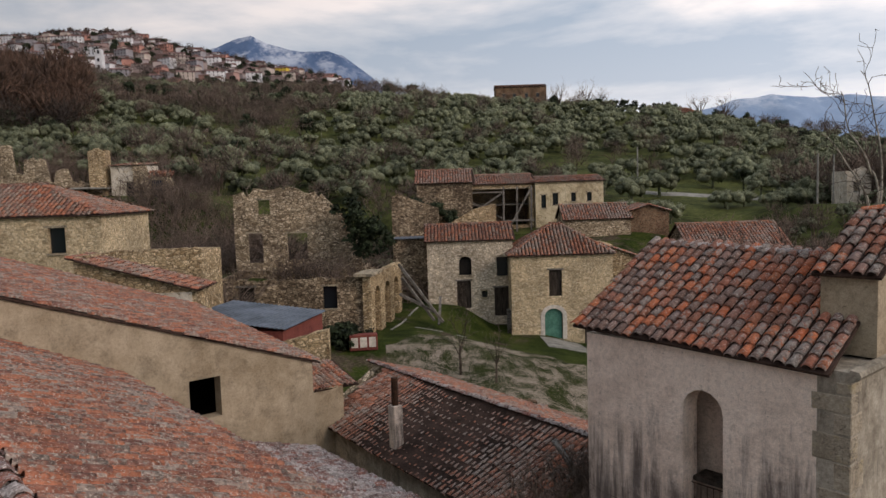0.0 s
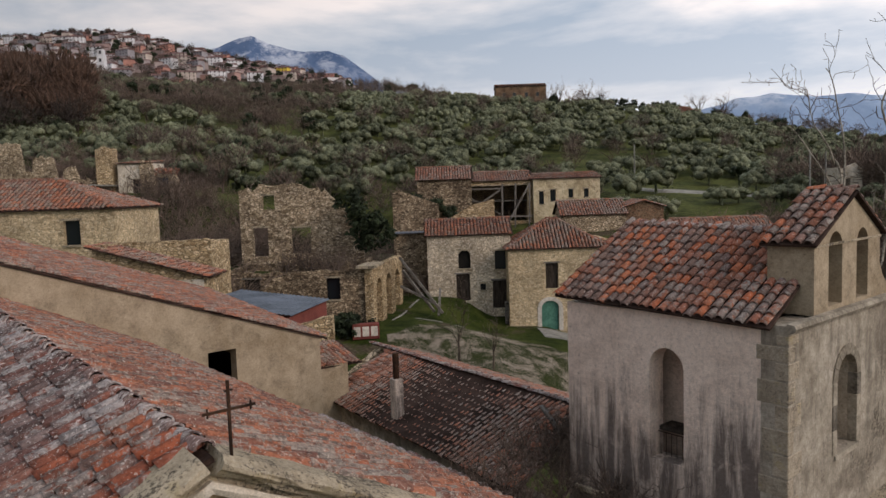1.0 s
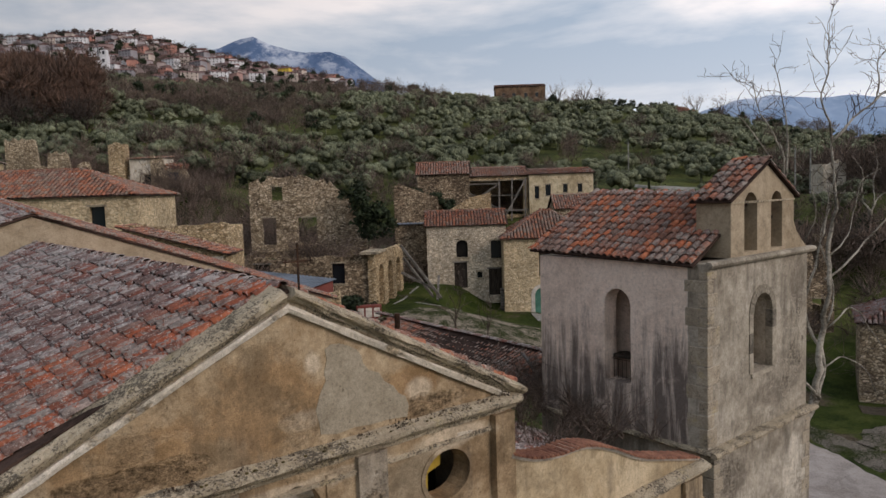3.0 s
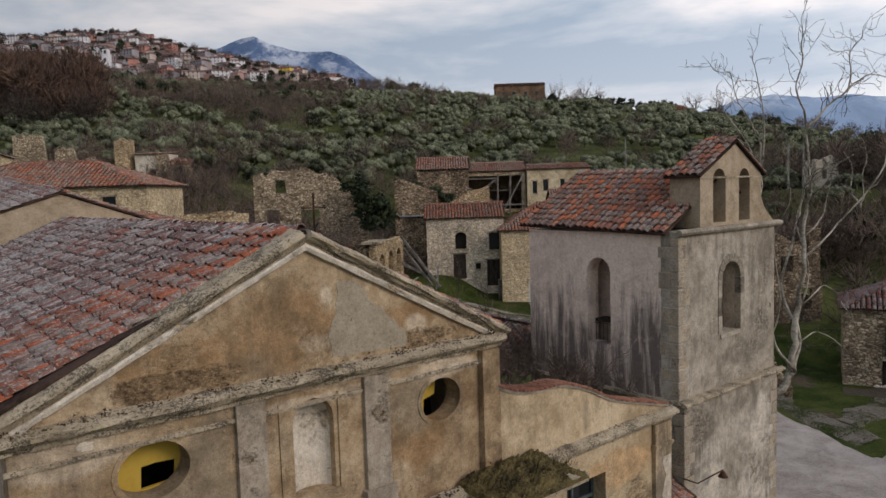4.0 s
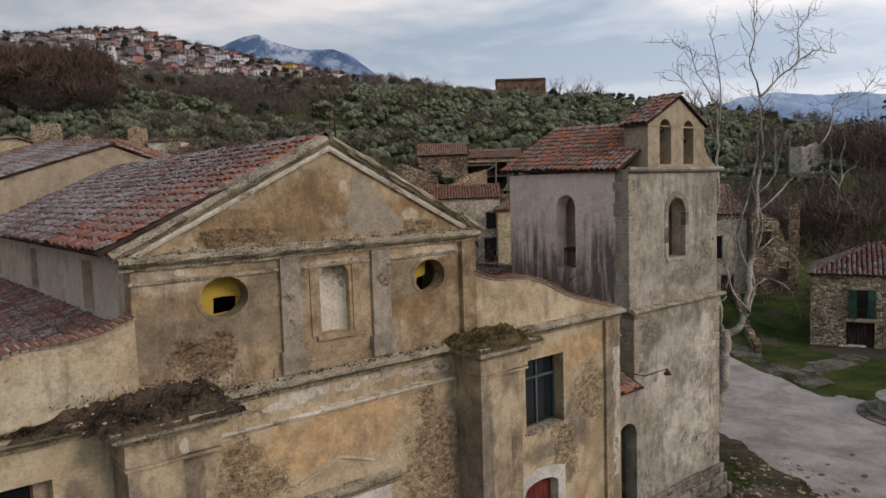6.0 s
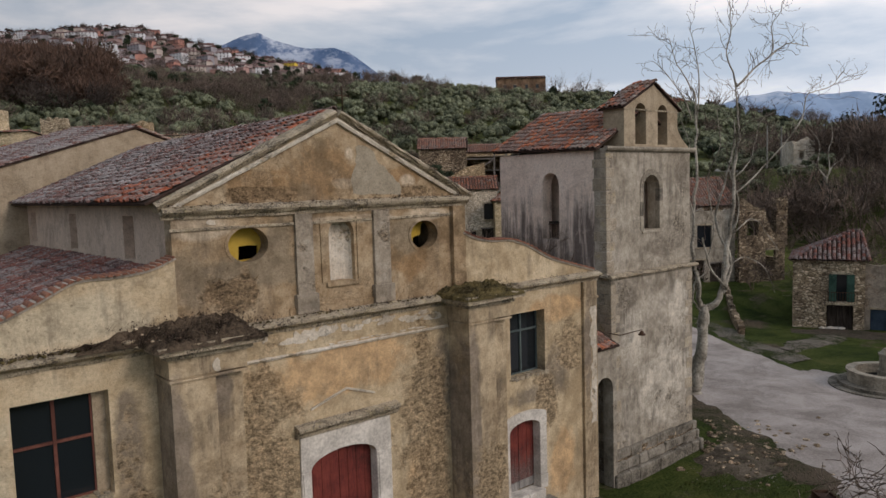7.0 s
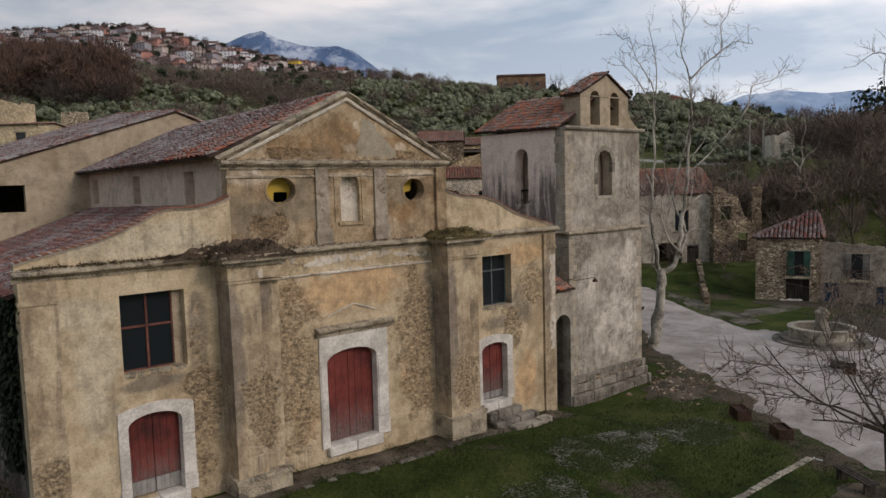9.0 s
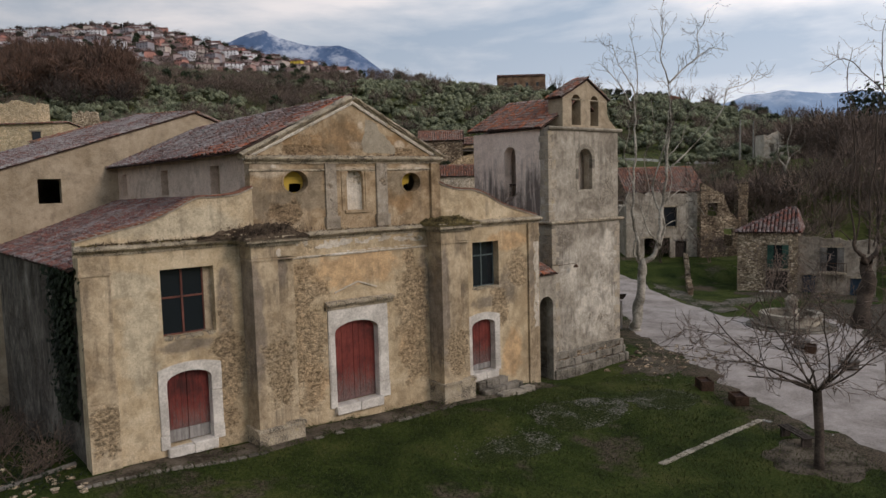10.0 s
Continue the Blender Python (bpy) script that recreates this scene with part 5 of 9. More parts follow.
for i in range(7):
    a0, a1 = math.pi * i / 7 + 0.015, math.pi * (i + 1) / 7 - 0.015
    q = [(16.6 + rx * math.cos(a), 11.45 + rz * math.sin(a)) for rx, rz, a in ((0.588, 0.588, a0), (0.84, 0.84, a0), (0.84, 0.84, a1), (0.588, 0.588, a1))]
    slab("arch_stone", q, [], (0, TY0 - 0.03, 0), X, Z, Y, 0.2, LIMESTONE, tower)
# panels added close behind the openings, so the belfry looks brighter inside
box("inner_wall", 15.3, 17.9, TY0 + 0.8, TY0 + 0.95, 8.8, 13.0, PLAINP, tower, "pale panel standing in close for the belfry's inner wall")
box("inner_wall", TX0 + 0.95, TX0 + 1.1, 6.8, 8.6, 8.8, 13.0, PLAINP, tower, "pale panel standing in close for the belfry's inner wall")
box("bell_beam", TX0 + 0.4, TX0 + 0.95, 7.22, 8.13, 10.02, 10.12, DARKWOOD, tower)
_rail = box("railing", TX0 + 0.34, TX0 + 0.355, 7.22, 8.13, 9.98, 10.0, IRON, tower, "thin iron railing in the belfry opening")
for k in range(6):
    box("baluster", TX0 + 0.343, TX0 + 0.353, 7.3 + 0.15 * k, 7.31 + 0.15 * k, 9.4, 9.98, IRON, _rail)
box("window_sill", 15.9, 17.3, TY0 - 0.05, TY0 + 0.3, 9.58, 9.7, LIMESTONE, tower, wob=0.02)

# link between church and tower, with an arched passage
link = thing("passage_wall", (12.5, 5.2, 0), "low plastered wall with an arched passage between church and tower", "wall")
slab("wall", rect(11.78, 13.52, -1.4, 5.3), [arched(12.2, 13.28, -1.3, 3.5, 4.0)], (0, 4.3, 0), X, Z, Y, 0.5, GREYP, link)
# this second slab is added, near-black in place of the passage's shade
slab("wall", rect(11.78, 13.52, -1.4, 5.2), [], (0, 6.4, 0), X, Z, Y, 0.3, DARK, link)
slope("roof", link, TILE, (11.8, 4.1, 5.25), (13.5, 4.1, 5.25), (11.8, 5.2, 5.75), pieces=lambda p: True)

# ---- low building behind the tower ----
lowb = thing("low_house", (16.5, 21, 3), "low house with a worn tiled roof behind the church", "house")
_e0, _e1, _r0, _r1 = Vector((13.55, 13.0, 6.95)), Vector((14.75, 26.6, 6.95)), Vector((17.9, 13.4, 8.5)), Vector((18.9, 28.5, 8.5))
slope("low_roof", lowb, TILE_BROWN, _e0, _e1, _e0 + (_r0 - _e0), label="brown worn barrel tiles", sag=0.12)
slope("low_roof", lowb, TILE_RED, _r0 + Vector((4.3, 0.4, -1.5)), _r1 + Vector((4.3, 0.4, -1.5)), _r0)
ridge_tiles("ridge_tiles", _r0, _r1, TILE_GREY, lowb)
slab("wall", [(0, 0), (14.4, 0), (14.4, 6.85), (0, 6.85)], [], Vector((13.8, 12.2, 0)), Vector((0.088, 0.996, 0)), Z, X, 0.4, GREYP, lowb)
slab("wall", [(0, 0), (7.5, 0), (7.5, 6.9), (3.9, 8.3), (0, 6.9)], [], Vector((15.2, 26.7, 0)), Vector((0.97, 0.24, 0)), Z, Vector((-0.24, 0.97, 0)), 0.4, STONE, lowb)
annex = thing("annex", (13.5, 26, 4), "small annex with an orange tiled roof beside the church", "house")
slope("roof", annex, TILE_RED, (12.2, 25.2, 8.75), (16.3, 25.4, 8.5), (12.2, 27.3, 9.45), label="orange barrel tiles")
slab("wall", rect(0, 3.3, 0, 8.62), [], (12.15, 25.35, 0), X, Z, Y, 0.3, BEIGE, annex)
chim = thing("chimney", (15.0, 21, 7.2), "small plastered chimney with a rusty metal pipe", "chimney")
box("shaft", 14.8, 15.2, 20.8, 21.2, 6.9, 8.75, PINKP, chim, bev=0.02)
bm = bmesh.new()
bmesh.ops.create_cone(bm, cap_ends=True, segments=12, radius1=0.13, radius2=0.13, depth=1.1, matrix=Matrix.Translation((15, 21, 9.25)))
under(part("pipe", bm, IRON, None, "rusty pipe"), chim)

_fs = thing("fallen_sheet", (16.3, 13.9, 8.0), "grey weathered sheet leaning on the low roof beside the tower", "sheet")
bm = bmesh.new()
for k in range(5):
    boxes(bm, -0.5 + 0.2 * k, -0.31 + 0.2 * k, -0.6, 0.6, -0.02 + 0.012 * (k % 2), 0.02, Matrix.Translation((16.3, 13.9, 8.35)) @ Euler((0.9, 0.25, 0.6)).to_matrix().to_4x4(), 0.012)
under(part("panel", bm, WOOD, None), _fs)

# ---- houses ----
def frame_at(p, turn):
    return Matrix.Translation(p) @ Matrix.Rotation(radians(turn), 4, "Z")


def house(name, u0, u1, d, z0, z1, depth, wall, roof_mat, label, roof="gable", rise=1.8, openings=(), top=None, turn=0.0, overhang=0.3, spacing=0.36, category="house", place=None, ridge_in=0.0, ridge_out=None):
    """A house whose front runs from u0 to u1 at distance d; openings are (x0, x1, z0, z1, kind) on the front, from u0."""
    p = Vector(place) if place else V(u0, d, 0)
    m = frame_at(p, VIEW_TURN + turn)
    ex, ey = m.to_3x3() @ X, m.to_3x3() @ Y
    w = u1 - u0
    h = thing(name, (p.x, p.y, z0), label, category)
    holes = [arched(a, b, c, e - (b - a) * 0.4, e) if k in ("arch", "green") else rect(a, b, c, e) for a, b, c, e, k in openings]
    out = top if top else [(0, z0), (w, z0), (w, z1), (0, z1 + rise)] if roof == "side" else rect(0, w, z0, z1)
    slab("wall", out, holes, p, ex, Z, ey, 0.5, wall, h)
    slab("wall", rect(0.5, depth, z0, z1 + (rise if roof == "side" else 0)), [], p, ey, Z, ex, 0.5, wall, h)
    slab("wall", rect(0.5, depth, z0, z1), [], p + (w - 0.5) * ex, ey, Z, ex, 0.5, wall, h)
    slab("wall", rect(0.5, w - 0.5, z0, z1), [], p + (depth - 0.5) * ey, ex, Z, ey, 0.5, wall, h)
    box("floor", 0.4, w - 0.4, 0.4, depth - 0.4, z1 - 3.0, z1 - 2.85, WOOD, h, m=m)
    for a, b, c, e, k in openings:
        if k in ("win", "arch"):
            # arched panes are near-black for the shade indoors
            pane = box("window", a + 0.02, b - 0.02, 0.32, 0.36, c, e, GLASS if k == "win" else DARK, h, m=m)
            box("window_sill", a - 0.12, b + 0.12, -0.1, 0.3, c - 0.14, c, CORNICE, pane, m=m)
        elif k == "door":
            box("door", a + 0.03, b - 0.03, 0.3, 0.36, c, e, DARKWOOD, h, m=m)
        elif k == "blue":
            box("door", a + 0.03, b - 0.03, 0.2, 0.26, c, e, BLUE_PAINT, h, "faded blue door", m=m)
        elif k == "green":
            box("door", a + 0.03, b - 0.03, 0.25, 0.31, c, e, GREEN_PAINT, h, "faded green arched door", m=m)
            for s0, s1 in ((a - 0.42, a), (b, b + 0.42)):
                box("jamb_stone", s0, s1, -0.06, 0.2, c, e - (b - a) * 0.4, WHITE_STONE, h, m=m)
            for i in range(8):
                g = [math.pi * (i + j) / 8 for j in (0, 1)]
                cx, sp, r = (a + b) / 2, e - (b - a) * 0.4, (b - a) / 2
                q = [(cx + rr * math.cos(t), sp + rr * 0.85 * math.sin(t)) for rr, t in ((r, g[0]), (r + 0.42, g[0]), (r + 0.42, g[1]), (r, g[1]))]
                slab("arch_stone", q, [], p - 0.06 * ey, ex, Z, ey, 0.25, WHITE_STONE, h)
        if k != "green":
            box("lintel", a - 0.18, b + 0.18, -0.03, 0.4, e, e + 0.16, WOOD if k == "door" else CORNICE, h, m=m)
    o = overhang

    def at(x, y, z):
        q = m @ Vector((x, y, 0))
        return Vector((q.x, q.y, z))
    if roof == "gable":
        zr = z1 + rise
        slope("roof", h, roof_mat, at(-o, -o, z1), at(w + o, -o, z1), at(-o, depth / 2, zr), spacing, 0.45, spacing * 0.38, n=3)
        slope("roof", h, roof_mat, at(-o, depth + o, z1), at(w + o, depth + o, z1), at(-o, depth / 2, zr), spacing, 0.45, spacing * 0.38, n=3)
        ridge_tiles("ridge_tiles", at(-o, depth / 2, zr), at(w + o, depth / 2, zr), roof_mat, h, 0.16, 0.45)
        for x in (0, w - 0.4):
            slab("gable_wall", [(0, z1), (depth, z1), (depth / 2, zr - 0.15)], [], p + x * ex, ey, Z, ex, 0.4, wall, h)
    elif roof == "cross":
        zr = z1 + rise
        slope("roof", h, roof_mat, at(-o, -o, z1), at(-o, depth + o, z1), at(w / 2, -o, zr), spacing, 0.45, spacing * 0.38, n=3)
        slope("roof", h, roof_mat, at(w + o, -o, z1), at(w + o, depth + o, z1), at(w / 2, -o, zr), spacing, 0.45, spacing * 0.38, n=3)
        slab("gable_wall", [(0, z1), (w, z1), (w / 2, zr - 0.15)], [], p, ex, Z, ey, 0.4, wall, h)
    elif roof == "shed":
        slope("roof", h, roof_mat, at(-o, -o, z1), at(w + o, -o, z1), at(-o, depth + o, z1 + rise), spacing, 0.45, spacing * 0.38, n=3)
    elif roof == "side":
        slope("roof", h, roof_mat, at(w + o, -o, z1), at(w + o, depth + o, z1), at(-o, -o, z1 + rise), spacing, 0.45, spacing * 0.38, n=3)
    elif roof == "hip":
        zr, k = z1 + rise, ridge_in or depth / 2
        cn = [at(-o, -o, z1), at(w + o, -o, z1), at(w + o, depth + o, z1), at(-o, depth + o, z1)]
        r0, r1 = at(k, depth / 2, zr), at(w - (k if ridge_out is None else ridge_out), depth / 2, zr)
        bm = bmesh.new()
        vs = [bm.verts.new(q - Vector((0, 0, 0.05))) for q in cn + [r0, r1]]
        for f in ((0, 1, 5, 4), (1, 2, 5), (2, 3, 4, 5), (3, 0, 4), (3, 2, 1, 0)):
            bm.faces.new([vs[i] for i in f])
        bmesh.ops.recalc_face_normals(bm, faces=bm.faces[:])
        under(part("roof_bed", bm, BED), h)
        for a, b, ra, rb in ((0, 1, r0, r1), (1, 2, r1, r1), (2, 3, r1, r0), (3, 0, r0, r0)):
            A, B = cn[a], cn[b]
            al = (B - A).normalized()
            mid = (ra + rb) / 2 - A
            upv = mid - al * mid.dot(al)
            tall, wide = upv.length, (B - A).length
            sa, sb = (ra - A).dot(al), (rb - A).dot(al)
            fr = tile_frames(A + Z * 0.02, al, upv, wide, tall - 0.2, spacing, 0.45, lambda s, t: sa * t / tall <= s <= wide - (wide - sb) * t / tall)
            if fr:
                tile_join("roof_tiles", fr, roof_mat, h, spacing * 0.38, 0.5, 3)
        for a, b in ((cn[0], r0), (cn[1], r1), (cn[2], r1), (cn[3], r0), (r0, r1)):
            ridge_tiles("ridge_tiles", a, b, roof_mat, h, 0.15, 0.45)
    return h


def ragged(x0, x1, zs, amp=0.4, z0=0.0, seed=1):
    """A wall's outline with a broken top through the given (x, z)."""
    rg = random.Random(seed)
    top, x = [], x0
    while x < x1:
        top.append((x, lerp_table(zs, x) + rg.uniform(-amp, amp)))
        x += rg.uniform(0.25, 0.6)
    top.append((x1, lerp_table(zs, x1)))
    return [(x0, z0), (x1, z0)] + list(reversed(top))


house("house", -1.7, 7.2, 74, 2.5, 11.4, 7, STONE_GREY, TILE_RED, "two-storey grey stone house with red tiled roof", "gable", 1.6,
      [(3.3, 4.6, 7.8, 9.75, "arch"), (3.0, 4.5, 4.3, 7.2, "door"), (7.2, 8.4, 7.6, 9.6, "win"), (6.9, 8.5, 3.4, 6.4, "door"), (5.6, 6.2, 5.4, 6.1, "win")])
house("house", 6.7, 16.9, 71, 0.2, 9.9, 8, STONE_YELLOW, TILE_RED, "warm stone house with green arched door and hipped roof", "hip", 2.9,
      [(3.8, 5.1, 5.75, 8.4, "door"), (3.3, 5.1, 1.4, 4.5, "green"), (7.3, 8.2, 0.7, 3.6, "door")], ridge_in=4.6)
house("house_wing", 16.9, 22.5, 72.5, 0.2, 8.4, 6.5, STONE_WARM, TILE_RED, "lower wing of the warm stone house", "side", 2.2)
RUIN_TOP = ((0, 17.0), (5.5, 17.3), (8.2, 16.6), (10, 15.4), (12.2, 11.3))
house("ruined_house", -20.1, -7.9, 69, 7, 9, 9, STONE, TILE_BROWN, "roofless ruined stone house with broken walls", "none",
      openings=[(1.2, 2.7, 10.2, 13.1, "hole"), (5.0, 7.0, 10.4, 13.0, "hole"), (2.3, 3.5, 14.9, 16.3, "hole")], top=ragged(0, 12.2, RUIN_TOP, 0.35, 7, 3))
house("terrace_house", -19.5, -6.3, 60, 2.5, 9.6, 8, STONE_DARK, TILE_BROWN, "overgrown lower stone building with a flat top", "none",
      openings=[(2.0, 3.4, 5.6, 9.0, "door"), (9.2, 10.4, 7.0, 8.9, "win")], top=ragged(0, 13.2, ((0, 9.5), (13.2, 9.6)), 0.15, 2.5, 5))
house("house", -42, -23.4, 49, 6, 15.75, 8, STONE_YELLOW, TILE_RED, "stone house with an orange hipped roof", "hip", 2.3, [(14.9, 16.1, 13.2, 14.95, "win"), (15.6, 16.9, 10.8, 11.6, "win")], ridge_in=6.0)
house("stone_outbuilding", -22.5, -15.3, 45, 5, 13.3, 4, STONE_WARM, TILE_RED, "stone outbuilding with a broken wall top", "none", top=ragged(0, 7.2, ((0, 13.0), (6.6, 13.6), (7.2, 13.5)), 0.1, 5, 7))
_lt = house("lean_to_house", -19.5, -13.2, 37.5, 5, 11.9, 2.6, STONE_WARM, TILE_RED, "small house with a sloping red tiled roof", "side", 1.9)
box("render_coat", 2.5, 6.15, -0.03, 0.02, 8, 11.75, WHITEP, _lt, "white plaster coat", m=frame_at(V(-19.5, 37.5, 0), VIEW_TURN))
house("roofless_house", -6.2, -0.4, 88, 6, 14.2, 6, STONE_DARK, TILE_BROWN, "roofless stone house with a sloping wall top", "none", top=[(0, 6), (5.8, 6), (5.8, 14.5), (0.8, 16.4), (0, 16)])
house("house", -3.2, 4.0, 93, 8, 17.6, 7, STONE_DARK, TILE_BROWN, "old house with a brown tiled roof", "gable", 1.8)
house("house_fragment", 1.1, 6.2, 82, 6, 12.2, 4, STONE_WARM, TILE_RED, "fragment of a warm stone gable", "none", top=[(0, 6), (5.1, 6), (5.1, 15.0), (2.5, 14.4), (0, 13.0)])
barn = house("timber_barn", 1.1, 13, 101, 8, 17.3, 7, STONE_WARM, TILE_BROWN, "open barn with shored grey timbers", "gable", 1.4, [(2.0, 11.2, 11.5, 16.6, "hole")])
house("house", 13.1, 22.6, 100, 9, 17.4, 8, CREAM, TILE_BROWN, "yellowish plastered house with a brown tiled roof", "gable", 0.8,
      [(0.8, 1.5, 13.8, 15.6, "win"), (2.4, 3.2, 14.2, 15.8, "win"), (5.0, 5.7, 14.6, 15.8, "win"), (7.2, 7.9, 14.6, 15.8, "win")])
house("house", 15.6, 24.0, 91, 7, 12.4, 6, STONE, TILE_BROWN, "low house with a broad brown roof", "gable", 1.9)
house("gabled_house", 24.0, 29.2, 92, 6, 13.2, 6, BRICKY, TILE_BROWN, "house with a brick gable wall", "cross", 0.9)
house("house", 27, 38, 76, 3, 8.4, 12, STONE_DARK, TILE_BROWN, "house with a broad brown tiled roof", "gable", 3.6)
# ruins up on the slope
house("ruined_house", -66, -46.8, 103, 14, 18.6, 8, STONE, TILE_BROWN, "crumbling stone ruin with broken wall piers", "none", top=ragged(0, 19.2, ((0, 25.2), (4.6, 25.0), (5.1, 21.0), (6.3, 20.8), (6.5, 23.1), (9.4, 22.7), (9.8, 19.9), (10.6, 19.7), (10.9, 21.3), (12.4, 21.4), (13.2, 19.5), (19.2, 19.0)), 0.3, 14, 9))
_p = thing("lean_to_roof", V(-57, 98, 17), "low stone-slab roof before the ruin", "roof")
for k in range(9):
    box("roof_slab", -66 + 2.1 * k, -63.95 + 2.1 * k, 95, 102.9, 18.05, 18.2, PAVING if k % 3 else TILE_BROWN, _p, m=Matrix.Translation(EYE0) @ Matrix.Rotation(radians(VIEW_TURN), 4, "Z") @ Matrix.Rotation(radians(0.2), 4, "X"), wob=0.06)
slab("wall", ragged(0, 19, ((0, 17.9), (19, 17.9)), 0.12, 12, 14), [], V(-66, 95.3, 0), RIGHT, Z, AHEAD, 0.5, STONE, _p)
house("stone_pier", -49.9, -47.6, 102, 16, 23.9, 2, STONE_WARM, TILE_BROWN, "tall free-standing stone pier of a ruin", "none", top=ragged(0, 2.3, ((0, 23.6), (1.2, 24.2), (2.3, 23.6)), 0.15, 16, 2), category="ruin")
house("ruined_house", -46.8, -42, 102, 14, 21.6, 5, WHITEP, TILE_BROWN, "small plastered ruin with a tile edge", "shed", 0.5, [(2.0, 3.2, 17, 19.2, "win")])
_rb = house("ruined_house", -43.6, -36.8, 101.8, 14, 17, 5, STONE, TILE_RED, "stone ruin with a faded blue door", "none", top=ragged(0, 6.8, ((0, 22.0), (1.9, 21.8), (2.2, 20.0), (5, 20.3), (6.8, 16.5)), 0.25, 14, 12), openings=[(2.5, 4.1, 16.2, 19.4, "blue")])
bm = bmesh.new()
for k in range(70):
    _c = V(random.uniform(-41.4, -37.8), random.uniform(101.6, 102.6), random.uniform(19.9, 20.7))
    boxes(bm, -0.25, 0.25, -0.12, 0.12, -0.05, 0.05, Matrix.Translation(_c) @ Euler((random.uniform(-1, 1), random.uniform(-1, 1), random.uniform(0, 6))).to_matrix().to_4x4())
under(tagged(part("fallen_tiles", bm, TILE_RED, None, "heap of fallen red tiles"), kind="stuff"), _rb)
house("house", -68, -54.2, 75, 10, 20.4, 8, STONE_YELLOW, TILE_BROWN, "pale stone house with a tiled cornice", "gable", 0.5, [(10.6, 12.1, 17.9, 19.3, "win")])
house("chimney_block", -64, -57.2, 77, 18, 23.6, 3, STONE_YELLOW, TILE_BROWN, "broad ruined stone block above the pale house", "none", top=ragged(0, 6.8, ((0, 23.2), (3.4, 24.0), (6.8, 23.0)), 0.2, 18, 88), category="ruin")
# right of the tower
house("house", 0, 5.4, 0, -2, 4.7, 7, STONE, TILE_DARK, "stone house with hipped brown roof and green shutters", "hip", 2.3,
      [(3.0, 4.4, 1.2, 3.5, "win"), (2.6, 4.6, -1.5, 0.9, "door")], ridge_in=4.6, ridge_out=0.25, place=(52.4, 14.8, 0), turn=-28)
_q = frame_at((52.4, 14.8, 0), VIEW_TURN - 28) @ Vector((5.42, 0.3, 0))
house("house", 0, 6.6, 0, -2, 3.4, 7, FARP, TILE_BROWN, "grey plastered house with balcony doors and small blue doors", "none", 1.0,
      [(2.3, 3.6, 1.0, 3.3, "win"), (0.4, 1.6, -1.5, 0.6, "blue"), (4.5, 5.7, -1.5, 0.4, "blue")], place=tuple(_q), turn=-28, top=ragged(0, 6.6, ((0, 4.5), (2, 4.1), (6.6, 4.0)), 0.14, -2, 51))
house("ruined_house", 23.5, 32.2, 62, -1.5, 7, 8, GREYP, TILE_BROWN, "pale plastered ruined house behind the plane trees", "none", top=ragged(0, 8.7, ((0, 8.6), (6, 8.5), (8.7, 8.3)), 0.2, -1.5, 21), openings=[(2.2, 5.4, -0.5, 3.0, "hole"), (6.0, 7.4, -0.5, 2.6, "door"), (4.6, 6.2, 4.4, 6.8, "win")])
house("ruined_house", 32.3, 37.2, 61, -1.5, 3, 7, STONE_DARK, TILE_BROWN, "dark overgrown stone ruin", "none", top=ragged(0, 4.9, ((0, 9.4), (2.6, 8.6), (3.4, 6.2), (4.9, 4.4)), 0.3, -1.5, 23), openings=[(2.8, 3.9, 1.8, 4.0, "hole"), (0.8, 2.0, 5.6, 7.2, "hole")])
house("stone_pier", 40.4, 41.7, 70, 0, 9.4, 1.4, STONE_DARK, TILE_BROWN, "tall narrow stone pier of a ruin", "none", top=ragged(0, 1.3, ((0, 9.3), (1.3, 9.6)), 0.1, 0, 6), category="ruin")
def balcony_window(h, m, x0, x1, z0, z1, paint, label):
    """Shutters and a small balcony with a rail, on a house's front."""
    for a, b in ((x0 - 0.45, x0 + 0.12), (x1 - 0.12, x1 + 0.45)):
        sh = box("shutter", a, b, -0.12, -0.06, z0, z1, paint, h, label, m=m)
        for i in range(6):
            box("slat", a + 0.05, b - 0.05, -0.14, -0.12, z0 + 0.1 + (z1 - z0 - 0.2) * i / 6, z0 + 0.04 + (z1 - z0 - 0.2) * (i + 0.7) / 6, paint, sh, m=m)
    slab_ = box("balcony_slab", x0 - 0.7, x1 + 0.7, -0.75, 0.1, z0 - 0.2, z0 - 0.06, CORNICE, h, m=m)
    for i in range(12):
        x = x0 - 0.66 + (x1 - x0 + 1.32) * i / 11
        box("baluster", x - 0.015, x + 0.015, -0.72, -0.69, z0 - 0.06, z0 + 0.85, IRON, slab_, m=m)
    box("rail", x0 - 0.68, x1 + 0.68, -0.73, -0.68, z0 + 0.84, z0 + 0.89, IRON, slab_, m=m)


_m = frame_at((52.4, 14.8, 0), VIEW_TURN - 28)
_h = [o for o in bpy.data.objects if o.parent is None and "green shutters" in str(o.get("label", ""))][0]
balcony_window(_h, _m, 3.2, 4.2, 1.2, 3.5, SHUTTER, "dark green wooden shutter")
_m = frame_at(_q, VIEW_TURN - 28)
_h = [o for o in bpy.data.objects if o.parent is None and "balcony doors" in str(o.get("label", ""))][0]
balcony_window(_h, _m, 2.4, 3.5, 1.0, 3.3, WOOD, "grey wooden shutter")
# shed with sheet-metal roof
shed = thing("shed", V(-12, 45, 6), "shed with a corrugated blue-grey metal roof and red walls", "shed")
bm = bmesh.new()
m = frame_at(V(-15.6, 41.5, 0), VIEW_TURN - 12)
n = 88
_rows = []
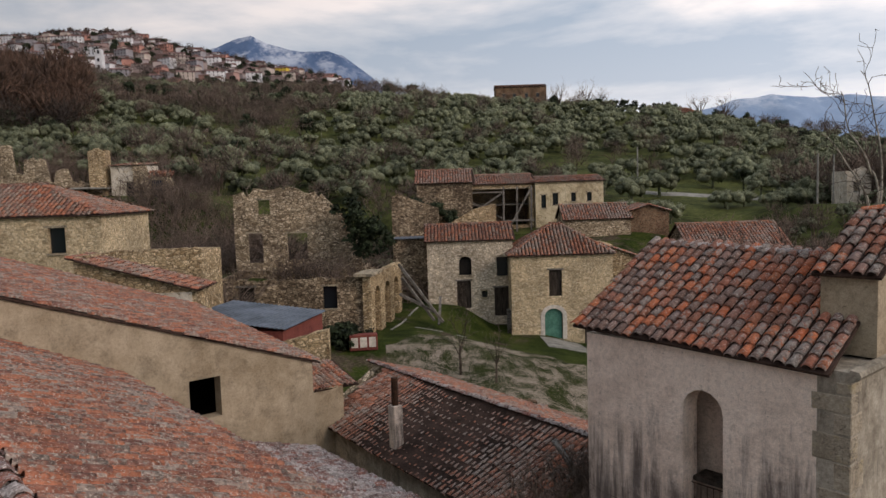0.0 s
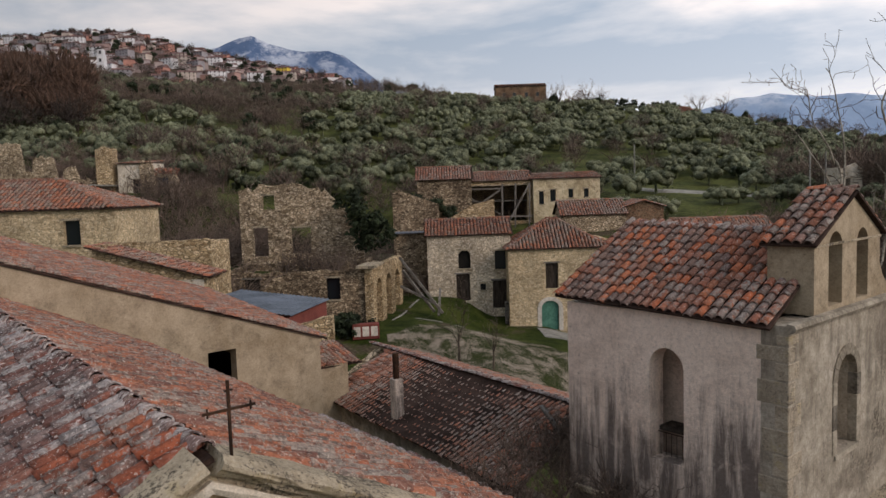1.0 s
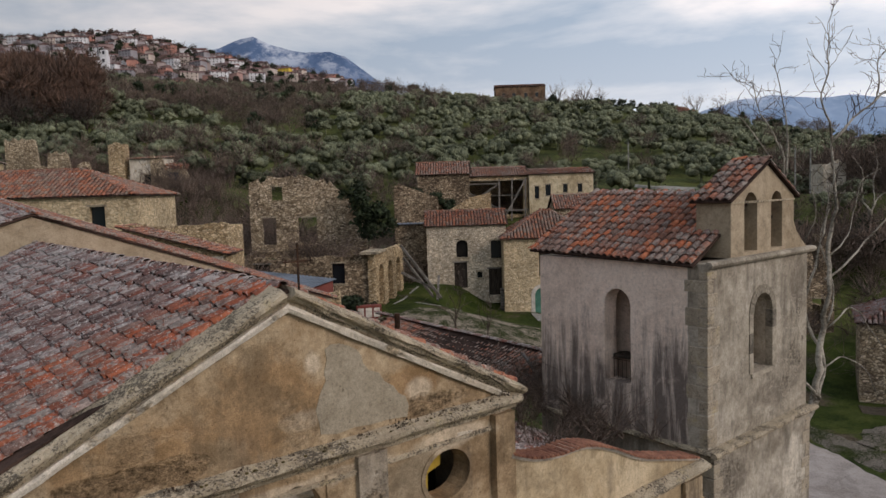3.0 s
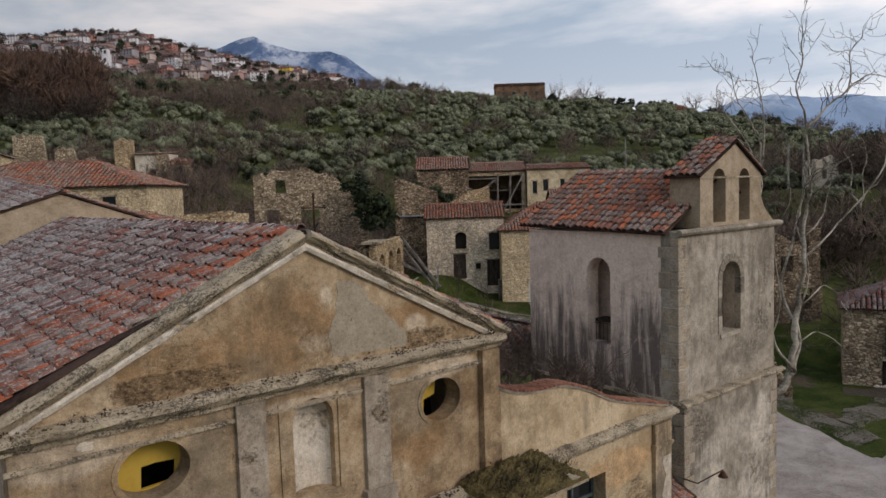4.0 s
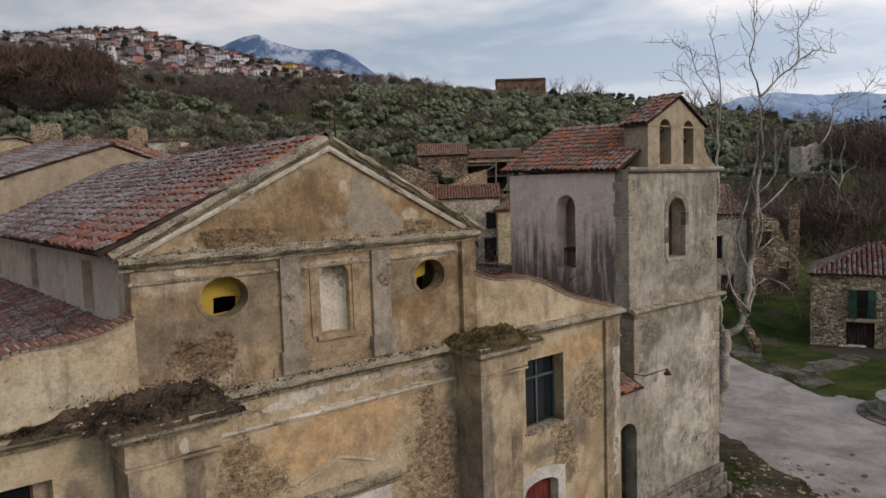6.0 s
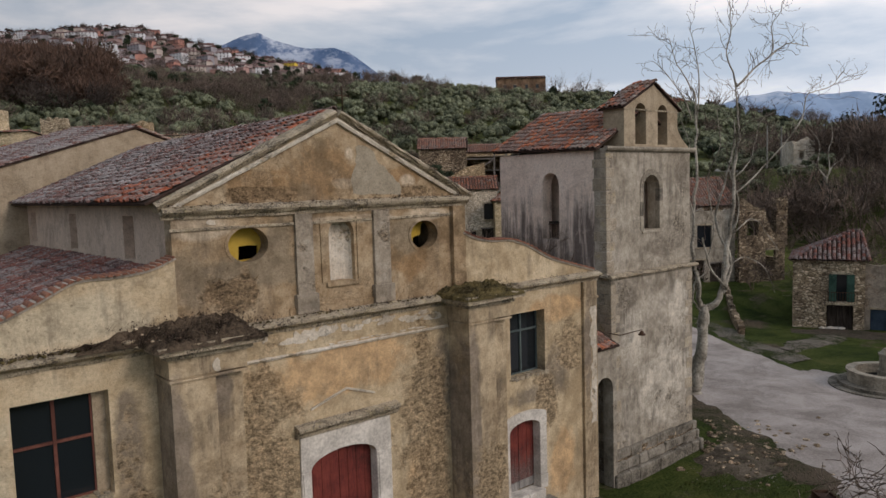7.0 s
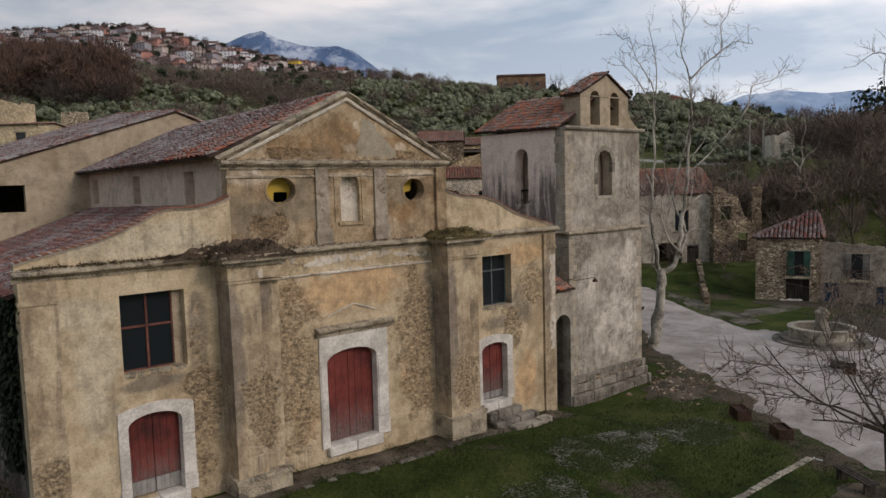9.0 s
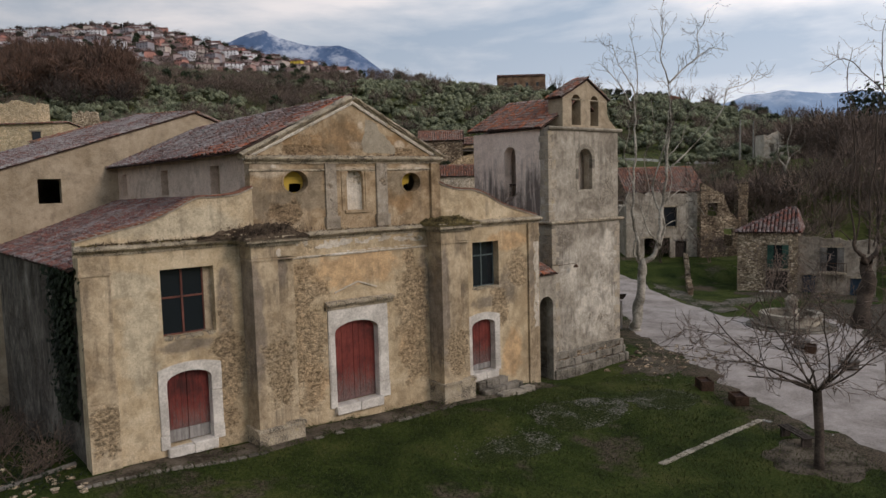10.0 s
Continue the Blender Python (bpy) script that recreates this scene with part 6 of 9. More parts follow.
for i in range(n + 1):
    x0 = 6.6 * i / n
    za = 9.73 - 0.10 * x0 + (0.05 if i % 4 in (1, 2) else 0.0)
    _rows.append([bm.verts.new(m @ Vector((x0, y, za + dz))) for y, dz in ((0, 0), (6.4, 0), (6.4, -0.03), (0, -0.03))])
for p, q in zip(_rows, _rows[1:]):
    for k in range(4):
        bm.faces.new([p[k], p[(k + 1) % 4], q[(k + 1) % 4], q[k]])
bmesh.ops.recalc_face_normals(bm, faces=bm.faces[:])
under(part("roof", bm, ZINC, None, "corrugated sheet metal roof"), shed)
box("wall", 0.2, 6.4, 0.15, 6.2, 5, 8.95, REDWALL, shed, m=m)
yw = thing("yard_wall", V(-8, 40, 5), "low warm stone wall end beside the shed", "wall")
slab("wall", ragged(0, 2.9, ((0, 8.3), (2.9, 9.0)), 0.08, 4, 31), [], V(-9.6, 40.2, 0), RIGHT, Z, AHEAD, 0.6, STONE_WARM, yw)
# waste bins in the yard
bins = thing("recycling_bins", V(-6.6, 56, land(*V(-6.6, 56, 0).xy)), "dark red bank of bins with three white panels", "bin")
m = frame_at(V(-7.6, 55.5, land(*V(-7.0, 56, 0).xy)), VIEW_TURN + 8)
box("body", 0, 2.2, 0, 0.8, 0, 1.25, REDWALL, bins, m=m, bev=0.03)
for i in range(3):
    box("panel", 0.12 + 0.7 * i, 0.66 + 0.7 * i, -0.02, 0.0, 0.25, 1.05, WHITE_STONE, bins, "white panel", m=m)


# arcade of the porch: open arches running back from the yard
def arcade():
    a, b = V(-6.2, 59.5, 0), V(-4.3, 71, 0)
    ex = (b - a).normalized()
    en = ex.cross(Z)
    h = thing("arcade", (a.x, a.y, 4), "ruined stone porch with a row of tall arches", "arcade")
    L = (b - a).length
    holes = [arched(x, x + 2.1, 4.0, 7.6, 8.6) for x in (1.2, 4.8, 8.4)]
    slab("wall", rect(0, L, 3, 9.7), holes, a, ex, Z, -en, 0.7, STONE_WARM, h)
    box("slab", -0.5, 3.2, -0.3, 1.3, 9.72, 9.95, CORNICE, h, m=Matrix.Translation(a) @ Matrix((ex, -en, Z)).transposed().to_4x4())


arcade()


# ---- fountain ----
def fountain():
    c = Vector((36.8, 2.2, land(36.8, 2.2)))
    f = thing("fountain", c, "round grey stone village fountain with stepped base and central post", "fountain")

    def ring(name, r0, r1, z0, z1, mat_, seg=32):
        bm = bmesh.new()
        pts = [(r0, z0), (r1, z0), (r1, z1), (r0, z1)]
        rows = [[bm.verts.new(c + Vector((r * math.cos(2 * math.pi * i / seg), r * math.sin(2 * math.pi * i / seg), z))) for r, z in pts] for i in range(seg)]
        for i in range(seg):
            p, q = rows[i], rows[(i + 1) % seg]
            for k in range(4):
                bm.faces.new([p[k], p[(k + 1) % 4], q[(k + 1) % 4], q[k]])
        bmesh.ops.recalc_face_normals(bm, faces=bm.faces[:])
        return under(part(name, bm, mat_), f)
    ring("step", 1.0, 3.1, -0.3, 0.18, ASHLAR)
    ring("step", 1.0, 2.6, 0.1, 0.38, ASHLAR)
    ring("basin", 1.75, 2.05, 0.3, 1.0, LIMESTONE)
    ring("rim", 1.68, 2.16, 0.98, 1.1, LIMESTONE)
    # basin floor reuses the near-black of the openings
    ring("basin_floor", 0.0, 1.8, 0.3, 0.5, DARK)
    bm = bmesh.new()
    m = Matrix.Translation(c)
    for r0, r1, z0, z1 in ((0.52, 0.5, 0.4, 1.1), (0.42, 0.4, 1.1, 2.0), (0.48, 0.48, 2.0, 2.12), (0.4, 0.2, 2.12, 2.4)):
        bmesh.ops.create_cone(bm, cap_ends=True, segments=14, radius1=r0, radius2=r1, depth=z1 - z0, matrix=m @ Matrix.Translation((0, 0, (z0 + z1) / 2)))
    under(part("post", bm, LIMESTONE), f)


fountain()


# ---- plants ----
def fast_mesh(name, verts, faces, mat, label, category, kind="stuff"):
    """faces: an array of equal-sided polygons."""
    me = bpy.data.meshes.new(name)
    nv, nf, k = len(verts), len(faces), faces.shape[1]
    me.vertices.add(nv)
    me.vertices.foreach_set("co", verts.astype(np.float32).ravel())
    me.loops.add(nf * k)
    me.loops.foreach_set("vertex_index", faces.astype(np.int32).ravel())
    me.polygons.add(nf)
    me.polygons.foreach_set("loop_start", np.arange(0, nf * k, k, dtype=np.int32))
    me.polygons.foreach_set("loop_total", np.full(nf, k, dtype=np.int32))
    me.update(calc_edges=True)
    me.validate()
    me.materials.append(mat)
    return tagged(new(name, me), label, category, kind=kind)


def crown(rng, r=2.4, h=2.0, clumps=14, per=16, size=0.55):
    """Leaf sprays of one crown: small bent quads gathered in uneven clumps."""
    quads = []
    for _ in range(clumps):
        a, e = rng.uniform(0, 2 * np.pi), rng.uniform(-0.5, 1.4)
        rad = rng.uniform(0.45, 1.0)
        c = np.array([r * rad * np.cos(a) * np.cos(e), r * rad * np.sin(a) * np.cos(e), h * (0.75 + 0.75 * rad * np.sin(e))])
        cr = r * rng.uniform(0.28, 0.48)
        for _ in range(per):
            d = rng.normal(size=3)
            d /= np.linalg.norm(d)
            p = c + d * cr * rng.uniform(0.55, 1.05) * np.array([1, 1, 0.8])
            n = d * np.array([0.8, 0.8, 1.0]) + np.array([0, 0, 0.35]) + rng.normal(size=3) * 0.28
            n /= np.linalg.norm(n)
            t = np.cross(n, rng.normal(size=3))
            t /= np.linalg.norm(t)
            b = np.cross(n, t)
            s = size * rng.uniform(0.6, 1.3)
            quads.append([p + s * (-t * 0.6), p + s * b * 0.5 + n * 0.08, p + s * t * 0.6, p - s * b * 0.5 - n * 0.06])
    return np.array(quads)


def limbs(rng, stems=9, height=3.5, spread=0.5, thick=0.05, kids=5, levels=2):
    """Three-sided twigs of one bare shrub or small tree."""
    segs = []

    def grow(p, d, ln, th, lev):
        for _ in range(3):
            q = p + d * ln / 3
            segs.append((p, q, th, th * 0.75))
            if lev < levels:
                for _ in range(kids if lev == 0 else 2):
                    if rng.random() < 0.6:
                        e = d + rng.normal(size=3) * 0.55
                        e[2] = abs(e[2]) * 0.8 + 0.15
                        grow(q, e / np.linalg.norm(e), ln * rng.uniform(0.4, 0.65), th * 0.55, lev + 1)
            d = d + rng.normal(size=3) * 0.16
            d /= np.linalg.norm(d)
            p, th = q, th * 0.75
    for _ in range(stems):
        d = np.array([rng.normal() * spread, rng.normal() * spread, 1.0])
        grow(np.array([rng.normal() * 0.25, rng.normal() * 0.25, -0.2]), d / np.linalg.norm(d), height * rng.uniform(0.6, 1.0), thick, 0)
    return segs


def tubes(segs, sides=3):
    P, Q = np.array([s[0] for s in segs]), np.array([s[1] for s in segs])
    ra, rb = np.array([s[2] for s in segs]), np.array([s[3] for s in segs])
    d = Q - P
    d /= np.linalg.norm(d, axis=1, keepdims=True) + 1e-9
    h = np.where(np.abs(d[:, 2:3]) < 0.9, np.array([[0, 0, 1.0]]), np.array([[1.0, 0, 0]]))
    e = np.cross(d, h)
    e /= np.linalg.norm(e, axis=1, keepdims=True)
    f = np.cross(d, e)
    vs = []
    for c, r in ((P, ra), (Q, rb)):
        for k in range(sides):
            a = 2 * np.pi * k / sides
            vs.append(c + r[:, None] * (np.cos(a) * e + np.sin(a) * f))
    V_ = np.stack(vs, 1)
    F = np.array([[k, (k + 1) % sides, sides + (k + 1) % sides, sides + k] for k in range(sides)])
    n = len(segs)
    return V_.reshape(-1, 3), (F[None] + (np.arange(n) * 2 * sides)[:, None, None]).reshape(-1, 4)


def scatter(name, shapes, places, mat, label, category):
    """One mesh of many plants: shapes are (verts, faces), places (x, y, z, scale, turn, which)."""
    vs, fs, k = [], [], 0
    for x, y, z, s, a, w in places:
        v, f = shapes[w % len(shapes)]
        c, n = math.cos(a), math.sin(a)
        R = np.array([[c, -n, 0], [n, c, 0], [0, 0, 1]])
        vs.append((v * s) @ R.T + np.array([x, y, z]))
        fs.append(f + k)
        k += len(v)
    return fast_mesh(name, np.concatenate(vs), np.concatenate(fs), mat, label, category)


def leaf_shape(rng, **kw):
    q = crown(rng, **kw)
    return q.reshape(-1, 3), np.arange(len(q) * 4).reshape(-1, 4)


ICO = bmesh.new()
bmesh.ops.create_icosphere(ICO, subdivisions=1, radius=1.0)
ICO_V = np.array([v.co[:] for v in ICO.verts])
ICO_F = np.array([[v.index for v in f.verts] for f in ICO.faces])
ICO.free()


def olive_shape(rng, r=2.8, h=2.5, clumps=26, sprays=300, size=0.42):
    """A rounded crown of a few uneven leaf clumps under a coat of fine upright sprays."""
    vs, fs, k, cs = [], [], 0, []
    for i in range(clumps):
        a, e, rad = rng.uniform(0, 2 * np.pi), rng.uniform(-0.35, 1.4), rng.uniform(0.35, 0.8)
        c = np.array([r * rad * np.cos(a) * np.cos(e), r * rad * np.sin(a) * np.cos(e), h * (0.72 + 0.62 * rad * np.sin(e))])
        cr = r * rng.uniform(0.17, 0.32)
        cs.append((c, cr))
        v = ICO_V * cr * rng.uniform(0.7, 1.12, size=(len(ICO_V), 1)) * np.array([1.0, 1.0, 0.9]) + c
        vs.append(v)
        fs.append(ICO_F + k)
        k += len(v)
    for _ in range(sprays):
        c, cr = cs[rng.randint(len(cs))]
        d = rng.normal(size=3)
        d /= np.linalg.norm(d)
        p = c + d * cr * rng.uniform(0.7, 1.05)
        d = d * 0.9 + np.array([0, 0, 0.35]) + rng.normal(size=3) * 0.55
        d /= np.linalg.norm(d)
        t = np.cross(d, rng.normal(size=3))
        t /= np.linalg.norm(t)
        s = size * rng.uniform(0.5, 1.25)
        vs.append(np.array([p - t * s * 0.28, p + d * s, p + t * s * 0.28]))
        fs.append(np.array([[k, k + 1, k + 2]]))
        k += 3
    stem, sf = tubes([(np.array([0, 0, -0.3]), np.array([0.1, 0.05, h * 0.7]), 0.22, 0.14), (np.array([0.1, 0.05, h * 0.6]), np.array([0.8, 0.3, h]), 0.12, 0.06), (np.array([0.1, 0.05, h * 0.6]), np.array([-0.7, -0.2, h]), 0.12, 0.06)], 4)
    vs.append(stem)
    fs.append(np.concatenate([sf[:, [0, 1, 2]], sf[:, [0, 2, 3]]]) + k)
    return np.concatenate(vs), np.concatenate(fs)


def haze_tree(rng, r=2.3, h=5.0, n=330, stems=4, wide=0.05):
    """A far leafless tree: limbs and a rounded cloud of fine upward twigs."""
    v, f = tubes(limbs(rng, stems=stems, height=h * 0.75, spread=0.35, kids=2, levels=1, thick=0.075))
    vs, fs, k = [v], [np.concatenate([f[:, [0, 1, 2]], f[:, [0, 2, 3]]])], len(v)
    lobes = [np.array([rng.normal() * r * 0.45, rng.normal() * r * 0.45, h * rng.uniform(0.4, 0.78)]) for _ in range(6)]
    for _ in range(n):
        d = rng.normal(size=3)
        d /= np.linalg.norm(d)
        p = lobes[rng.randint(6)] + d * np.array([r * 0.62, r * 0.62, h * 0.26]) * rng.uniform(0.2, 1.0)
        d = d * 0.8 + np.array([0, 0, 0.8]) + rng.normal(size=3) * 0.3
        d /= np.linalg.norm(d)
        t = np.cross(d, rng.normal(size=3))
        t /= np.linalg.norm(t)
        s, w = rng.uniform(0.5, 1.2), wide * rng.uniform(0.6, 1.3)
        vs.append(np.array([p - t * w, p + d * s, p + t * w]))
        fs.append(np.array([[k, k + 1, k + 2]]))
        k += 3
    return np.concatenate(vs), np.concatenate(fs)


rs = np.random.RandomState(7)
OLIVES = [olive_shape(rs) for _ in range(6)]
DARKS = [olive_shape(rs, r=2.1, h=3.6, clumps=14, sprays=380) for _ in range(4)]
HAZE = [haze_tree(rs) for _ in range(6)]
BARE = [tubes(limbs(rs, stems=3, height=4.0, kids=4, thick=0.07)) for _ in range(5)]
SHRUB = [tubes(limbs(rs, stems=6, height=2.6, spread=0.8, thick=0.05, kids=4, levels=1)) for _ in range(5)]



def hill_spots(n, dmin, dmax, tmin, tmax, seed, gap, smin, smax, test=None):
    rg, out, grid = random.Random(seed), [], {}
    for _ in range(n * 6):
        if len(out) >= n:
            break
        d = math.sqrt(rg.uniform(dmin ** 2, dmax ** 2))
        t = rg.uniform(tmin, tmax)
        p = V(t * d, d, 0)
        if test and not test(t, d, p, rg):
            continue
        key = (int(p.x // gap), int(p.y // gap))
        if any(grid.get((key[0] + i, key[1] + j)) and min((p - q).length for q in grid[(key[0] + i, key[1] + j)]) < gap for i in (-1, 0, 1) for j in (-1, 0, 1)):
            continue
        grid.setdefault(key, []).append(p)
        out.append((p.x, p.y, land(p.x, p.y) - 0.2, rg.uniform(smin, smax), rg.uniform(0, 6.28), rg.randrange(20)))
    return out


def grove(t, d, p, rg):
    v = noise.noise(Vector((p.x, p.y, 3)) * 0.018)
    if 100 < d < 144 and 0.19 < t < 0.5:
        return rg.random() < 0.06
    return v > (-0.3 if t > 0.07 else -0.2) and (t < 0.07 or (p.x * 0.31 + p.y * 0.17) % 1.0 < 0.86)


def thicket(t, d, p, rg):
    if 100 < d < 144 and 0.19 < t < 0.5:
        return rg.random() < 0.08
    return (noise.noise(Vector((p.x, p.y, 3)) * 0.018) < -0.16 and (t < 0.07 or rg.random() < 0.12)) or rg.random() < (0.09 if t < 0.07 else 0.02)


scatter("olive_grove", OLIVES, hill_spots(1300, 112, 322, -0.72, 0.72, 1, 5.2, 0.8, 1.5, grove), OLIVE, "grey-green olive trees on the hillside", "olive trees")
scatter("evergreen_trees", DARKS, hill_spots(110, 125, 345, -0.75, 0.75, 2, 7, 0.8, 1.5, thicket), DARKLEAF, "dark evergreen trees among the olives", "trees")
scatter("bare_trees", HAZE, hill_spots(400, 108, 325, -0.72, 0.72, 3, 3.9, 0.9, 1.6, thicket), TWIG, "leafless grey-brown trees on the hillside", "trees")


scatter("dark_wood", HAZE, hill_spots(90, 150, 330, -0.8, -0.5, 8, 5.0, 1.2, 2.2), TWIG_SHADE, "dark bare wood on the slope below the town", "trees")


# ---- distance ----
def mountain(name, prof, d, mat, label, dz=0.0):
    """A far range: prof gives its skyline as (tangent of the bearing, rise)."""
    vs, fs = [], []
    n, rows = 160, 14
    t0, t1 = prof[0][0], prof[-1][0]
    for k in range(rows + 1):
        for i in range(n + 1):
            t = t0 + (t1 - t0) * i / n
            z = 16.7 + d * lerp_table(prof, t)
            f = k / rows
            dd = d - 900 * f
            p = V(t * d, dd, 0)
            zz = z * (1 - f) ** 1.15 + (1 - f) * 0 + 60 * noise.fractal(Vector((t * 14, f * 3, d * 0.01)), 0.9, 2.1, 5) * (0.25 + f) * (1 if f < 1 else 0) * smooth(0, 0.1, min(t - t0, t1 - t))
            vs.append((p.x, p.y, zz))
    m = n + 1
    for k in range(rows):
        for i in range(n):
            fs.append((k * m + i, (k + 1) * m + i, (k + 1) * m + i + 1, k * m + i + 1))
    ob = raw(name, vs, fs, mat)
    for p in ob.data.polygons:
        p.use_smooth = True
    return tagged(ob, label, "mountain", kind="structure")


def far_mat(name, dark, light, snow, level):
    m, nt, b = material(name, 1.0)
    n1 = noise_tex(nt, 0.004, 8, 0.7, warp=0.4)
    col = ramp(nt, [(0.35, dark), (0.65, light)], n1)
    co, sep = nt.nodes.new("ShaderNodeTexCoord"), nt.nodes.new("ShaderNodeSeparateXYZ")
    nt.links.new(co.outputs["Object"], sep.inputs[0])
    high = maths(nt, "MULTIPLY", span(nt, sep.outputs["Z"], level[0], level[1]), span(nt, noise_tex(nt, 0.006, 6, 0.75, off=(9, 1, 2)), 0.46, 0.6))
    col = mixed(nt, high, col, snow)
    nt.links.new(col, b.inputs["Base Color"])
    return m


# the haze of distance is put into these blue base colours
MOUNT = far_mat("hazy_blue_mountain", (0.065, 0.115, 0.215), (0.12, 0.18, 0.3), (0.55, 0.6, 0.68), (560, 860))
MOUNT_PALE = far_mat("haze_blue_range", (0.2, 0.3, 0.45), (0.28, 0.38, 0.53), (0.55, 0.62, 0.72), (400, 520))
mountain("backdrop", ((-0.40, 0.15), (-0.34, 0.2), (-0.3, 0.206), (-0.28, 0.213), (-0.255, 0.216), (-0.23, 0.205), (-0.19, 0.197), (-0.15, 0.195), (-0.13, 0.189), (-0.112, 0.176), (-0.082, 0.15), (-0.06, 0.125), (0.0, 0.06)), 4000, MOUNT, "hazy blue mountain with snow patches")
mountain("backdrop", ((0.28, 0.05), (0.36, 0.098), (0.41, 0.112), (0.46, 0.117), (0.52, 0.112), (0.57, 0.115), (0.62, 0.109), (0.8, 0.11), (1.0, 0.07)), 4300, MOUNT_PALE, "distant mountain range in pale haze blue")


def town():
    """Houses of the hill town, each a thing, stepping up the slope."""
    rg = random.Random(11)
    walls = [plain("town_wall_" + k, tuple(0.75 * v for v in c), c, 0.6, 0.9, 0.1) for k, c in
             (("white", (0.8, 0.8, 0.82)), ("cream", (0.62, 0.53, 0.47)), ("pink", (0.6, 0.3, 0.24)), ("yellow", (0.78, 0.56, 0.1)), ("grey", (0.36, 0.34, 0.36)))]
    roof_m = plain("town_roof", (0.12, 0.07, 0.066), (0.3, 0.185, 0.17), 0.8, 0.9, 0.2)
    win_m = plain("town_window", (0.03, 0.03, 0.035), (0.06, 0.06, 0.07), 1)
    protos = []
    for wmat in walls:
        for w, dp, hh in ((11, 8, 5.6), (16, 9, 8.6)):
            h = thing("town_house", (0, 0, 0), "distant plastered town house with a red-brown tiled roof", "house", "houses of the hill town")
            under(box("wall", -w / 2, w / 2, -dp / 2, dp / 2, -8, hh, wmat), h)
            bm = bmesh.new()
            a = [Vector((-w / 2 - 0.5, -dp / 2 - 0.5, hh)), Vector((w / 2 + 0.5, -dp / 2 - 0.5, hh)), Vector((w / 2 + 0.5, dp / 2 + 0.5, hh)), Vector((-w / 2 - 0.5, dp / 2 + 0.5, hh)), Vector((-w / 2 - 0.5, 0, hh + 2.1)), Vector((w / 2 + 0.5, 0, hh + 2.1))]
            vs = [bm.verts.new(q) for q in a]
            for f in ((0, 1, 5, 4), (2, 3, 4, 5), (1, 2, 5), (3, 0, 4), (3, 2, 1, 0)):
                bm.faces.new([vs[i] for i in f])
            under(part("roof", bm, roof_m), h)
            for fl in range(2 if hh < 7 else 3):
                for i in range(3 if w < 12 else 4):
                    x = -w / 2 + w * (i + 0.5) / (3 if w < 12 else 4)
                    under(box("window", x - 0.45, x + 0.45, -dp / 2 - 0.08, -dp / 2 + 0.05, 1.2 + 2.9 * fl, 2.8 + 2.9 * fl, win_m), h)
            protos.append(h)
    made = 0
    spots = []
    for _ in range(4000):
        if made >= 230:
            break
        t = rg.uniform(-0.66, -0.13)
        lo = 590 + 200 * smooth(-0.45, -0.14, t)
        d = rg.uniform(lo, 995) if rg.random() < 0.8 else rg.uniform(930, 1000)
        p = V(t * d, d, 0)
        if any((p - q).length < 15 for q in spots):
            continue
        spots.append(p)
        proto = protos[rg.choice((0, 0, 1, 1, 1, 2, 2, 3, 4, 5, 0, 8, 9, 9, 3, 2))]
        m = frame_at((p.x, p.y, land(p.x, p.y) - 1), VIEW_TURN + rg.choice((-90, 0, 0)) + rg.uniform(-30, 30))
        if made < len(protos):
            protos[made].matrix_basis = m
        else:
            copy_thing(proto, m)
        made += 1
    # the rest of the town, too many to count
    vs, fs, rv, rf = [], [], [], []
    for _ in range(9000):
        if len(vs) >= 8 * 300:
            break
        t = rg.uniform(-0.66, -0.12)
        d = rg.uniform(600 + 200 * smooth(-0.45, -0.14, t), 1000)
        p = V(t * d, d, 0)
        if any((p - q).length < 9.5 for q in spots):
            continue
        spots.append(p)
        m = frame_at((p.x, p.y, land(p.x, p.y) - 1), VIEW_TURN + rg.choice((-90, 0, 0)) + rg.uniform(-30, 30))
        w, dp, hh = rg.uniform(7, 14), 8, rg.uniform(3, 7)
        k = len(vs)
        vs += [tuple(m @ Vector((x * w / 2, y * dp / 2, z))) for z in (-6, hh) for x, y in ((-1, -1), (1, -1), (1, 1), (-1, 1))]
        fs += [(k, k + 1, k + 5, k + 4), (k + 1, k + 2, k + 6, k + 5), (k + 2, k + 3, k + 7, k + 6), (k + 3, k, k + 4, k + 7)]
        k = len(rv)
        rv += [tuple(m @ Vector(q)) for q in ((-w / 2 - 0.5, -dp / 2 - 0.5, hh), (w / 2 + 0.5, -dp / 2 - 0.5, hh), (w / 2 + 0.5, dp / 2 + 0.5, hh), (-w / 2 - 0.5, dp / 2 + 0.5, hh), (-w / 2 - 0.5, 0, hh + 1.4), (w / 2 + 0.5, 0, hh + 1.4))]
        rf += [(k, k + 1, k + 5, k + 4), (k + 2, k + 3, k + 4, k + 5), (k + 1, k + 2, k + 5), (k + 3, k, k + 4)]
    many, nt, b = material("mixed_town_walls", 0.9)
    geo = nt.nodes.new("ShaderNodeNewGeometry")
    nt.links.new(ramp(nt, [(0.05, (0.82, 0.81, 0.82)), (0.2, (0.2, 0.15, 0.145)), (0.4, (0.5, 0.42, 0.4)), (0.55, (0.17, 0.125, 0.12)), (0.72, (0.48, 0.26, 0.21)), (0.95, (0.4, 0.36, 0.37))], geo.outputs["Random Per Island"]), b.inputs["Base Color"])
    rest = thing("town_quarter", vs[0], "crowded distant houses with plastered walls and tiled roofs", "houses", kind="stuff")
    under(raw("walls", vs, fs, many, None, "", "stuff"), rest)
    under(raw("roofs", rv, rf, roof_m, None, "", "stuff"), rest)
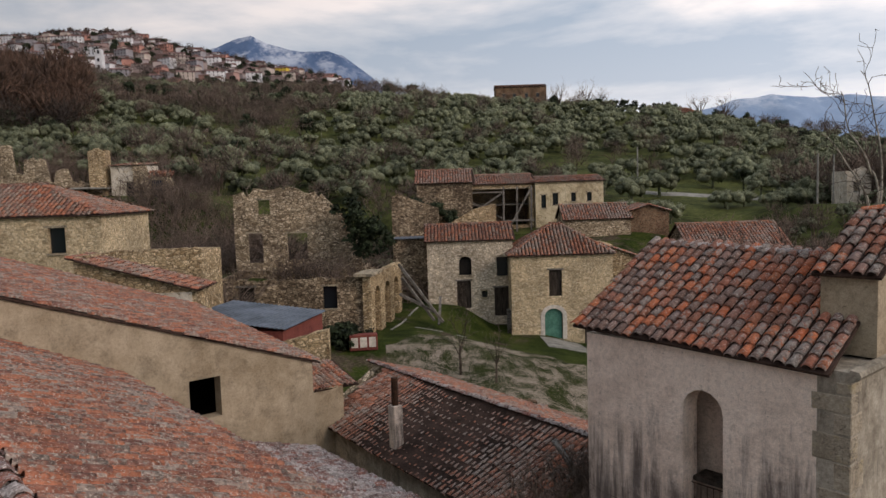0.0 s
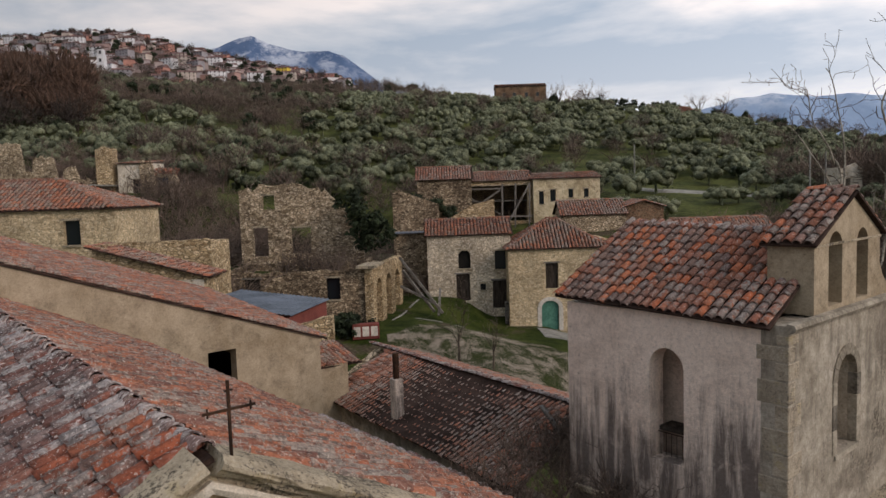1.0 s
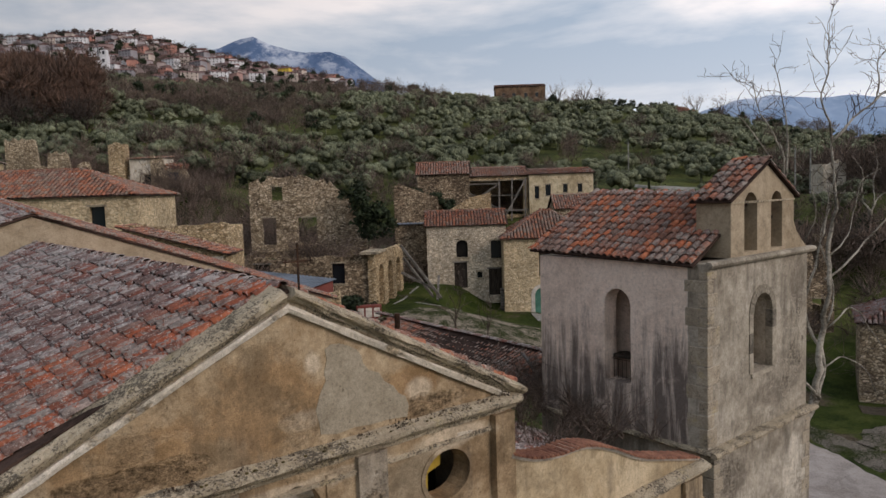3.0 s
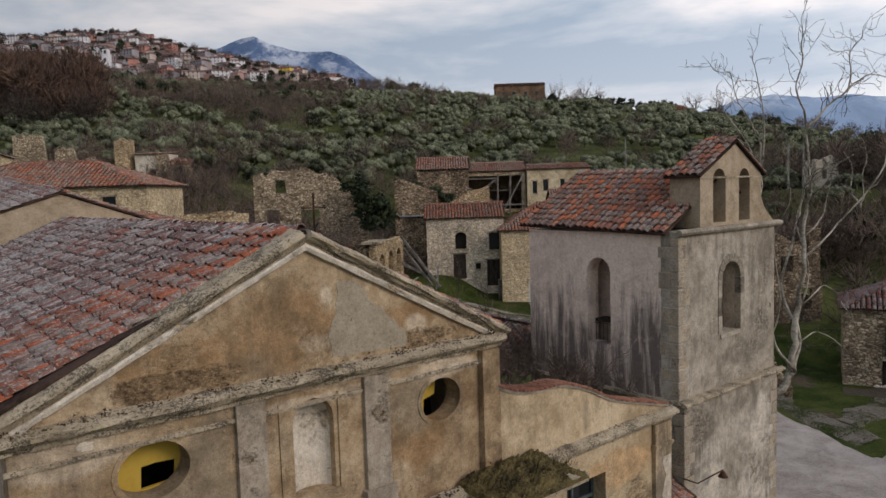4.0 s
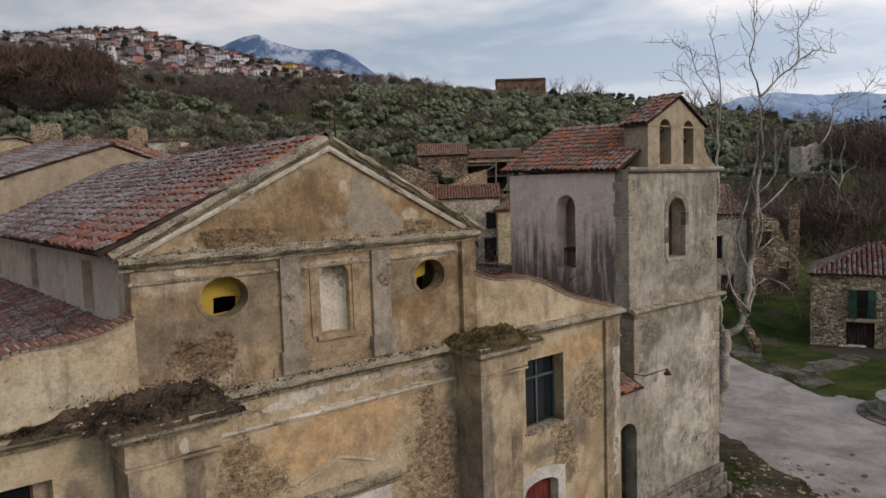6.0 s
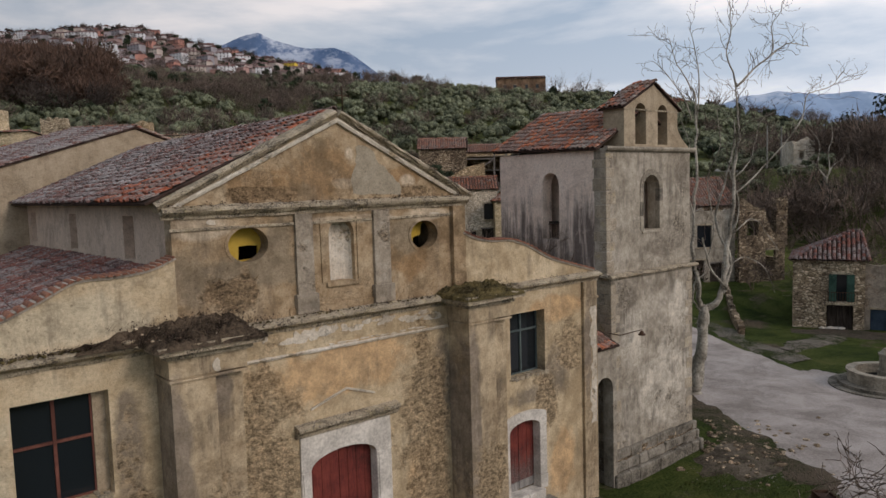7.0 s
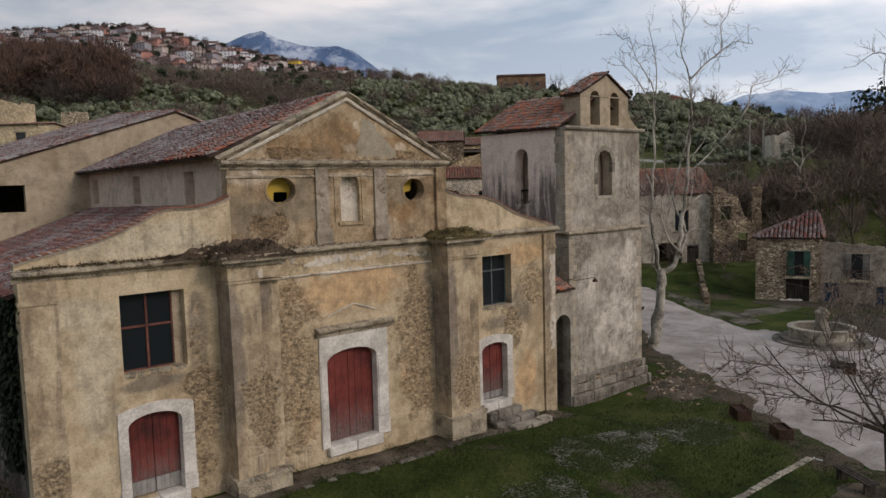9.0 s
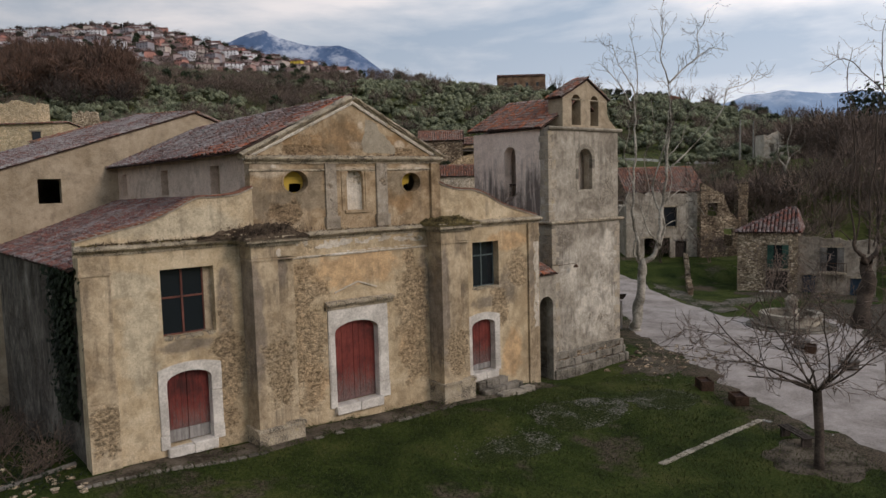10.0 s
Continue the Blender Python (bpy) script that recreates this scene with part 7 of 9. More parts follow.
    c = V(-0.463 * 640, 640, 0)
    z = land(c.x, c.y)
    ct = thing("campanile", (c.x, c.y, z), "tall white bell tower of the hill town", "tower")
    mm = frame_at((c.x, c.y, z), VIEW_TURN)
    box("shaft", -3, 3, -3, 3, -6, 20, walls[0], ct, m=mm)
    box("belfry", -2.4, 2.4, -2.4, 2.4, 20, 25, walls[0], ct, m=mm)
    for fl in (8, 14, 21):
        box("opening", -1, 1, -3.1 if fl < 20 else -2.5, -2.3, fl, fl + 3, win_m, ct, m=mm)


town()
scatter("town_trees", DARKS, hill_spots(330, 420, 1000, -0.7, -0.13, 61, 10, 1.2, 2.6), DARKLEAF, "dark trees between the town houses", "trees")
scatter("town_trees", HAZE, hill_spots(330, 380, 1000, -0.7, -0.13, 63, 9, 1.4, 2.8), TWIG_SHADE, "brown leafless trees between the town houses", "trees")
scatter("hilltop_wood", DARKS, hill_spots(150, 1000, 1030, -0.78, -0.42, 65, 7, 3.6, 6.0), TWIG_SHADE, "dark bare wood on the crest above the town", "trees")


# ---- trees near by ----
def grow_tree(rng, base, trunk_h, trunk_r, limb_n, limb_len, lean, levels=4, up=0.5, kink=0.22, tilt_lo=0.12, tilt_hi=0.5, thin=0.52):
    """A leafless tree: a trunk that forks into long crooked limbs with finer and finer twigs."""
    segs = []

    def go(p, d, ln, r, lev):
        n = 6 if lev < 2 else 4
        for i in range(n):
            q = p + d * ln / n
            r2 = r * (0.86 if lev else 0.93)
            segs.append((p, q + d * r * 0.3, r, r2, lev))
            if lev < levels and (i >= 3 or lev > 1) and rng.random() < (0.95 if lev == 1 else 0.72):
                for _ in range(1 if rng.random() < 0.8 else 2):
                    e = d * 0.75 + rng.normal(size=3) * 0.55
                    e[2] += up * 0.45
                    e /= np.linalg.norm(e)
                    go(q, e, ln * rng.uniform(0.4, 0.66), max(r2 * 0.55, 0.014), lev + 1)
            d = d + rng.normal(size=3) * kink * (1.0 if lev == 1 else 1.25)
            d[2] += 0.1 * up
            d /= np.linalg.norm(d)
            p, r = q, r2
    b = np.array(base, float)
    d = np.array([lean[0], lean[1], 1.0])
    d /= np.linalg.norm(d)
    p, r = b - d * 0.4, trunk_r * 1.25
    for i in range(4):
        q = p + d * (trunk_h + 0.4) / 4
        segs.append((p, q, r, r * (0.82 if i == 0 else 0.97), 0))
        r *= 0.82 if i == 0 else 0.97
        p = q
        d = d + rng.normal(size=3) * 0.06
        d /= np.linalg.norm(d)
    for k in range(limb_n):
        a = 2 * np.pi * (k + rng.uniform(-0.25, 0.25)) / limb_n
        tilt = rng.uniform(tilt_lo, tilt_hi)
        e = np.array([np.cos(a) * tilt, np.sin(a) * tilt, 1.0])
        go(p, e / np.linalg.norm(e), limb_len * rng.uniform(0.75, 1.1), r * thin * rng.uniform(0.8, 1.2), 1)
    return segs


def bare_tree(name, seed, base, label, bark, twig, category="tree", **kw):
    rng = np.random.RandomState(seed)
    segs = grow_tree(rng, base, **kw)
    t = thing(name, base, label, category)
    limb_rows = [s for s in segs if s[4] == 1]
    sets = [("trunk", [s for s in segs if s[4] == 0], bark, 10)] + [("limb", limb_rows[i:i + 6], bark, 7) for i in range(0, len(limb_rows), 6)]
    sets += [("branchwork", [s for s in segs if s[4] == 2], bark, 4), ("crown", [s for s in segs if s[4] > 2], twig, 3)]
    for nm, rows, mat_, sides in sets:
        some = [s[:4] for s in rows]
        if some:
            v, f = tubes(some, sides)
            ob = fast_mesh(nm, v, f, mat_, "", "")
            del ob["kind"]
            if nm in ("crown", "branchwork"):
                tagged(ob, kind="stuff")
            for p in ob.data.polygons:
                p.use_smooth = sides > 4
            under(ob, t)
    return t


def gz(x, y):
    return land(x, y)


def sweep(line, r0, r1, sides):
    """One unbroken round limb along a line of points, slightly lumpy."""
    P = np.array(line)
    n = len(P)
    T = np.gradient(P, axis=0)
    T /= np.linalg.norm(T, axis=1, keepdims=True)
    e = np.cross(T[0], np.array([1.0, 0.3, 0.1]))
    rings = []
    for i in range(n):
        e = e - T[i] * e.dot(T[i])
        e /= np.linalg.norm(e)
        f = np.cross(T[i], e)
        r = r0 + (r1 - r0) * i / (n - 1)
        a = 2 * np.pi * np.arange(sides) / sides
        k = r * (1 + 0.1 * np.sin(2 * a + i * 0.7) + 0.06 * np.sin(3 * a - i))
        rings.append(P[i] + np.outer(k * np.cos(a), e) + np.outer(k * np.sin(a), f))
    F = [[i * sides + j, i * sides + (j + 1) % sides, (i + 1) * sides + (j + 1) % sides, (i + 1) * sides + j] for i in range(n - 1) for j in range(sides)]
    return np.concatenate(rings), np.array(F)


def limbed_tree(name, seed, base, label, bark, twig, trunk, limbs, twig_len=1.5, every=0.24, droop=0.0, category="tree"):
    """A leafless tree on a given frame: trunk and limbs are lines of (aside, height), with radii at both ends, and a depth for each limb."""
    rg = np.random.RandomState(seed)
    b = np.array(base, float)
    side, deep, up = np.array(RIGHT), np.array(AHEAD), np.array([0, 0, 1.0])
    t = thing(name, base, label, category)
    fine = []

    def shoot(p, d, ln, r, lev):
        n = max(3, int(ln / 0.22))
        for i in range(n):
            q = p + d * ln / n
            r2 = max(r * 0.9, 0.009)
            fine.append((p, q, r, r2))
            if lev < 2 and i and rg.random() < 0.42:
                e = d * 0.7 + rg.normal(size=3) * 0.6 + up * 0.15
                shoot(q, e / np.linalg.norm(e), ln * rg.uniform(0.3, 0.6), max(r2 * 0.7, 0.009), lev + 1)
            d = d + rg.normal(size=3) * 0.3 + up * (0.05 - droop)
            d /= np.linalg.norm(d)
            p, r = q, r2

    def line(nm, pts, r0, r1, w0, w1, bare):
        r0, r1 = (r0, r1) if nm == "trunk" else (0.62 * r0, 0.62 * r1)
        P = curve_pts(pts, 6)
        L = [b + u * side + (w0 + (w1 - w0) * i / (len(P) - 1) + 0.12 * math.sin(i * 0.9 + r0 * 40)) * deep + z * up + rg.normal(size=3) * (0.05 if nm == "trunk" else 0.25) * r0 * (i > 0) for i, (u, z) in enumerate(P)]
        n = len(L) - 1
        for i in range(n):
            rb = r0 + (r1 - r0) * (i + 1) / n
            if i / n > bare:
                for _ in range(max(1, int(np.linalg.norm(L[i + 1] - L[i]) / every))):
                    d = (L[i + 1] - L[i]) / np.linalg.norm(L[i + 1] - L[i])
                    e = d * 0.5 + rg.normal(size=3) * 0.75 + up * 0.3
                    shoot(L[i] + (L[i + 1] - L[i]) * rg.random_sample(), e / np.linalg.norm(e), twig_len * rg.uniform(0.5, 1.25), max(min(rb * 0.5, 0.035), 0.014), 0)
        v, f = sweep(L, r0, r1, 10 if r0 > 0.08 else 6)
        ob = fast_mesh(nm, v, f, bark, "", "")
        del ob["kind"]
        for p in ob.data.polygons:
            p.use_smooth = True
        under(ob, t)
    line("trunk", trunk[2:], trunk[0], trunk[1], 0, 0, 2.0)
    for r0, r1, w0, w1, bare, *pts in limbs:
        line("limb", pts, r0, r1, w0, w1, bare)
    v, f = tubes(fine, 3)
    under(fast_mesh("crown", v, f, twig, "", ""), t)
    return t


PLANE_TWIG = foliage("plane_twigs", (0.06, 0.042, 0.033), (0.2, 0.15, 0.115))
limbed_tree("plane_tree", 5, (27.8, 9.3, gz(27.8, 9.3)), "tall leafless plane tree with pale mottled bark and a knotted fork", PLANE_BARK, PLANE_TWIG,
            (0.42, 0.27, (-0.1, -0.3), (0.0, 0.5), (0.2, 2.0), (0.45, 4.0), (0.4, 5.1)),
            [(0.32, 0.05, 0, 0.6, 0.72, (0.4, 4.9), (1.5, 5.9), (1.9, 8.4), (2.25, 11.7), (2.6, 14.9), (2.5, 18.1)),
             (0.1, 0.03, 0.5, 1.4, 0.15, (2.5, 17.9), (3.6, 18.9), (4.8, 19.8), (5.8, 20.4), (7.0, 20.2)),
             (0.08, 0.025, 0.5, -0.6, 0.2, (2.5, 17.9), (1.8, 19.7), (1.9, 21.2), (1.6, 22.4)),
             (0.06, 0.02, 1.0, 0.4, 0.1, (4.8, 19.8), (4.6, 21.2), (5.0, 22.1)),
             (0.24, 0.05, 0, -0.8, 0.7, (0.35, 4.9), (0.0, 6.9), (-0.3, 8.5), (-0.2, 11.8), (-0.2, 15.8), (-0.5, 17.8)),
             (0.06, 0.02, -0.8, -1.4, 0.1, (-0.5, 17.6), (-1.4, 19.0), (-2.0, 20.4)),
             (0.07, 0.02, -0.7, 0.2, 0.3, (-0.2, 15.6), (0.05, 19.0), (-0.4, 21.3)),
             (0.07, 0.02, -0.8, -2.2, 0.2, (-0.5, 16.0), (-1.6, 17.8), (-3.0, 19.0)),
             (0.17, 0.04, 0.2, 1.2, 0.6, (1.6, 6.0), (2.2, 7.6), (1.4, 10.5), (2.4, 13.7), (2.7, 16.0)),
             (0.13, 0.06, 0.1, -0.6, 0.7, (1.8, 6.2), (0.7, 7.6), (0.2, 9.3)),
             (0.08, 0.03, 0.4, 2.2, 0.3, (2.2, 11.6), (4.2, 13.2), (6.6, 16.0), (7.0, 17.4), (8.6, 17.9), (9.6, 18.9)),
             (0.06, 0.03, 0.2, 1.8, 0.2, (2.0, 9.2), (3.4, 10.2), (4.4, 9.7), (5.6, 8.2)),
             (0.07, 0.02, 0.6, 1.6, 0.2, (2.0, 8.6), (2.9, 11.0), (2.4, 13.2), (3.2, 15.4)),
             (0.06, 0.02, -0.5, -1.6, 0.2, (-0.2, 10.4), (-1.0, 12.6), (-0.8, 14.6), (-1.6, 16.4)),
             (0.06, 0.02, 0.2, -1.0, 0.2, (0.6, 7.6), (1.0, 10.0), (0.5, 12.4), (1.1, 14.6), (0.8, 16.6)),
             (0.06, 0.02, 0.5, 1.8, 0.2, (2.4, 12.6), (3.6, 13.9), (4.2, 15.8), (5.4, 16.6)),
             (0.06, 0.02, 0.3, 1.0, 0.2, (1.9, 7.4), (3.0, 8.0), (4.4, 7.2), (5.0, 5.8)),
             (0.05, 0.02, 0.0, -1.5, 0.2, (-0.3, 9.0), (-1.4, 9.6), (-2.2, 8.6), (-2.6, 7.2)),
             (0.1, 0.08, 0.0, -0.2, 0.9, (0.35, 4.8), (-0.15, 5.6), (-0.1, 6.6), (0.4, 7.2))])
limbed_tree("plane_tree", 9, (39.6, -1.6, gz(39.6, -1.6)), "pollarded leafless plane tree with thick dark trunk and upright shoots", BARK, TWIG_DARK,
            (0.62, 0.42, (-0.1, -0.3), (0.0, 1.5), (0.3, 3.2), (0.2, 4.9)),
            [(0.3, 0.16, 0, -0.5, 0.9, (0.2, 4.7), (-0.6, 5.6), (-1.1, 6.5)),
             (0.3, 0.16, 0, 0.5, 0.9, (0.2, 4.7), (1.2, 5.8), (2.2, 6.3)),
             (0.11, 0.02, -0.5, -0.9, 0.25, (-1.0, 6.3), (-1.4, 9.5), (-1.2, 13.0), (-1.9, 17.0), (-1.7, 19.8)),
             (0.09, 0.02, -0.4, 0.4, 0.2, (-0.8, 6.2), (-0.5, 10.0), (-0.6, 13.5), (-1.0, 16.4)),
             (0.12, 0.02, 0.0, 0.8, 0.3, (0.3, 5.4), (0.5, 10.0), (0.9, 14.5), (1.3, 18.0), (1.2, 20.6), (1.8, 22.4)),
             (0.09, 0.02, 0.2, 1.0, 0.2, (0.8, 5.9), (1.6, 10.5), (1.5, 14.0), (2.0, 17.4)),
             (0.1, 0.02, 0.5, -0.2, 0.3, (2.1, 6.2), (2.8, 10.0), (3.3, 14.2), (3.0, 18.0), (3.6, 20.6)),
             (0.08, 0.02, -0.5, 0.8, 0.2, (1.3, 16.0), (-0.2, 18.0), (-1.6, 19.2), (-3.0, 18.4)),
             (0.07, 0.02, -0.3, -2.0, 0.2, (-1.1, 6.4), (-2.6, 7.4), (-3.9, 7.0), (-5.0, 7.8)),
             (0.08, 0.02, 0.4, 2.0, 0.2, (2.2, 6.3), (3.6, 7.2), (5.0, 7.0), (6.2, 8.6))], twig_len=1.3, every=0.32)
limbed_tree("plane_tree", 14, (36.5, 19.0, gz(36.5, 19)), "slender leafless plane tree with pale mottled bark", PLANE_BARK, PLANE_TWIG,
            (0.3, 0.2, (0, -0.3), (0.1, 2.0), (0.0, 4.6)),
            [(0.18, 0.03, 0, 0.8, 0.4, (0.0, 4.4), (0.7, 7.5), (0.5, 10.5), (1.3, 13.0)),
             (0.14, 0.03, 0, -0.8, 0.3, (0.0, 4.4), (-0.8, 7.0), (-1.1, 9.6), (-0.7, 12.2)),
             (0.08, 0.02, 0, 1.2, 0.2, (0.6, 7.2), (2.0, 8.6), (2.8, 10.6)),
             (0.08, 0.02, 0, -1.0, 0.2, (-0.8, 7.0), (-2.2, 8.4), (-3.2, 8.0))])
_w = V(49.0, 75.2, 0)
limbed_tree("plane_tree", 15, (_w.x, _w.y, gz(_w.x, _w.y)), "leafless tree with white crooked limbs and an ivy-clad trunk", PLANE_BARK, PLANE_TWIG,
            (0.3, 0.22, (0, -0.3), (0.1, 3.0), (-0.1, 6.4)),
            [(0.16, 0.03, 0, 0.8, 0.2, (-0.1, 6.2), (-1.0, 8.2), (-0.6, 10.4), (-1.6, 12.4)),
             (0.15, 0.03, 0, -0.8, 0.2, (-0.1, 6.2), (0.9, 8.0), (1.9, 8.8), (2.4, 10.8)),
             (0.1, 0.02, 0, 0.8, 0.2, (0.4, 7.2), (0.4, 9.6), (1.0, 12.0), (0.6, 13.8)),
             (0.08, 0.02, 0, -0.5, 0.2, (-0.8, 7.8), (-2.2, 8.6), (-3.0, 10.0))], twig_len=1.3)
for k, (u, d, hh) in enumerate(((45.5, 55.0, 13.0), (52.0, 58.0, 15.0), (36.0, 66.0, 9.0))):
    _w = V(u, d, 0)
    bare_tree("woodland_tree", 50 + k, (_w.x, _w.y, gz(_w.x, _w.y)), "slender leafless tree in the thicket behind the houses", BARK, TWIG_DARK, trunk_h=hh * 0.35, trunk_r=0.16, limb_n=5, limb_len=hh * 0.55, lean=(0.03, 0.0), levels=4, up=0.5, kink=0.2, tilt_lo=0.1, tilt_hi=0.45, thin=0.5)
bare_tree("young_tree", 21, (11.3, -10.6, gz(11.3, -10.6)), "small leafless tree with dark spreading branches", BARK, TWIG_DARK, trunk_h=3.0, trunk_r=0.17, limb_n=13, limb_len=4.4, lean=(0.0, 0.0), levels=5, up=0.16, kink=0.12, tilt_lo=0.7, tilt_hi=2.8, thin=0.3)
bare_tree("young_tree", 25, (34.5, 39.5, gz(34.5, 39.5)), "small leafless tree in the yard", BARK, TWIG, trunk_h=1.5, trunk_r=0.1, limb_n=5, limb_len=2.6, lean=(0.05, 0), levels=3, up=0.3, kink=0.18)
bare_tree("young_tree", 27, (35.3, 36.5, gz(35.3, 36.5)), "small leafless tree in the yard", BARK, TWIG, trunk_h=1.2, trunk_r=0.08, limb_n=5, limb_len=2.2, lean=(0, 0.05), levels=3, up=0.3, kink=0.18)
for i, (t, d, s) in enumerate(((0.165, 332, 8.0), (0.205, 330, 8.5), (0.225, 335, 7.0), (0.36, 325, 7.5), (0.395, 322, 9.0))):
    p = V(t * d, d, 0)
    bare_tree("hilltop_tree", 40 + i, (p.x, p.y, gz(p.x, p.y) - 1), "round leafless tree on the hilltop", BARK, TWIG_DARK, trunk_h=2.6, trunk_r=0.45, limb_n=9, limb_len=s * 0.85, lean=(0, 0), levels=4, up=0.3, kink=0.16, tilt_lo=0.15, tilt_hi=0.95)

# ---- scrub, hedges, ivy ----
def patch_spots(areas, seed, gap):
    """Places in boxes of (u0, u1, d0, d1, scale, z or None)."""
    rg, out = random.Random(seed), []
    for u0, u1, d0, d1, s, z in areas:
        n = int((u1 - u0) * (d1 - d0) / gap ** 2) + 1
        for _ in range(n):
            p = V(rg.uniform(u0, u1), rg.uniform(d0, d1), 0)
            out.append((p.x, p.y, (land(p.x, p.y) if z is None else z) - 0.1, s * rg.uniform(0.6, 1.3), rg.uniform(0, 6.28), rg.randrange(20)))
    return out


scatter("scrub", SHRUB, patch_spots([(-40, -22, 62, 98, 1.6, None), (-22, -16, 52, 59, 1.3, None), (-24, -6, 71, 96, 1.8, None), (-19, -8, 61, 67.5, 0.95, 9.2), (-19, -9, 70, 77, 1.5, 8.0), (-6, 24, 103, 118, 1.4, None), (-70, -36, 106, 125, 1.5, None),
        (-4, 1, 75, 84, 1.2, None)], 31, 1.95), TWIG_PINK, "leafless grey-brown scrub among the ruins", "scrub")
scatter("scrub", SHRUB, patch_spots([(30, 50, 88, 106, 0.7, None), (38, 62, 60, 84, 1.2, None), (22, 36, 66, 74, 1.3, None), (60, 95, 70, 110, 1.8, None), (37, 56, 54, 60, 1.2, None)], 33, 3.8), TWIG_DARK, "dense brown winter scrub behind the houses", "scrub")
scatter("brown_thicket", HAZE, patch_spots([(40, 92, 57, 80, 1.25, None), (36, 52, 80, 92, 0.8, None), (62, 92, 80, 130, 1.5, None), (22, 31, 70, 76, 1.2, None), (50, 64, 40, 56, 1.2, None), (24, 41, 56, 59.5, 0.75, None)], 39, 3.9), TWIG_DARK, "dense brown leafless trees behind the houses", "trees")
scatter("bare_thicket", BARE, patch_spots([(-38, -22, 62, 98, 1.4, None), (-23, -8, 72, 92, 1.3, None)], 37, 6.5), TWIG, "leafless trees growing among the houses", "trees")
scatter("russet_trees", [haze_tree(rs, 2.5, 5.2, 800, 4, 0.085) for _ in range(3)], hill_spots(48, 165, 250, -0.7, -0.5, 5, 5.5, 1.6, 2.7), REDLEAF, "russet oak trees still holding dry leaves", "trees")
scatter("olive_trees", OLIVES, patch_spots([(-13, -7, 86, 92, 1.1, None), (-24, -20, 57, 60, 0.5, None), (26, 34, 100, 112, 0.9, None), (40, 58, 84, 97, 0.6, None), (44, 62, 104, 116, 0.8, None)], 41, 4.2), OLIVE, "olive trees between the houses", "olive trees")
scatter("dark_hedge", [leaf_shape(rs, r=1.0, h=0.9, clumps=14, per=20, size=0.28) for _ in range(3)], patch_spots([(-12, -6, 56.5, 58.5, 0.95, None)], 43, 0.95), DARKLEAF, "dark green hedge along the stone wall", "hedge")
scatter("evergreen_bush", [olive_shape(rs, r=2.4, h=2.6, clumps=16, sprays=420, size=0.35)], [(*V(u, d, 0).xy, z, s, u, 0) for u, d, z, s in ((-3.2, 91, 12.5, 1.0), (-0.8, 91.5, 12.2, 0.9), (1.2, 91.5, 11.5, 0.8))], DARKLEAF, "dark evergreen bush between old houses", "bush")
_ivy = [(p.x, p.y, z, s, a, k) for k, (u, d, z, s, a) in enumerate(((-8.9, 66.5, 14.2, 0.95, 0), (-7.9, 66.5, 13.0, 1.0, 1), (-7.0, 66.6, 12.0, 1.1, 2), (-6.2, 66.8, 11.0, 1.1, 3), (-8.2, 67, 11.5, 1.0, 4), (-6.8, 67, 10.0, 1.1, 5), (-5.8, 67, 12.2, 0.7, 2))) for p in [V(u, d, 0)]]
scatter("ivy", [leaf_shape(rs, r=1.5, h=1.6, clumps=16, per=22, size=0.3) for _ in range(3)], _ivy, DARKLEAF, "dark ivy mass on the ruined house", "ivy")
scatter("pine_trees", [leaf_shape(rs, r=4.5, h=6.5, clumps=40, per=24, size=0.6)], [(*V(u, d, 0).xy, land(*V(u, d, 0).xy) + 2, s, u, 0) for u, d, s in ((78, 104, 1.25), (70, 106, 0.8), (86, 100, 1.2))], DARKLEAF, "dark pine trees beyond the square", "trees")


def ivy_wall():
    """Ivy hanging from the aisle eave down the side wall."""
    rng = np.random.RandomState(3)
    q = []
    for _ in range(5200):
        f = rng.random_sample()
        z = 7.6 - 5.5 * f ** 1.3
        y = 6.6 + rng.normal() * (0.9 - 0.35 * f)
        c = np.array([-10.24 - abs(rng.normal()) * 0.14, y, z])
        t = rng.normal(size=3) * np.array([0.4, 1, 1])
        t /= np.linalg.norm(t)
        b = np.cross(t, np.array([-1.0, 0, 0.4]))
        b /= np.linalg.norm(b) + 1e-6
        s = rng.uniform(0.06, 0.12)
        q += [c - t * s, c + b * s, c + t * s, c - b * s]
    fast_mesh("ivy", np.array(q), np.arange(len(q)).reshape(-1, 4), DARKLEAF, "dark ivy hanging on the church side wall", "ivy")


ivy_wall()


def lumps(bm, x0, x1, y0, y1, z, n, size, rng, flat=0.45):
    for _ in range(n):
        p = Vector((rng.uniform(x0, x1), rng.uniform(y0, y1), z))
        s = size * rng.uniform(0.5, 1.3)
        r = bmesh.ops.create_icosphere(bm, subdivisions=1, radius=s)["verts"]
        for v in r:
            k = 1 + 0.35 * noise.noise(v.co * 9 + p * 3)
            v.co = p + Vector((v.co.x * k * 1.3, v.co.y * k, v.co.z * k * flat))


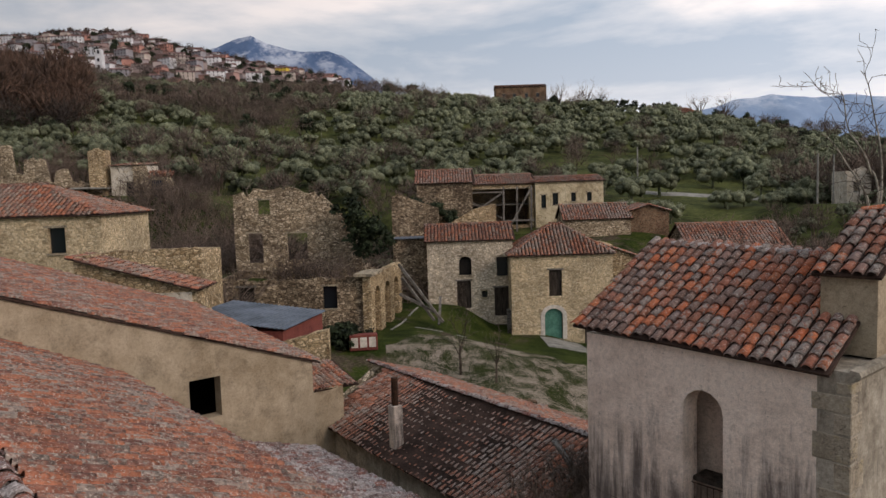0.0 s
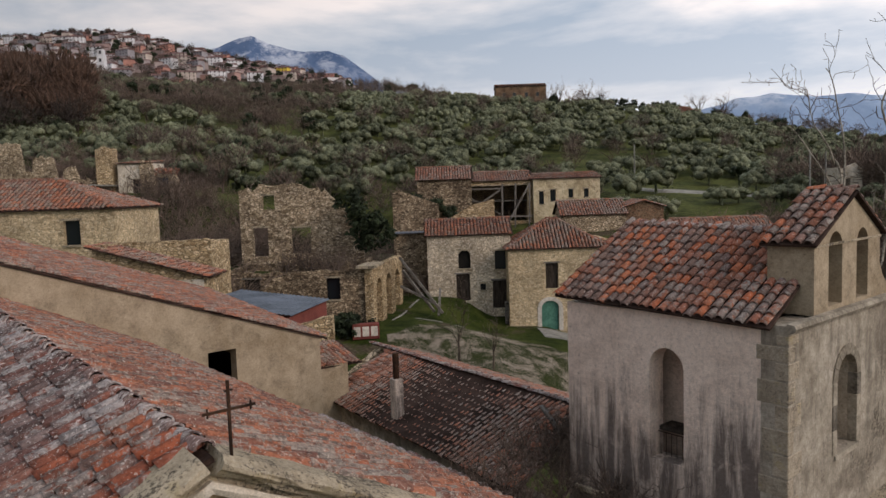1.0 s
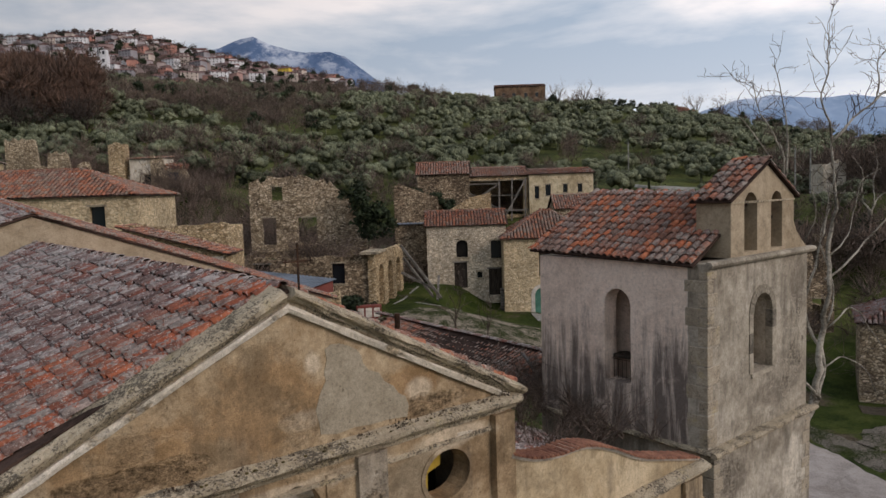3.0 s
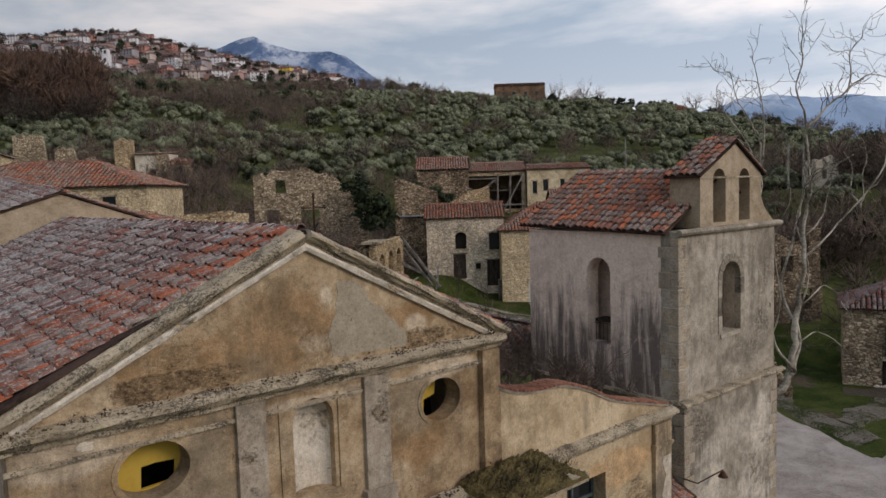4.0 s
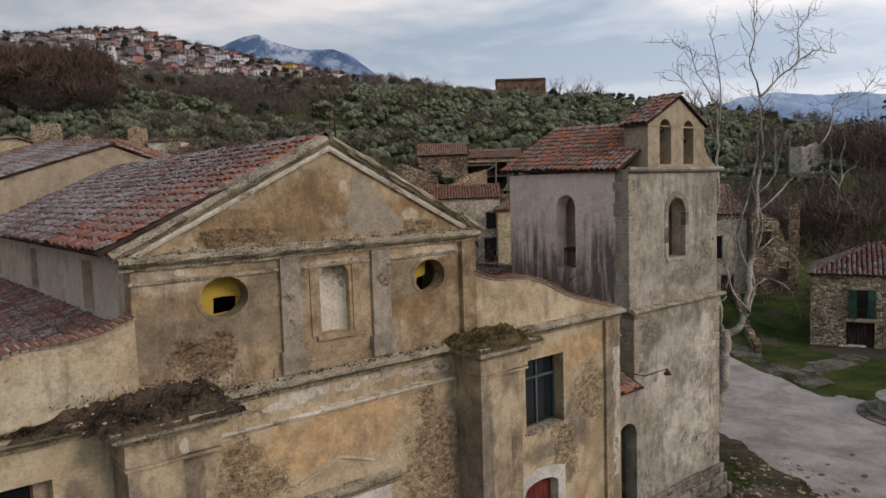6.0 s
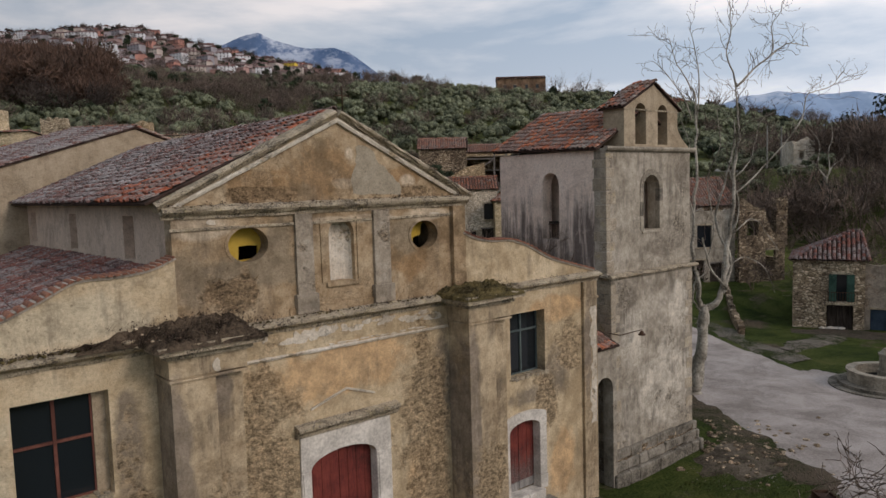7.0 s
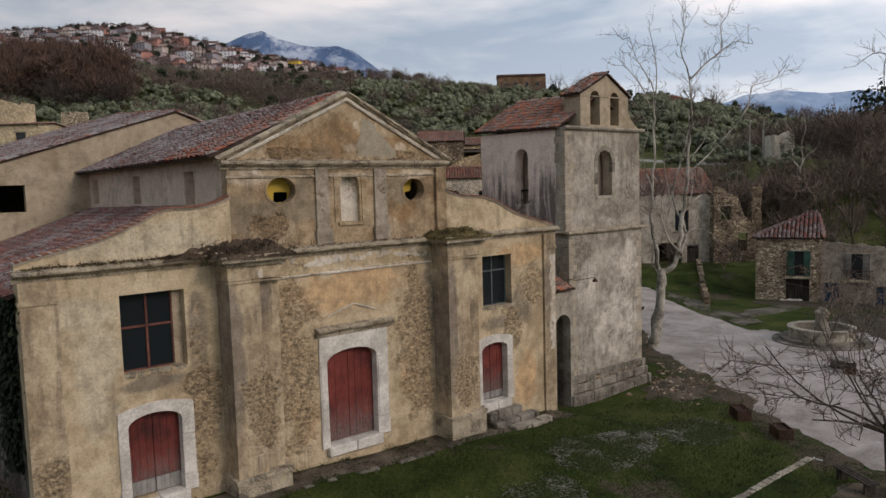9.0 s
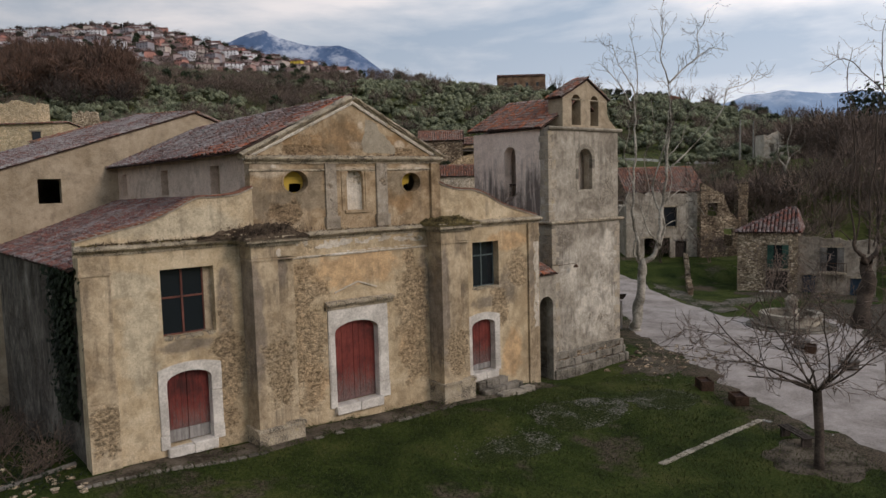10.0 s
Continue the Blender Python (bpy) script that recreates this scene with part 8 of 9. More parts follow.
def mound(name, cx, cy, rx, ry, z, h, mat, label, category, seed, back=0.0):
    """A low heap with an uneven, crumbled surface; back raises it towards the wall."""
    vs, fs, n = [], [], 40
    for i in range(n + 1):
        for k in range(n + 1):
            a, b = 2 * i / n - 1, 2 * k / n - 1
            q = max(abs(a) ** 2.2, abs(b) ** 3)
            x, y = cx + rx * a, cy + ry * b
            e = noise.fractal(Vector((x * 2.2, y * 2.2, seed)), 0.8, 2.0, 4)
            f = noise.noise(Vector((x * 13, y * 13, seed))) + 0.7 * noise.noise(Vector((x * 29, y * 29, seed)))
            vs.append((x + 0.05 * f, y, z - 0.05 + max(0.0, (1 - q)) ** 0.5 * max(0.03, h * (0.6 + 0.7 * e + 0.42 * f) + back * (b + 1) / 2)))
    m = n + 1
    for i in range(n):
        for k in range(n):
            fs.append((i * m + k, (i + 1) * m + k, (i + 1) * m + k + 1, i * m + k + 1))
    return tagged(raw(name, vs, fs, mat), label, category, kind="stuff")


def tufts(name, spots, mat, label, category, seed, lo=0.025, hi=0.07, rise=0.16):
    """Matted dead leaves and stalks standing on given (x, y, z) places."""
    rng = np.random.RandomState(seed)
    q = []
    for x, y, z, r, n in spots:
        for _ in range(n):
            p = np.array([x + rng.normal() * r, y + rng.normal() * r * 0.6, z + abs(rng.normal()) * rise * 0.6])
            d = rng.normal(size=3) * 0.7 + np.array([0, -0.1, 0.8])
            d /= np.linalg.norm(d)
            t = np.cross(d, rng.normal(size=3))
            t /= np.linalg.norm(t)
            w, ln = rng.uniform(lo, hi), rng.uniform(0.6, 1.6) * hi
            if rng.random_sample() < 0.3:
                w, ln = 0.008, rise * rng.uniform(0.6, 1.5)
            q += [p - t * w, p + d * ln * 0.5 - t * w * 0.3, p + d * ln, p + t * w]
    fast_mesh(name, np.array(q), np.arange(len(q)).reshape(-1, 4), mat, label, category)


def growth():
    rng = random.Random(8)
    mound("moss", 5.25, 3.3, 1.25, 0.78, 8.38, 0.26, MOSS, "mound of yellow-green moss on a cornice block", "moss", 3.0, 0.28)
    tufts("dry_weeds", [(rng.uniform(4.25, 6.35), rng.uniform(2.75, 4.0), 8.5, 0.14, 24) for _ in range(36)], MOSS_LEAF, "mossy dead weeds on the cornice block", "weeds", 4, 0.015, 0.04, 0.12)
    mound("debris", -3.7, 3.3, 1.35, 0.75, 8.36, 0.32, DEBRIS, "heap of crumbled debris and soil on a cornice block", "debris", 7.0, 0.42)
    mound("debris", -4.4, 3.9, 2.0, 0.28, 8.38, 0.22, DEBRIS, "ridge of crumbled debris against the upper front", "debris", 9.0, 0.25)
    spots = [(rng.gauss(-3.8, 0.85), rng.uniform(2.72, 4.0), 8.48, 0.2, 26) for _ in range(60)]
    spots += [(rng.gauss(-4.2, 1.1), 3.95, 8.7, 0.16, 18) for _ in range(14)]
    tufts("dry_weeds", spots, BRUSH, "matted dead brown weeds on the church cornice", "weeds", 5, 0.012, 0.04, 0.17)
    spots = [(rng.uniform(-10.3, -5), rng.uniform(3.74, 3.95), 8.42, 0.09, 16) for _ in range(70)] + [(rng.uniform(-2.2, 4.4), 3.86, 8.41, 0.08, 8) for _ in range(26)]
    spots += [(rng.uniform(6.4, 11.6), 3.86, 8.41, 0.06, 5) for _ in range(12)] + [(rng.uniform(-4.1, 5.2), 4.02, 11.47, 0.05, 8) for _ in range(40)]
    tufts("cornice_weeds", spots, BRUSH, "tufts of dead weeds along the cornices", "weeds", 6, 0.012, 0.035, 0.07)
    bm = bmesh.new()
    for _ in range(70):
        x, y = rng.gauss(-3.8, 0.8), rng.uniform(2.7, 3.95)
        lumps(bm, x, x, y, y, 8.46 + 0.3 * (y - 2.7) * rng.random(), 1, rng.uniform(0.025, 0.075), rng, 0.7)
    tagged(part("debris", bm, STONE, None), "broken stones and tile crumbs on the cornice block", "debris", kind="stuff")
    bm = bmesh.new()
    lumps(bm, -10.2, -5.0, 3.7, 3.98, 8.43, 150, 0.035, rng, 0.9)
    lumps(bm, -2.4, 4.2, 3.72, 3.98, 8.42, 70, 0.025, rng, 0.8)
    lumps(bm, -4.1, 5.2, 3.95, 4.12, 11.46, 90, 0.02, rng, 0.8)
    tagged(part("moss", bm, MOSS), "patches of moss and crumbs along the cornices", "moss", kind="stuff")
    places = [(rng.uniform(8.6, 13.0), rng.uniform(5.5, 12), 8.2 + rng.uniform(-0.5, 0.5), rng.uniform(0.35, 0.7), rng.uniform(0, 6.28), rng.randrange(20)) for _ in range(34)]
    places += [(rng.uniform(14.2, 16.6), rng.uniform(11.2, 14.0), 7.3 + rng.uniform(0, 0.5), rng.uniform(0.4, 0.75), rng.uniform(0, 6.28), rng.randrange(20)) for _ in range(30)]
    places += [(rng.uniform(12.5, 13.2), rng.uniform(7.6, 10.8), 7.9 + rng.uniform(-0.2, 0.3), rng.uniform(0.4, 0.55), rng.uniform(0, 6.28), rng.randrange(20)) for _ in range(5)]
    scatter("dry_brambles", SHRUB, places, TWIG_PINK, "grey dry brambles on the aisle roof beside the tower", "brambles")
    places = [(x, y, land(x, y), rng.uniform(0.4, 0.9), rng.uniform(0, 6.28), rng.randrange(20)) for x, y in [(rng.uniform(-16, -10.8), rng.uniform(4, 22)) for _ in range(70)]]
    scatter("dry_brambles", SHRUB, places, TWIG_DARK, "dark brambles along the church side wall", "brambles")
    spots = [(rng.uniform(-14.5, -10.6), rng.uniform(3.4, 12), 0, 0.4, 40) for _ in range(70)]
    tufts("undergrowth", [(x, y, land(x, y), r, n) for x, y, _, r, n in spots], DARKLEAF, "dark low undergrowth beside the church corner", "undergrowth", 8, 0.03, 0.09, 0.25)


growth()


# ---- plaster fragments on the front ----
def flakes():
    rng = random.Random(17)
    bm = bmesh.new()

    def blob(cx, cz, rx, rz, y):
        n = 11
        pts = []
        for i in range(n):
            a = 2 * math.pi * i / n
            k = rng.uniform(0.5, 1.25)
            pts.append((cx + rx * k * math.cos(a), cz + rz * k * math.sin(a)))
        slab_bm(bm, pts, [], Vector((0, y - rng.uniform(0, 0.016), 0)), X, Z, Y, 0.03)
    for x in [-2.3 + 0.2 * i for i in range(32)]:
        if rng.random() < 0.75:
            blob(x + rng.uniform(-0.08, 0.08), 7.9 + rng.uniform(-0.16, 0.1), rng.uniform(0.1, 0.32), rng.uniform(0.05, 0.17), FY - 0.012)
    for x in [0.2 + 0.35 * i for i in range(10)]:
        blob(x, 7.5 + rng.uniform(-0.03, 0.03), rng.uniform(0.12, 0.25), 0.03, FY - 0.012)
    for x, z, rx, rz in ((-3.0, 11.05, 0.14, 0.1), (4.1, 10.95, 0.2, 0.06), (-3.55, 7.75, 0.12, 0.2)):
        blob(x, z, rx, rz, UY - 0.012 if z > 8.4 else 2.955)
    side = [(11.74 - rng.uniform(0, 0.05), 2.6 + 0.18 * i) for i in range(26)]
    slab_bm(bm, [(11.38 + rng.uniform(-0.1, 0.12), z) for _, z in reversed(side)] + side, [], Vector((0, FY - 0.132, 0)), X, Z, Y, 0.02)
    patch_bm = bmesh.new()
    slab_bm(patch_bm, [(1.2, 11.66), (1.5, 11.6), (1.8, 11.63), (2.15, 11.6), (2.5, 11.6), (2.86, 11.56), (2.9, 11.74), (2.84, 11.92), (2.7, 12.0), (2.6, 12.14), (2.43, 12.25), (2.32, 12.42), (2.12, 12.5), (2.02, 12.63), (1.99, 12.76), (1.9, 12.88), (1.76, 12.96), (1.6, 13.02), (1.44, 13.03), (1.33, 12.97), (1.36, 12.8), (1.3, 12.6), (1.33, 12.48), (1.22, 12.3), (1.13, 12.05), (1.18, 11.85)], [], Vector((0, UY - 0.01, 0)), X, Z, Y, 0.02)
    under(part("plaster_repair", patch_bm, REPAIR, None, "grey plaster repair in the pediment"), church)
    tagged(under(part("flaked_limewash", bm, WHITEP, None, "pale flakes of old limewash"), church), kind="stuff")


flakes()

# ---- things on the square ----
PATCH = plain("trodden_gravel", (0.035, 0.027, 0.018), (0.15, 0.122, 0.092), 5, 0.97, 0.7)


def stone_pile(name, spots, mat_, label, category, lo, hi, seed):
    rng = random.Random(seed)
    bm = bmesh.new()
    for x, y in spots:
        s = rng.uniform(lo, hi)
        z = land(x, y)
        vs = bmesh.ops.create_icosphere(bm, subdivisions=1, radius=s)["verts"]
        for v in vs:
            v.co = Vector((x, y, z + s * 0.15)) + Vector((v.co.x * 1.2, v.co.y, v.co.z * 0.6)) * (1 + 0.4 * noise.noise(v.co * 5 / s * 0.3 + Vector((x, y, 0))))
    return tagged(part(name, bm, mat_), label, category, kind="stuff")


rng = random.Random(12)
stone_pile("rubble", [(rng.gauss(21.5, 1.8), rng.gauss(3.0, 1.6)) for _ in range(170)], STONE_DARK, "loose rubble at the foot of the tower", "rubble", 0.05, 0.18, 3)
stone_pile("rubble", [(rng.uniform(53, 56), rng.uniform(11.3, 13.2)) for _ in range(45)], WHITE_STONE, "pale rubble in front of the far house", "rubble", 0.08, 0.3, 5)
stone_pile("rubble", [(rng.uniform(-13, -10.6), rng.uniform(2.5, 7.5)) for _ in range(60)], STONE, "scattered stones beside the church corner", "rubble", 0.04, 0.16, 6)


def gravel_patch(cx, cy, rx, ry, seed):
    rng = random.Random(seed)
    n = 40
    vs, fs = [(cx, cy, land(cx, cy) + 0.03)], []
    for k in (0.35, 0.7, 1.0):
        for i in range(n):
            a = 2 * math.pi * i / n
            q = k * (1 + 0.35 * noise.noise(Vector((math.cos(a) * 2, math.sin(a) * 2, seed))))
            x, y = cx + rx * q * math.cos(a), cy + ry * q * math.sin(a)
            vs.append((x, y, land(x, y) + (0.028 if k < 1 else -0.02)))
    for i in range(n):
        j = (i + 1) % n
        fs.append((0, 1 + i, 1 + j))
        for r in (0, 1):
            fs.append((1 + r * n + i, 1 + (r + 1) * n + i, 1 + (r + 1) * n + j, 1 + r * n + j))
    ob = raw("pavement", vs, fs, PATCH)
    tagged(ob, "worn patch of grey gravel in the grass", "gravel", kind="structure")


for k, a in enumerate(((20.5, 2.2, 3.6, 2.0), (13.0, -10.2, 3.2, 2.2))):
    gravel_patch(*a, k + 1)


def stone_row(name, a, b, step, w, h, mat_, label, category, gaps=0.0, seed=1):
    """A row of separate edging stones."""
    rg = random.Random(seed)
    a, b = Vector((*a, 0)), Vector((*b, 0))
    d = (b - a).normalized()
    t = thing(name, (a.x, a.y, land(a.x, a.y)), label, category)
    s, ang = 0.0, math.atan2(d.y, d.x)
    while s < (b - a).length:
        ln = step * rg.uniform(0.7, 1.3)
        p = a + d * (s + ln / 2)
        if rg.random() >= gaps:
            m = Matrix.Translation((p.x, p.y, land(p.x, p.y))) @ Matrix.Rotation(ang + rg.gauss(0, 0.05), 4, "Z")
            box("stone", -ln / 2 + 0.02, ln / 2 - 0.02, -w / 2, w / 2, -0.15, h * rg.uniform(0.7, 1.2), mat_, t, m=m, bev=0.03, wob=0.02)
        s += ln
    return t


stone_row("kerb", (7.4, -6.4), (15.1, -6.4), 0.5, 0.3, 0.03, LIMESTONE, "row of pale edging stones in the grass", "kerb", 0.05, 2)
stone_row("kerb", (15.2, -6.5), (15.4, -9.6), 0.6, 0.22, 0.03, PAVING, "row of pale edging stones beside the road", "kerb", 0.1, 3)
stone_row("kerb", (-10.8, 2.9), (-4.9, 2.4), 0.34, 0.24, 0.05, ASHLAR, "row of edging stones before the church", "kerb", 0.08, 4)
stone_row("kerb", (-2.6, 2.5), (4.2, 2.55), 0.4, 0.24, 0.05, ASHLAR, "row of edging stones before the church", "kerb", 0.25, 5)

_r = random.Random(77)
_spots = [(_r.gauss(cx, sx), _r.gauss(cy, sy)) for cx, cy, sx, sy, n in ((9.5, -0.8, 1.6, 0.7, 260), (14.5, -1.8, 1.3, 0.9, 220), (3.5, -2.2, 1.5, 0.6, 150), (19.5, 1.5, 1.6, 1.0, 220)) for _ in range(n)]
stone_pile("pebbles", _spots, ASHLAR, "pale pebbles scattered in the grass", "pebbles", 0.015, 0.04, 78)
_lw = thing("low_wall", (50, 19, land(50, 19)), "low crumbling stone wall across the grass", "wall")
for k in range(16):
    _a, _b = Vector((45.4 + k * 1.0, 15.7 + k * 0.66, 0)), Vector((46.4 + k * 1.0, 16.36 + k * 0.66, 0))
    _z = land(_a.x, _a.y)
    box("wall_stone", -0.6, 0.6, -0.25, 0.25, _z - 0.3, _z + 0.75 + 0.12 * math.sin(k * 2.1), STONE_DARK, _lw, m=Matrix.Translation(((_a.x + _b.x) / 2, (_a.y + _b.y) / 2, 0)) @ Matrix.Rotation(math.atan2(0.66, 1.0), 4, "Z"), bev=0.04, wob=0.05)
_g = random.Random(91)
tufts("wall_weeds", [(x, y, land(x, y), 0.14, 26) for x, y in [(_g.uniform(-10.6, 12.0), _g.uniform(2.3, 3.9)) for _ in range(150)] if not (-4.75 < x < -2.7 and y > 2.8) and not (4.3 < x < 6.3 and y > 2.8)], GRASS_BLADE, "green and brown weeds along the foot of the church front", "weeds", 92, 0.012, 0.05, 0.14)
_tb = thing("timber", (-11.6, 4.8, land(-11.6, 4.8)), "long pale timber lying beside the church corner", "timber")
bm = bmesh.new()
_p = Vector((-12.9, 4.5, land(-12.9, 4.5) + 0.1))
_q = Vector((-10.5, 5.2, land(-10.5, 5.2) + 0.12))
_d = (_q - _p).normalized()
_s = _d.cross(Z).normalized()
_m = Matrix((_s, _d, _s.cross(_d))).transposed().to_4x4()
_m.translation = _p
boxes(bm, -0.06, 0.06, 0, (_q - _p).length, -0.05, 0.05, _m, 0.01)
under(part("beam", bm, WOOD, None), _tb)
# steps of the right door
steps = thing("stone_steps", (8.0, 3.2, -0.2), "worn grey stone steps to the side door", "steps")
for k, (x0, x1, y0, y1, z0, z1) in enumerate(((7.0, 9.0, 3.45, 3.98, -0.4, 0.52), (6.9, 9.5, 2.95, 3.44, -0.5, 0.24), (7.6, 9.9, 2.45, 2.94, -0.6, 0.02))):
    x = x0
    while x < x1 - 0.1:
        w = min(random.uniform(0.45, 0.95), x1 - x)
        box("step_stone", x + 0.012, x + w - 0.012, y0 + random.uniform(-0.04, 0.03), y1, z0, z1 + random.uniform(-0.03, 0.02), ASHLAR if k < 2 else LIMESTONE, steps, bev=0.03, wob=0.012)
        x += w


def crate(x, y, turn, label):
    t = thing("wooden_planter_box", (x, y, land(x, y)), label, "planter", "planter boxes beside the road")
    m = frame_at((x, y, land(x, y)), turn)
    for a, b, c, d in ((-0.5, 0.5, -0.32, -0.27), (-0.5, 0.5, 0.27, 0.32), (-0.5, -0.45, -0.27, 0.27), (0.45, 0.5, -0.27, 0.27)):
        box("board", a, b, c, d, -0.1, 0.5, BROWNWOOD, t, m=m, wob=0.006)
    box("soil", -0.45, 0.45, -0.27, 0.27, 0.0, 0.4, BED, t, "dark soil", m=m)


crate(17.6, -2.2, 50, "dark wooden planter box at the edge of the grass")
crate(16.6, -4.6, 48, "dark wooden planter box at the edge of the grass")
crate(29.0, -2.6, 20, "dark wooden planter box on the gravel")
bn = thing("bench", (13.6, -8.7, land(13.6, -8.7)), "dark wooden bench beside a small tree", "bench")
_m = frame_at((13.6, -8.7, land(13.6, -8.7)), 58)
for k in range(3):
    box("seat_plank", -0.9, 0.9, -0.24 + 0.17 * k, -0.1 + 0.17 * k, 0.42, 0.46, DARKWOOD, bn, m=_m)
for s in (-0.7, 0.7):
    box("leg", s - 0.05, s + 0.05, -0.2, 0.22, -0.1, 0.42, DARKWOOD, bn, m=_m)


def planter(x, y, label):
    t = thing("barrel_planter", (x, y, land(x, y)), label, "planter")
    bm = bmesh.new()
    bmesh.ops.create_cone(bm, cap_ends=True, segments=14, radius1=0.42, radius2=0.5, depth=0.6, matrix=Matrix.Translation((x, y, land(x, y) + 0.28)))
    under(part("tub", bm, WOOD), t)
    bm = bmesh.new()
    for z in (0.12, 0.45):
        bmesh.ops.create_cone(bm, cap_ends=False, segments=14, radius1=0.47 + 0.06 * z, radius2=0.48 + 0.06 * z, depth=0.06, matrix=Matrix.Translation((x, y, land(x, y) + z)))
    under(part("hoops", bm, IRON), t)


planter(29.8, -1.7, "wooden half-barrel planter on the square")
planter(26.5, -5.8, "wooden half-barrel planter on the square")

# notice board by the tower
nb = thing("notice_board", (26.8, 10.6, land(26.8, 10.6)), "dark wooden notice board with a small pitched roof", "notice board")
m = frame_at((26.8, 10.6, land(26.8, 10.6)), VIEW_TURN)
for x in (-0.6, 0.6):
    box("post", x - 0.06, x + 0.06, -0.06, 0.06, -0.2, 2.2, WOOD, nb, m=m)
box("board", -0.55, 0.55, -0.03, 0.03, 0.9, 1.9, BARK, nb, m=m)
for s in (-1, 1):
    bm = bmesh.new()
    boxes(bm, -0.85, 0.85, 0, 0.6, 0, 0.05, m @ Matrix.Translation((0, 0, 2.5)) @ Matrix.Rotation(s * 0.5 if s > 0 else math.pi - 0.5, 4, "X") if s < 0 else m @ Matrix.Translation((0, 0, 2.5)) @ Matrix.Rotation(-0.5, 4, "X"))
    under(part("roof_board", bm, BARK), nb)

# lamp bracket on the tower
lamp = thing("wall_lamp", (14.2, 4.5, 5.6), "thin iron bracket with a lamp on the tower wall", "lamp")
bm = bmesh.new()
boxes(bm, 13.5, 15.0, 4.1, 4.13, 5.62, 5.65)
boxes(bm, 13.5, 13.53, 4.1, 4.6, 5.62, 5.65)
under(part("bracket", bm, IRON), lamp)
bm = bmesh.new()
bmesh.ops.create_cone(bm, cap_ends=True, segments=10, radius1=0.16, radius2=0.05, depth=0.18, matrix=Matrix.Translation((15.0, 4.12, 5.5)))
under(part("shade", bm, IRON), lamp)

# ---- poles, road and house on the hill ----
def pole(u, d, h, label="pale wooden power pole"):
    p = V(u, d, 0)
    z = land(p.x, p.y)
    bm = bmesh.new()
    bmesh.ops.create_cone(bm, cap_ends=True, segments=8, radius1=0.16, radius2=0.11, depth=h + 1, matrix=Matrix.Translation((p.x, p.y, z + h / 2 - 0.5)))
    tagged(part("power_pole", bm, PAVING), label, "pole", "power poles")


pole(35.6, 130, 8.5)
pole(52.5, 100, 7.0)
pole(55.0, 100.5, 7.0)
_l, _r = [V(u, d, 0) for u, d in ((33, 133), (40, 128), (48, 127), (58, 124))], [V(u, d, 0) for u, d in ((34, 136), (41, 132), (49, 131), (59, 128))]
strip("road", [(p.x, p.y) for p in _l], [(p.x, p.y) for p in _r], PAVING, 0.25, "pale country road on the slope", "road", 4, 8)
house("hill_house", 25.5, 48.0, 322, 50, 61.2, 9, BRICKY, TILE_BROWN, "derelict brick farmhouse on the hilltop", "gable", 1.6, [(3, 4.3, 56.5, 58.5, "win"), (7.5, 9, 56.5, 58.5, "win"), (13, 14.3, 56.5, 58.5, "win"), (18, 19.3, 56.5, 58.5, "win")], spacing=0.8)
house("small_house", 57.2, 60.6, 101, 9, 17.6, 4, WHITEP, TILE_BROWN, "small roofless white house on the slope", "none", top=ragged(0, 3.4, ((0, 17.2), (2.2, 18.2), (3.4, 17.6)), 0.15, 9, 77), openings=[(0.9, 1.7, 14.6, 16.0, "hole")])
# timbers


def beam(bm, a, b, w=0.22):
    d = (b - a).normalized()
    s = d.cross(Z).normalized()
    n = s.cross(d)
    mm = Matrix((s, d, n)).transposed().to_4x4()
    mm.translation = a
    boxes(bm, -w / 2, w / 2, 0, (b - a).length, -w / 2, w / 2, mm)


def timbers(name, label, rows):
    t = thing(name, rows[0][0], label, "timber")
    for a, b in rows:
        bm = bmesh.new()
        beam(bm, Vector(a), Vector(b))
        under(part("beam", bm, WOOD), t)


timbers("shoring_timbers", "grey timber props leaning against the arcade", [(V(-4.2, 66, 10.0), V(-0.2, 65, 4.6)), (V(-4.0, 67, 8.6), V(-1.0, 66, 4.6)), (V(-4.2, 66, 7.2), V(-0.8, 65.5, 5.4)), (V(-0.6, 65, 4.4), V(-0.4, 68, 6.5))])
timbers("shoring_timbers", "grey timber shoring in front of the open barn", [(V(8.5, 99, 10), V(8.7, 100.2, 16.9)), (V(10.3, 99, 10), V(10.6, 100.2, 16.9)), (V(12.3, 99, 10), V(12.6, 100.2, 16.9)), (V(8.2, 99, 12.2), V(12.8, 99, 12.2)), (V(2.0, 100, 16.2), V(8.5, 100, 16.2)), (V(2.2, 100, 12), V(8.4, 100, 16)), (V(2.2, 100.2, 16), V(8.4, 100.2, 12.5)), (V(8.6, 99.2, 10), V(12.4, 99.8, 16.5))])


# broken brick pier in the yard
pier = thing("brick_pier", (33.4, 31.2, gz(33.4, 31.2)), "broken red brick pier in the yard", "pier")
box("brickwork", 32.9, 33.5, 30.9, 31.5, 1, gz(33.4, 31.2) + 1.5, BRICKY, pier, wob=0.05)
box("brickwork", 33.55, 34.3, 30.7, 31.3, 1, gz(33.4, 31.2) + 1.1, TILE_RED, pier, wob=0.06)


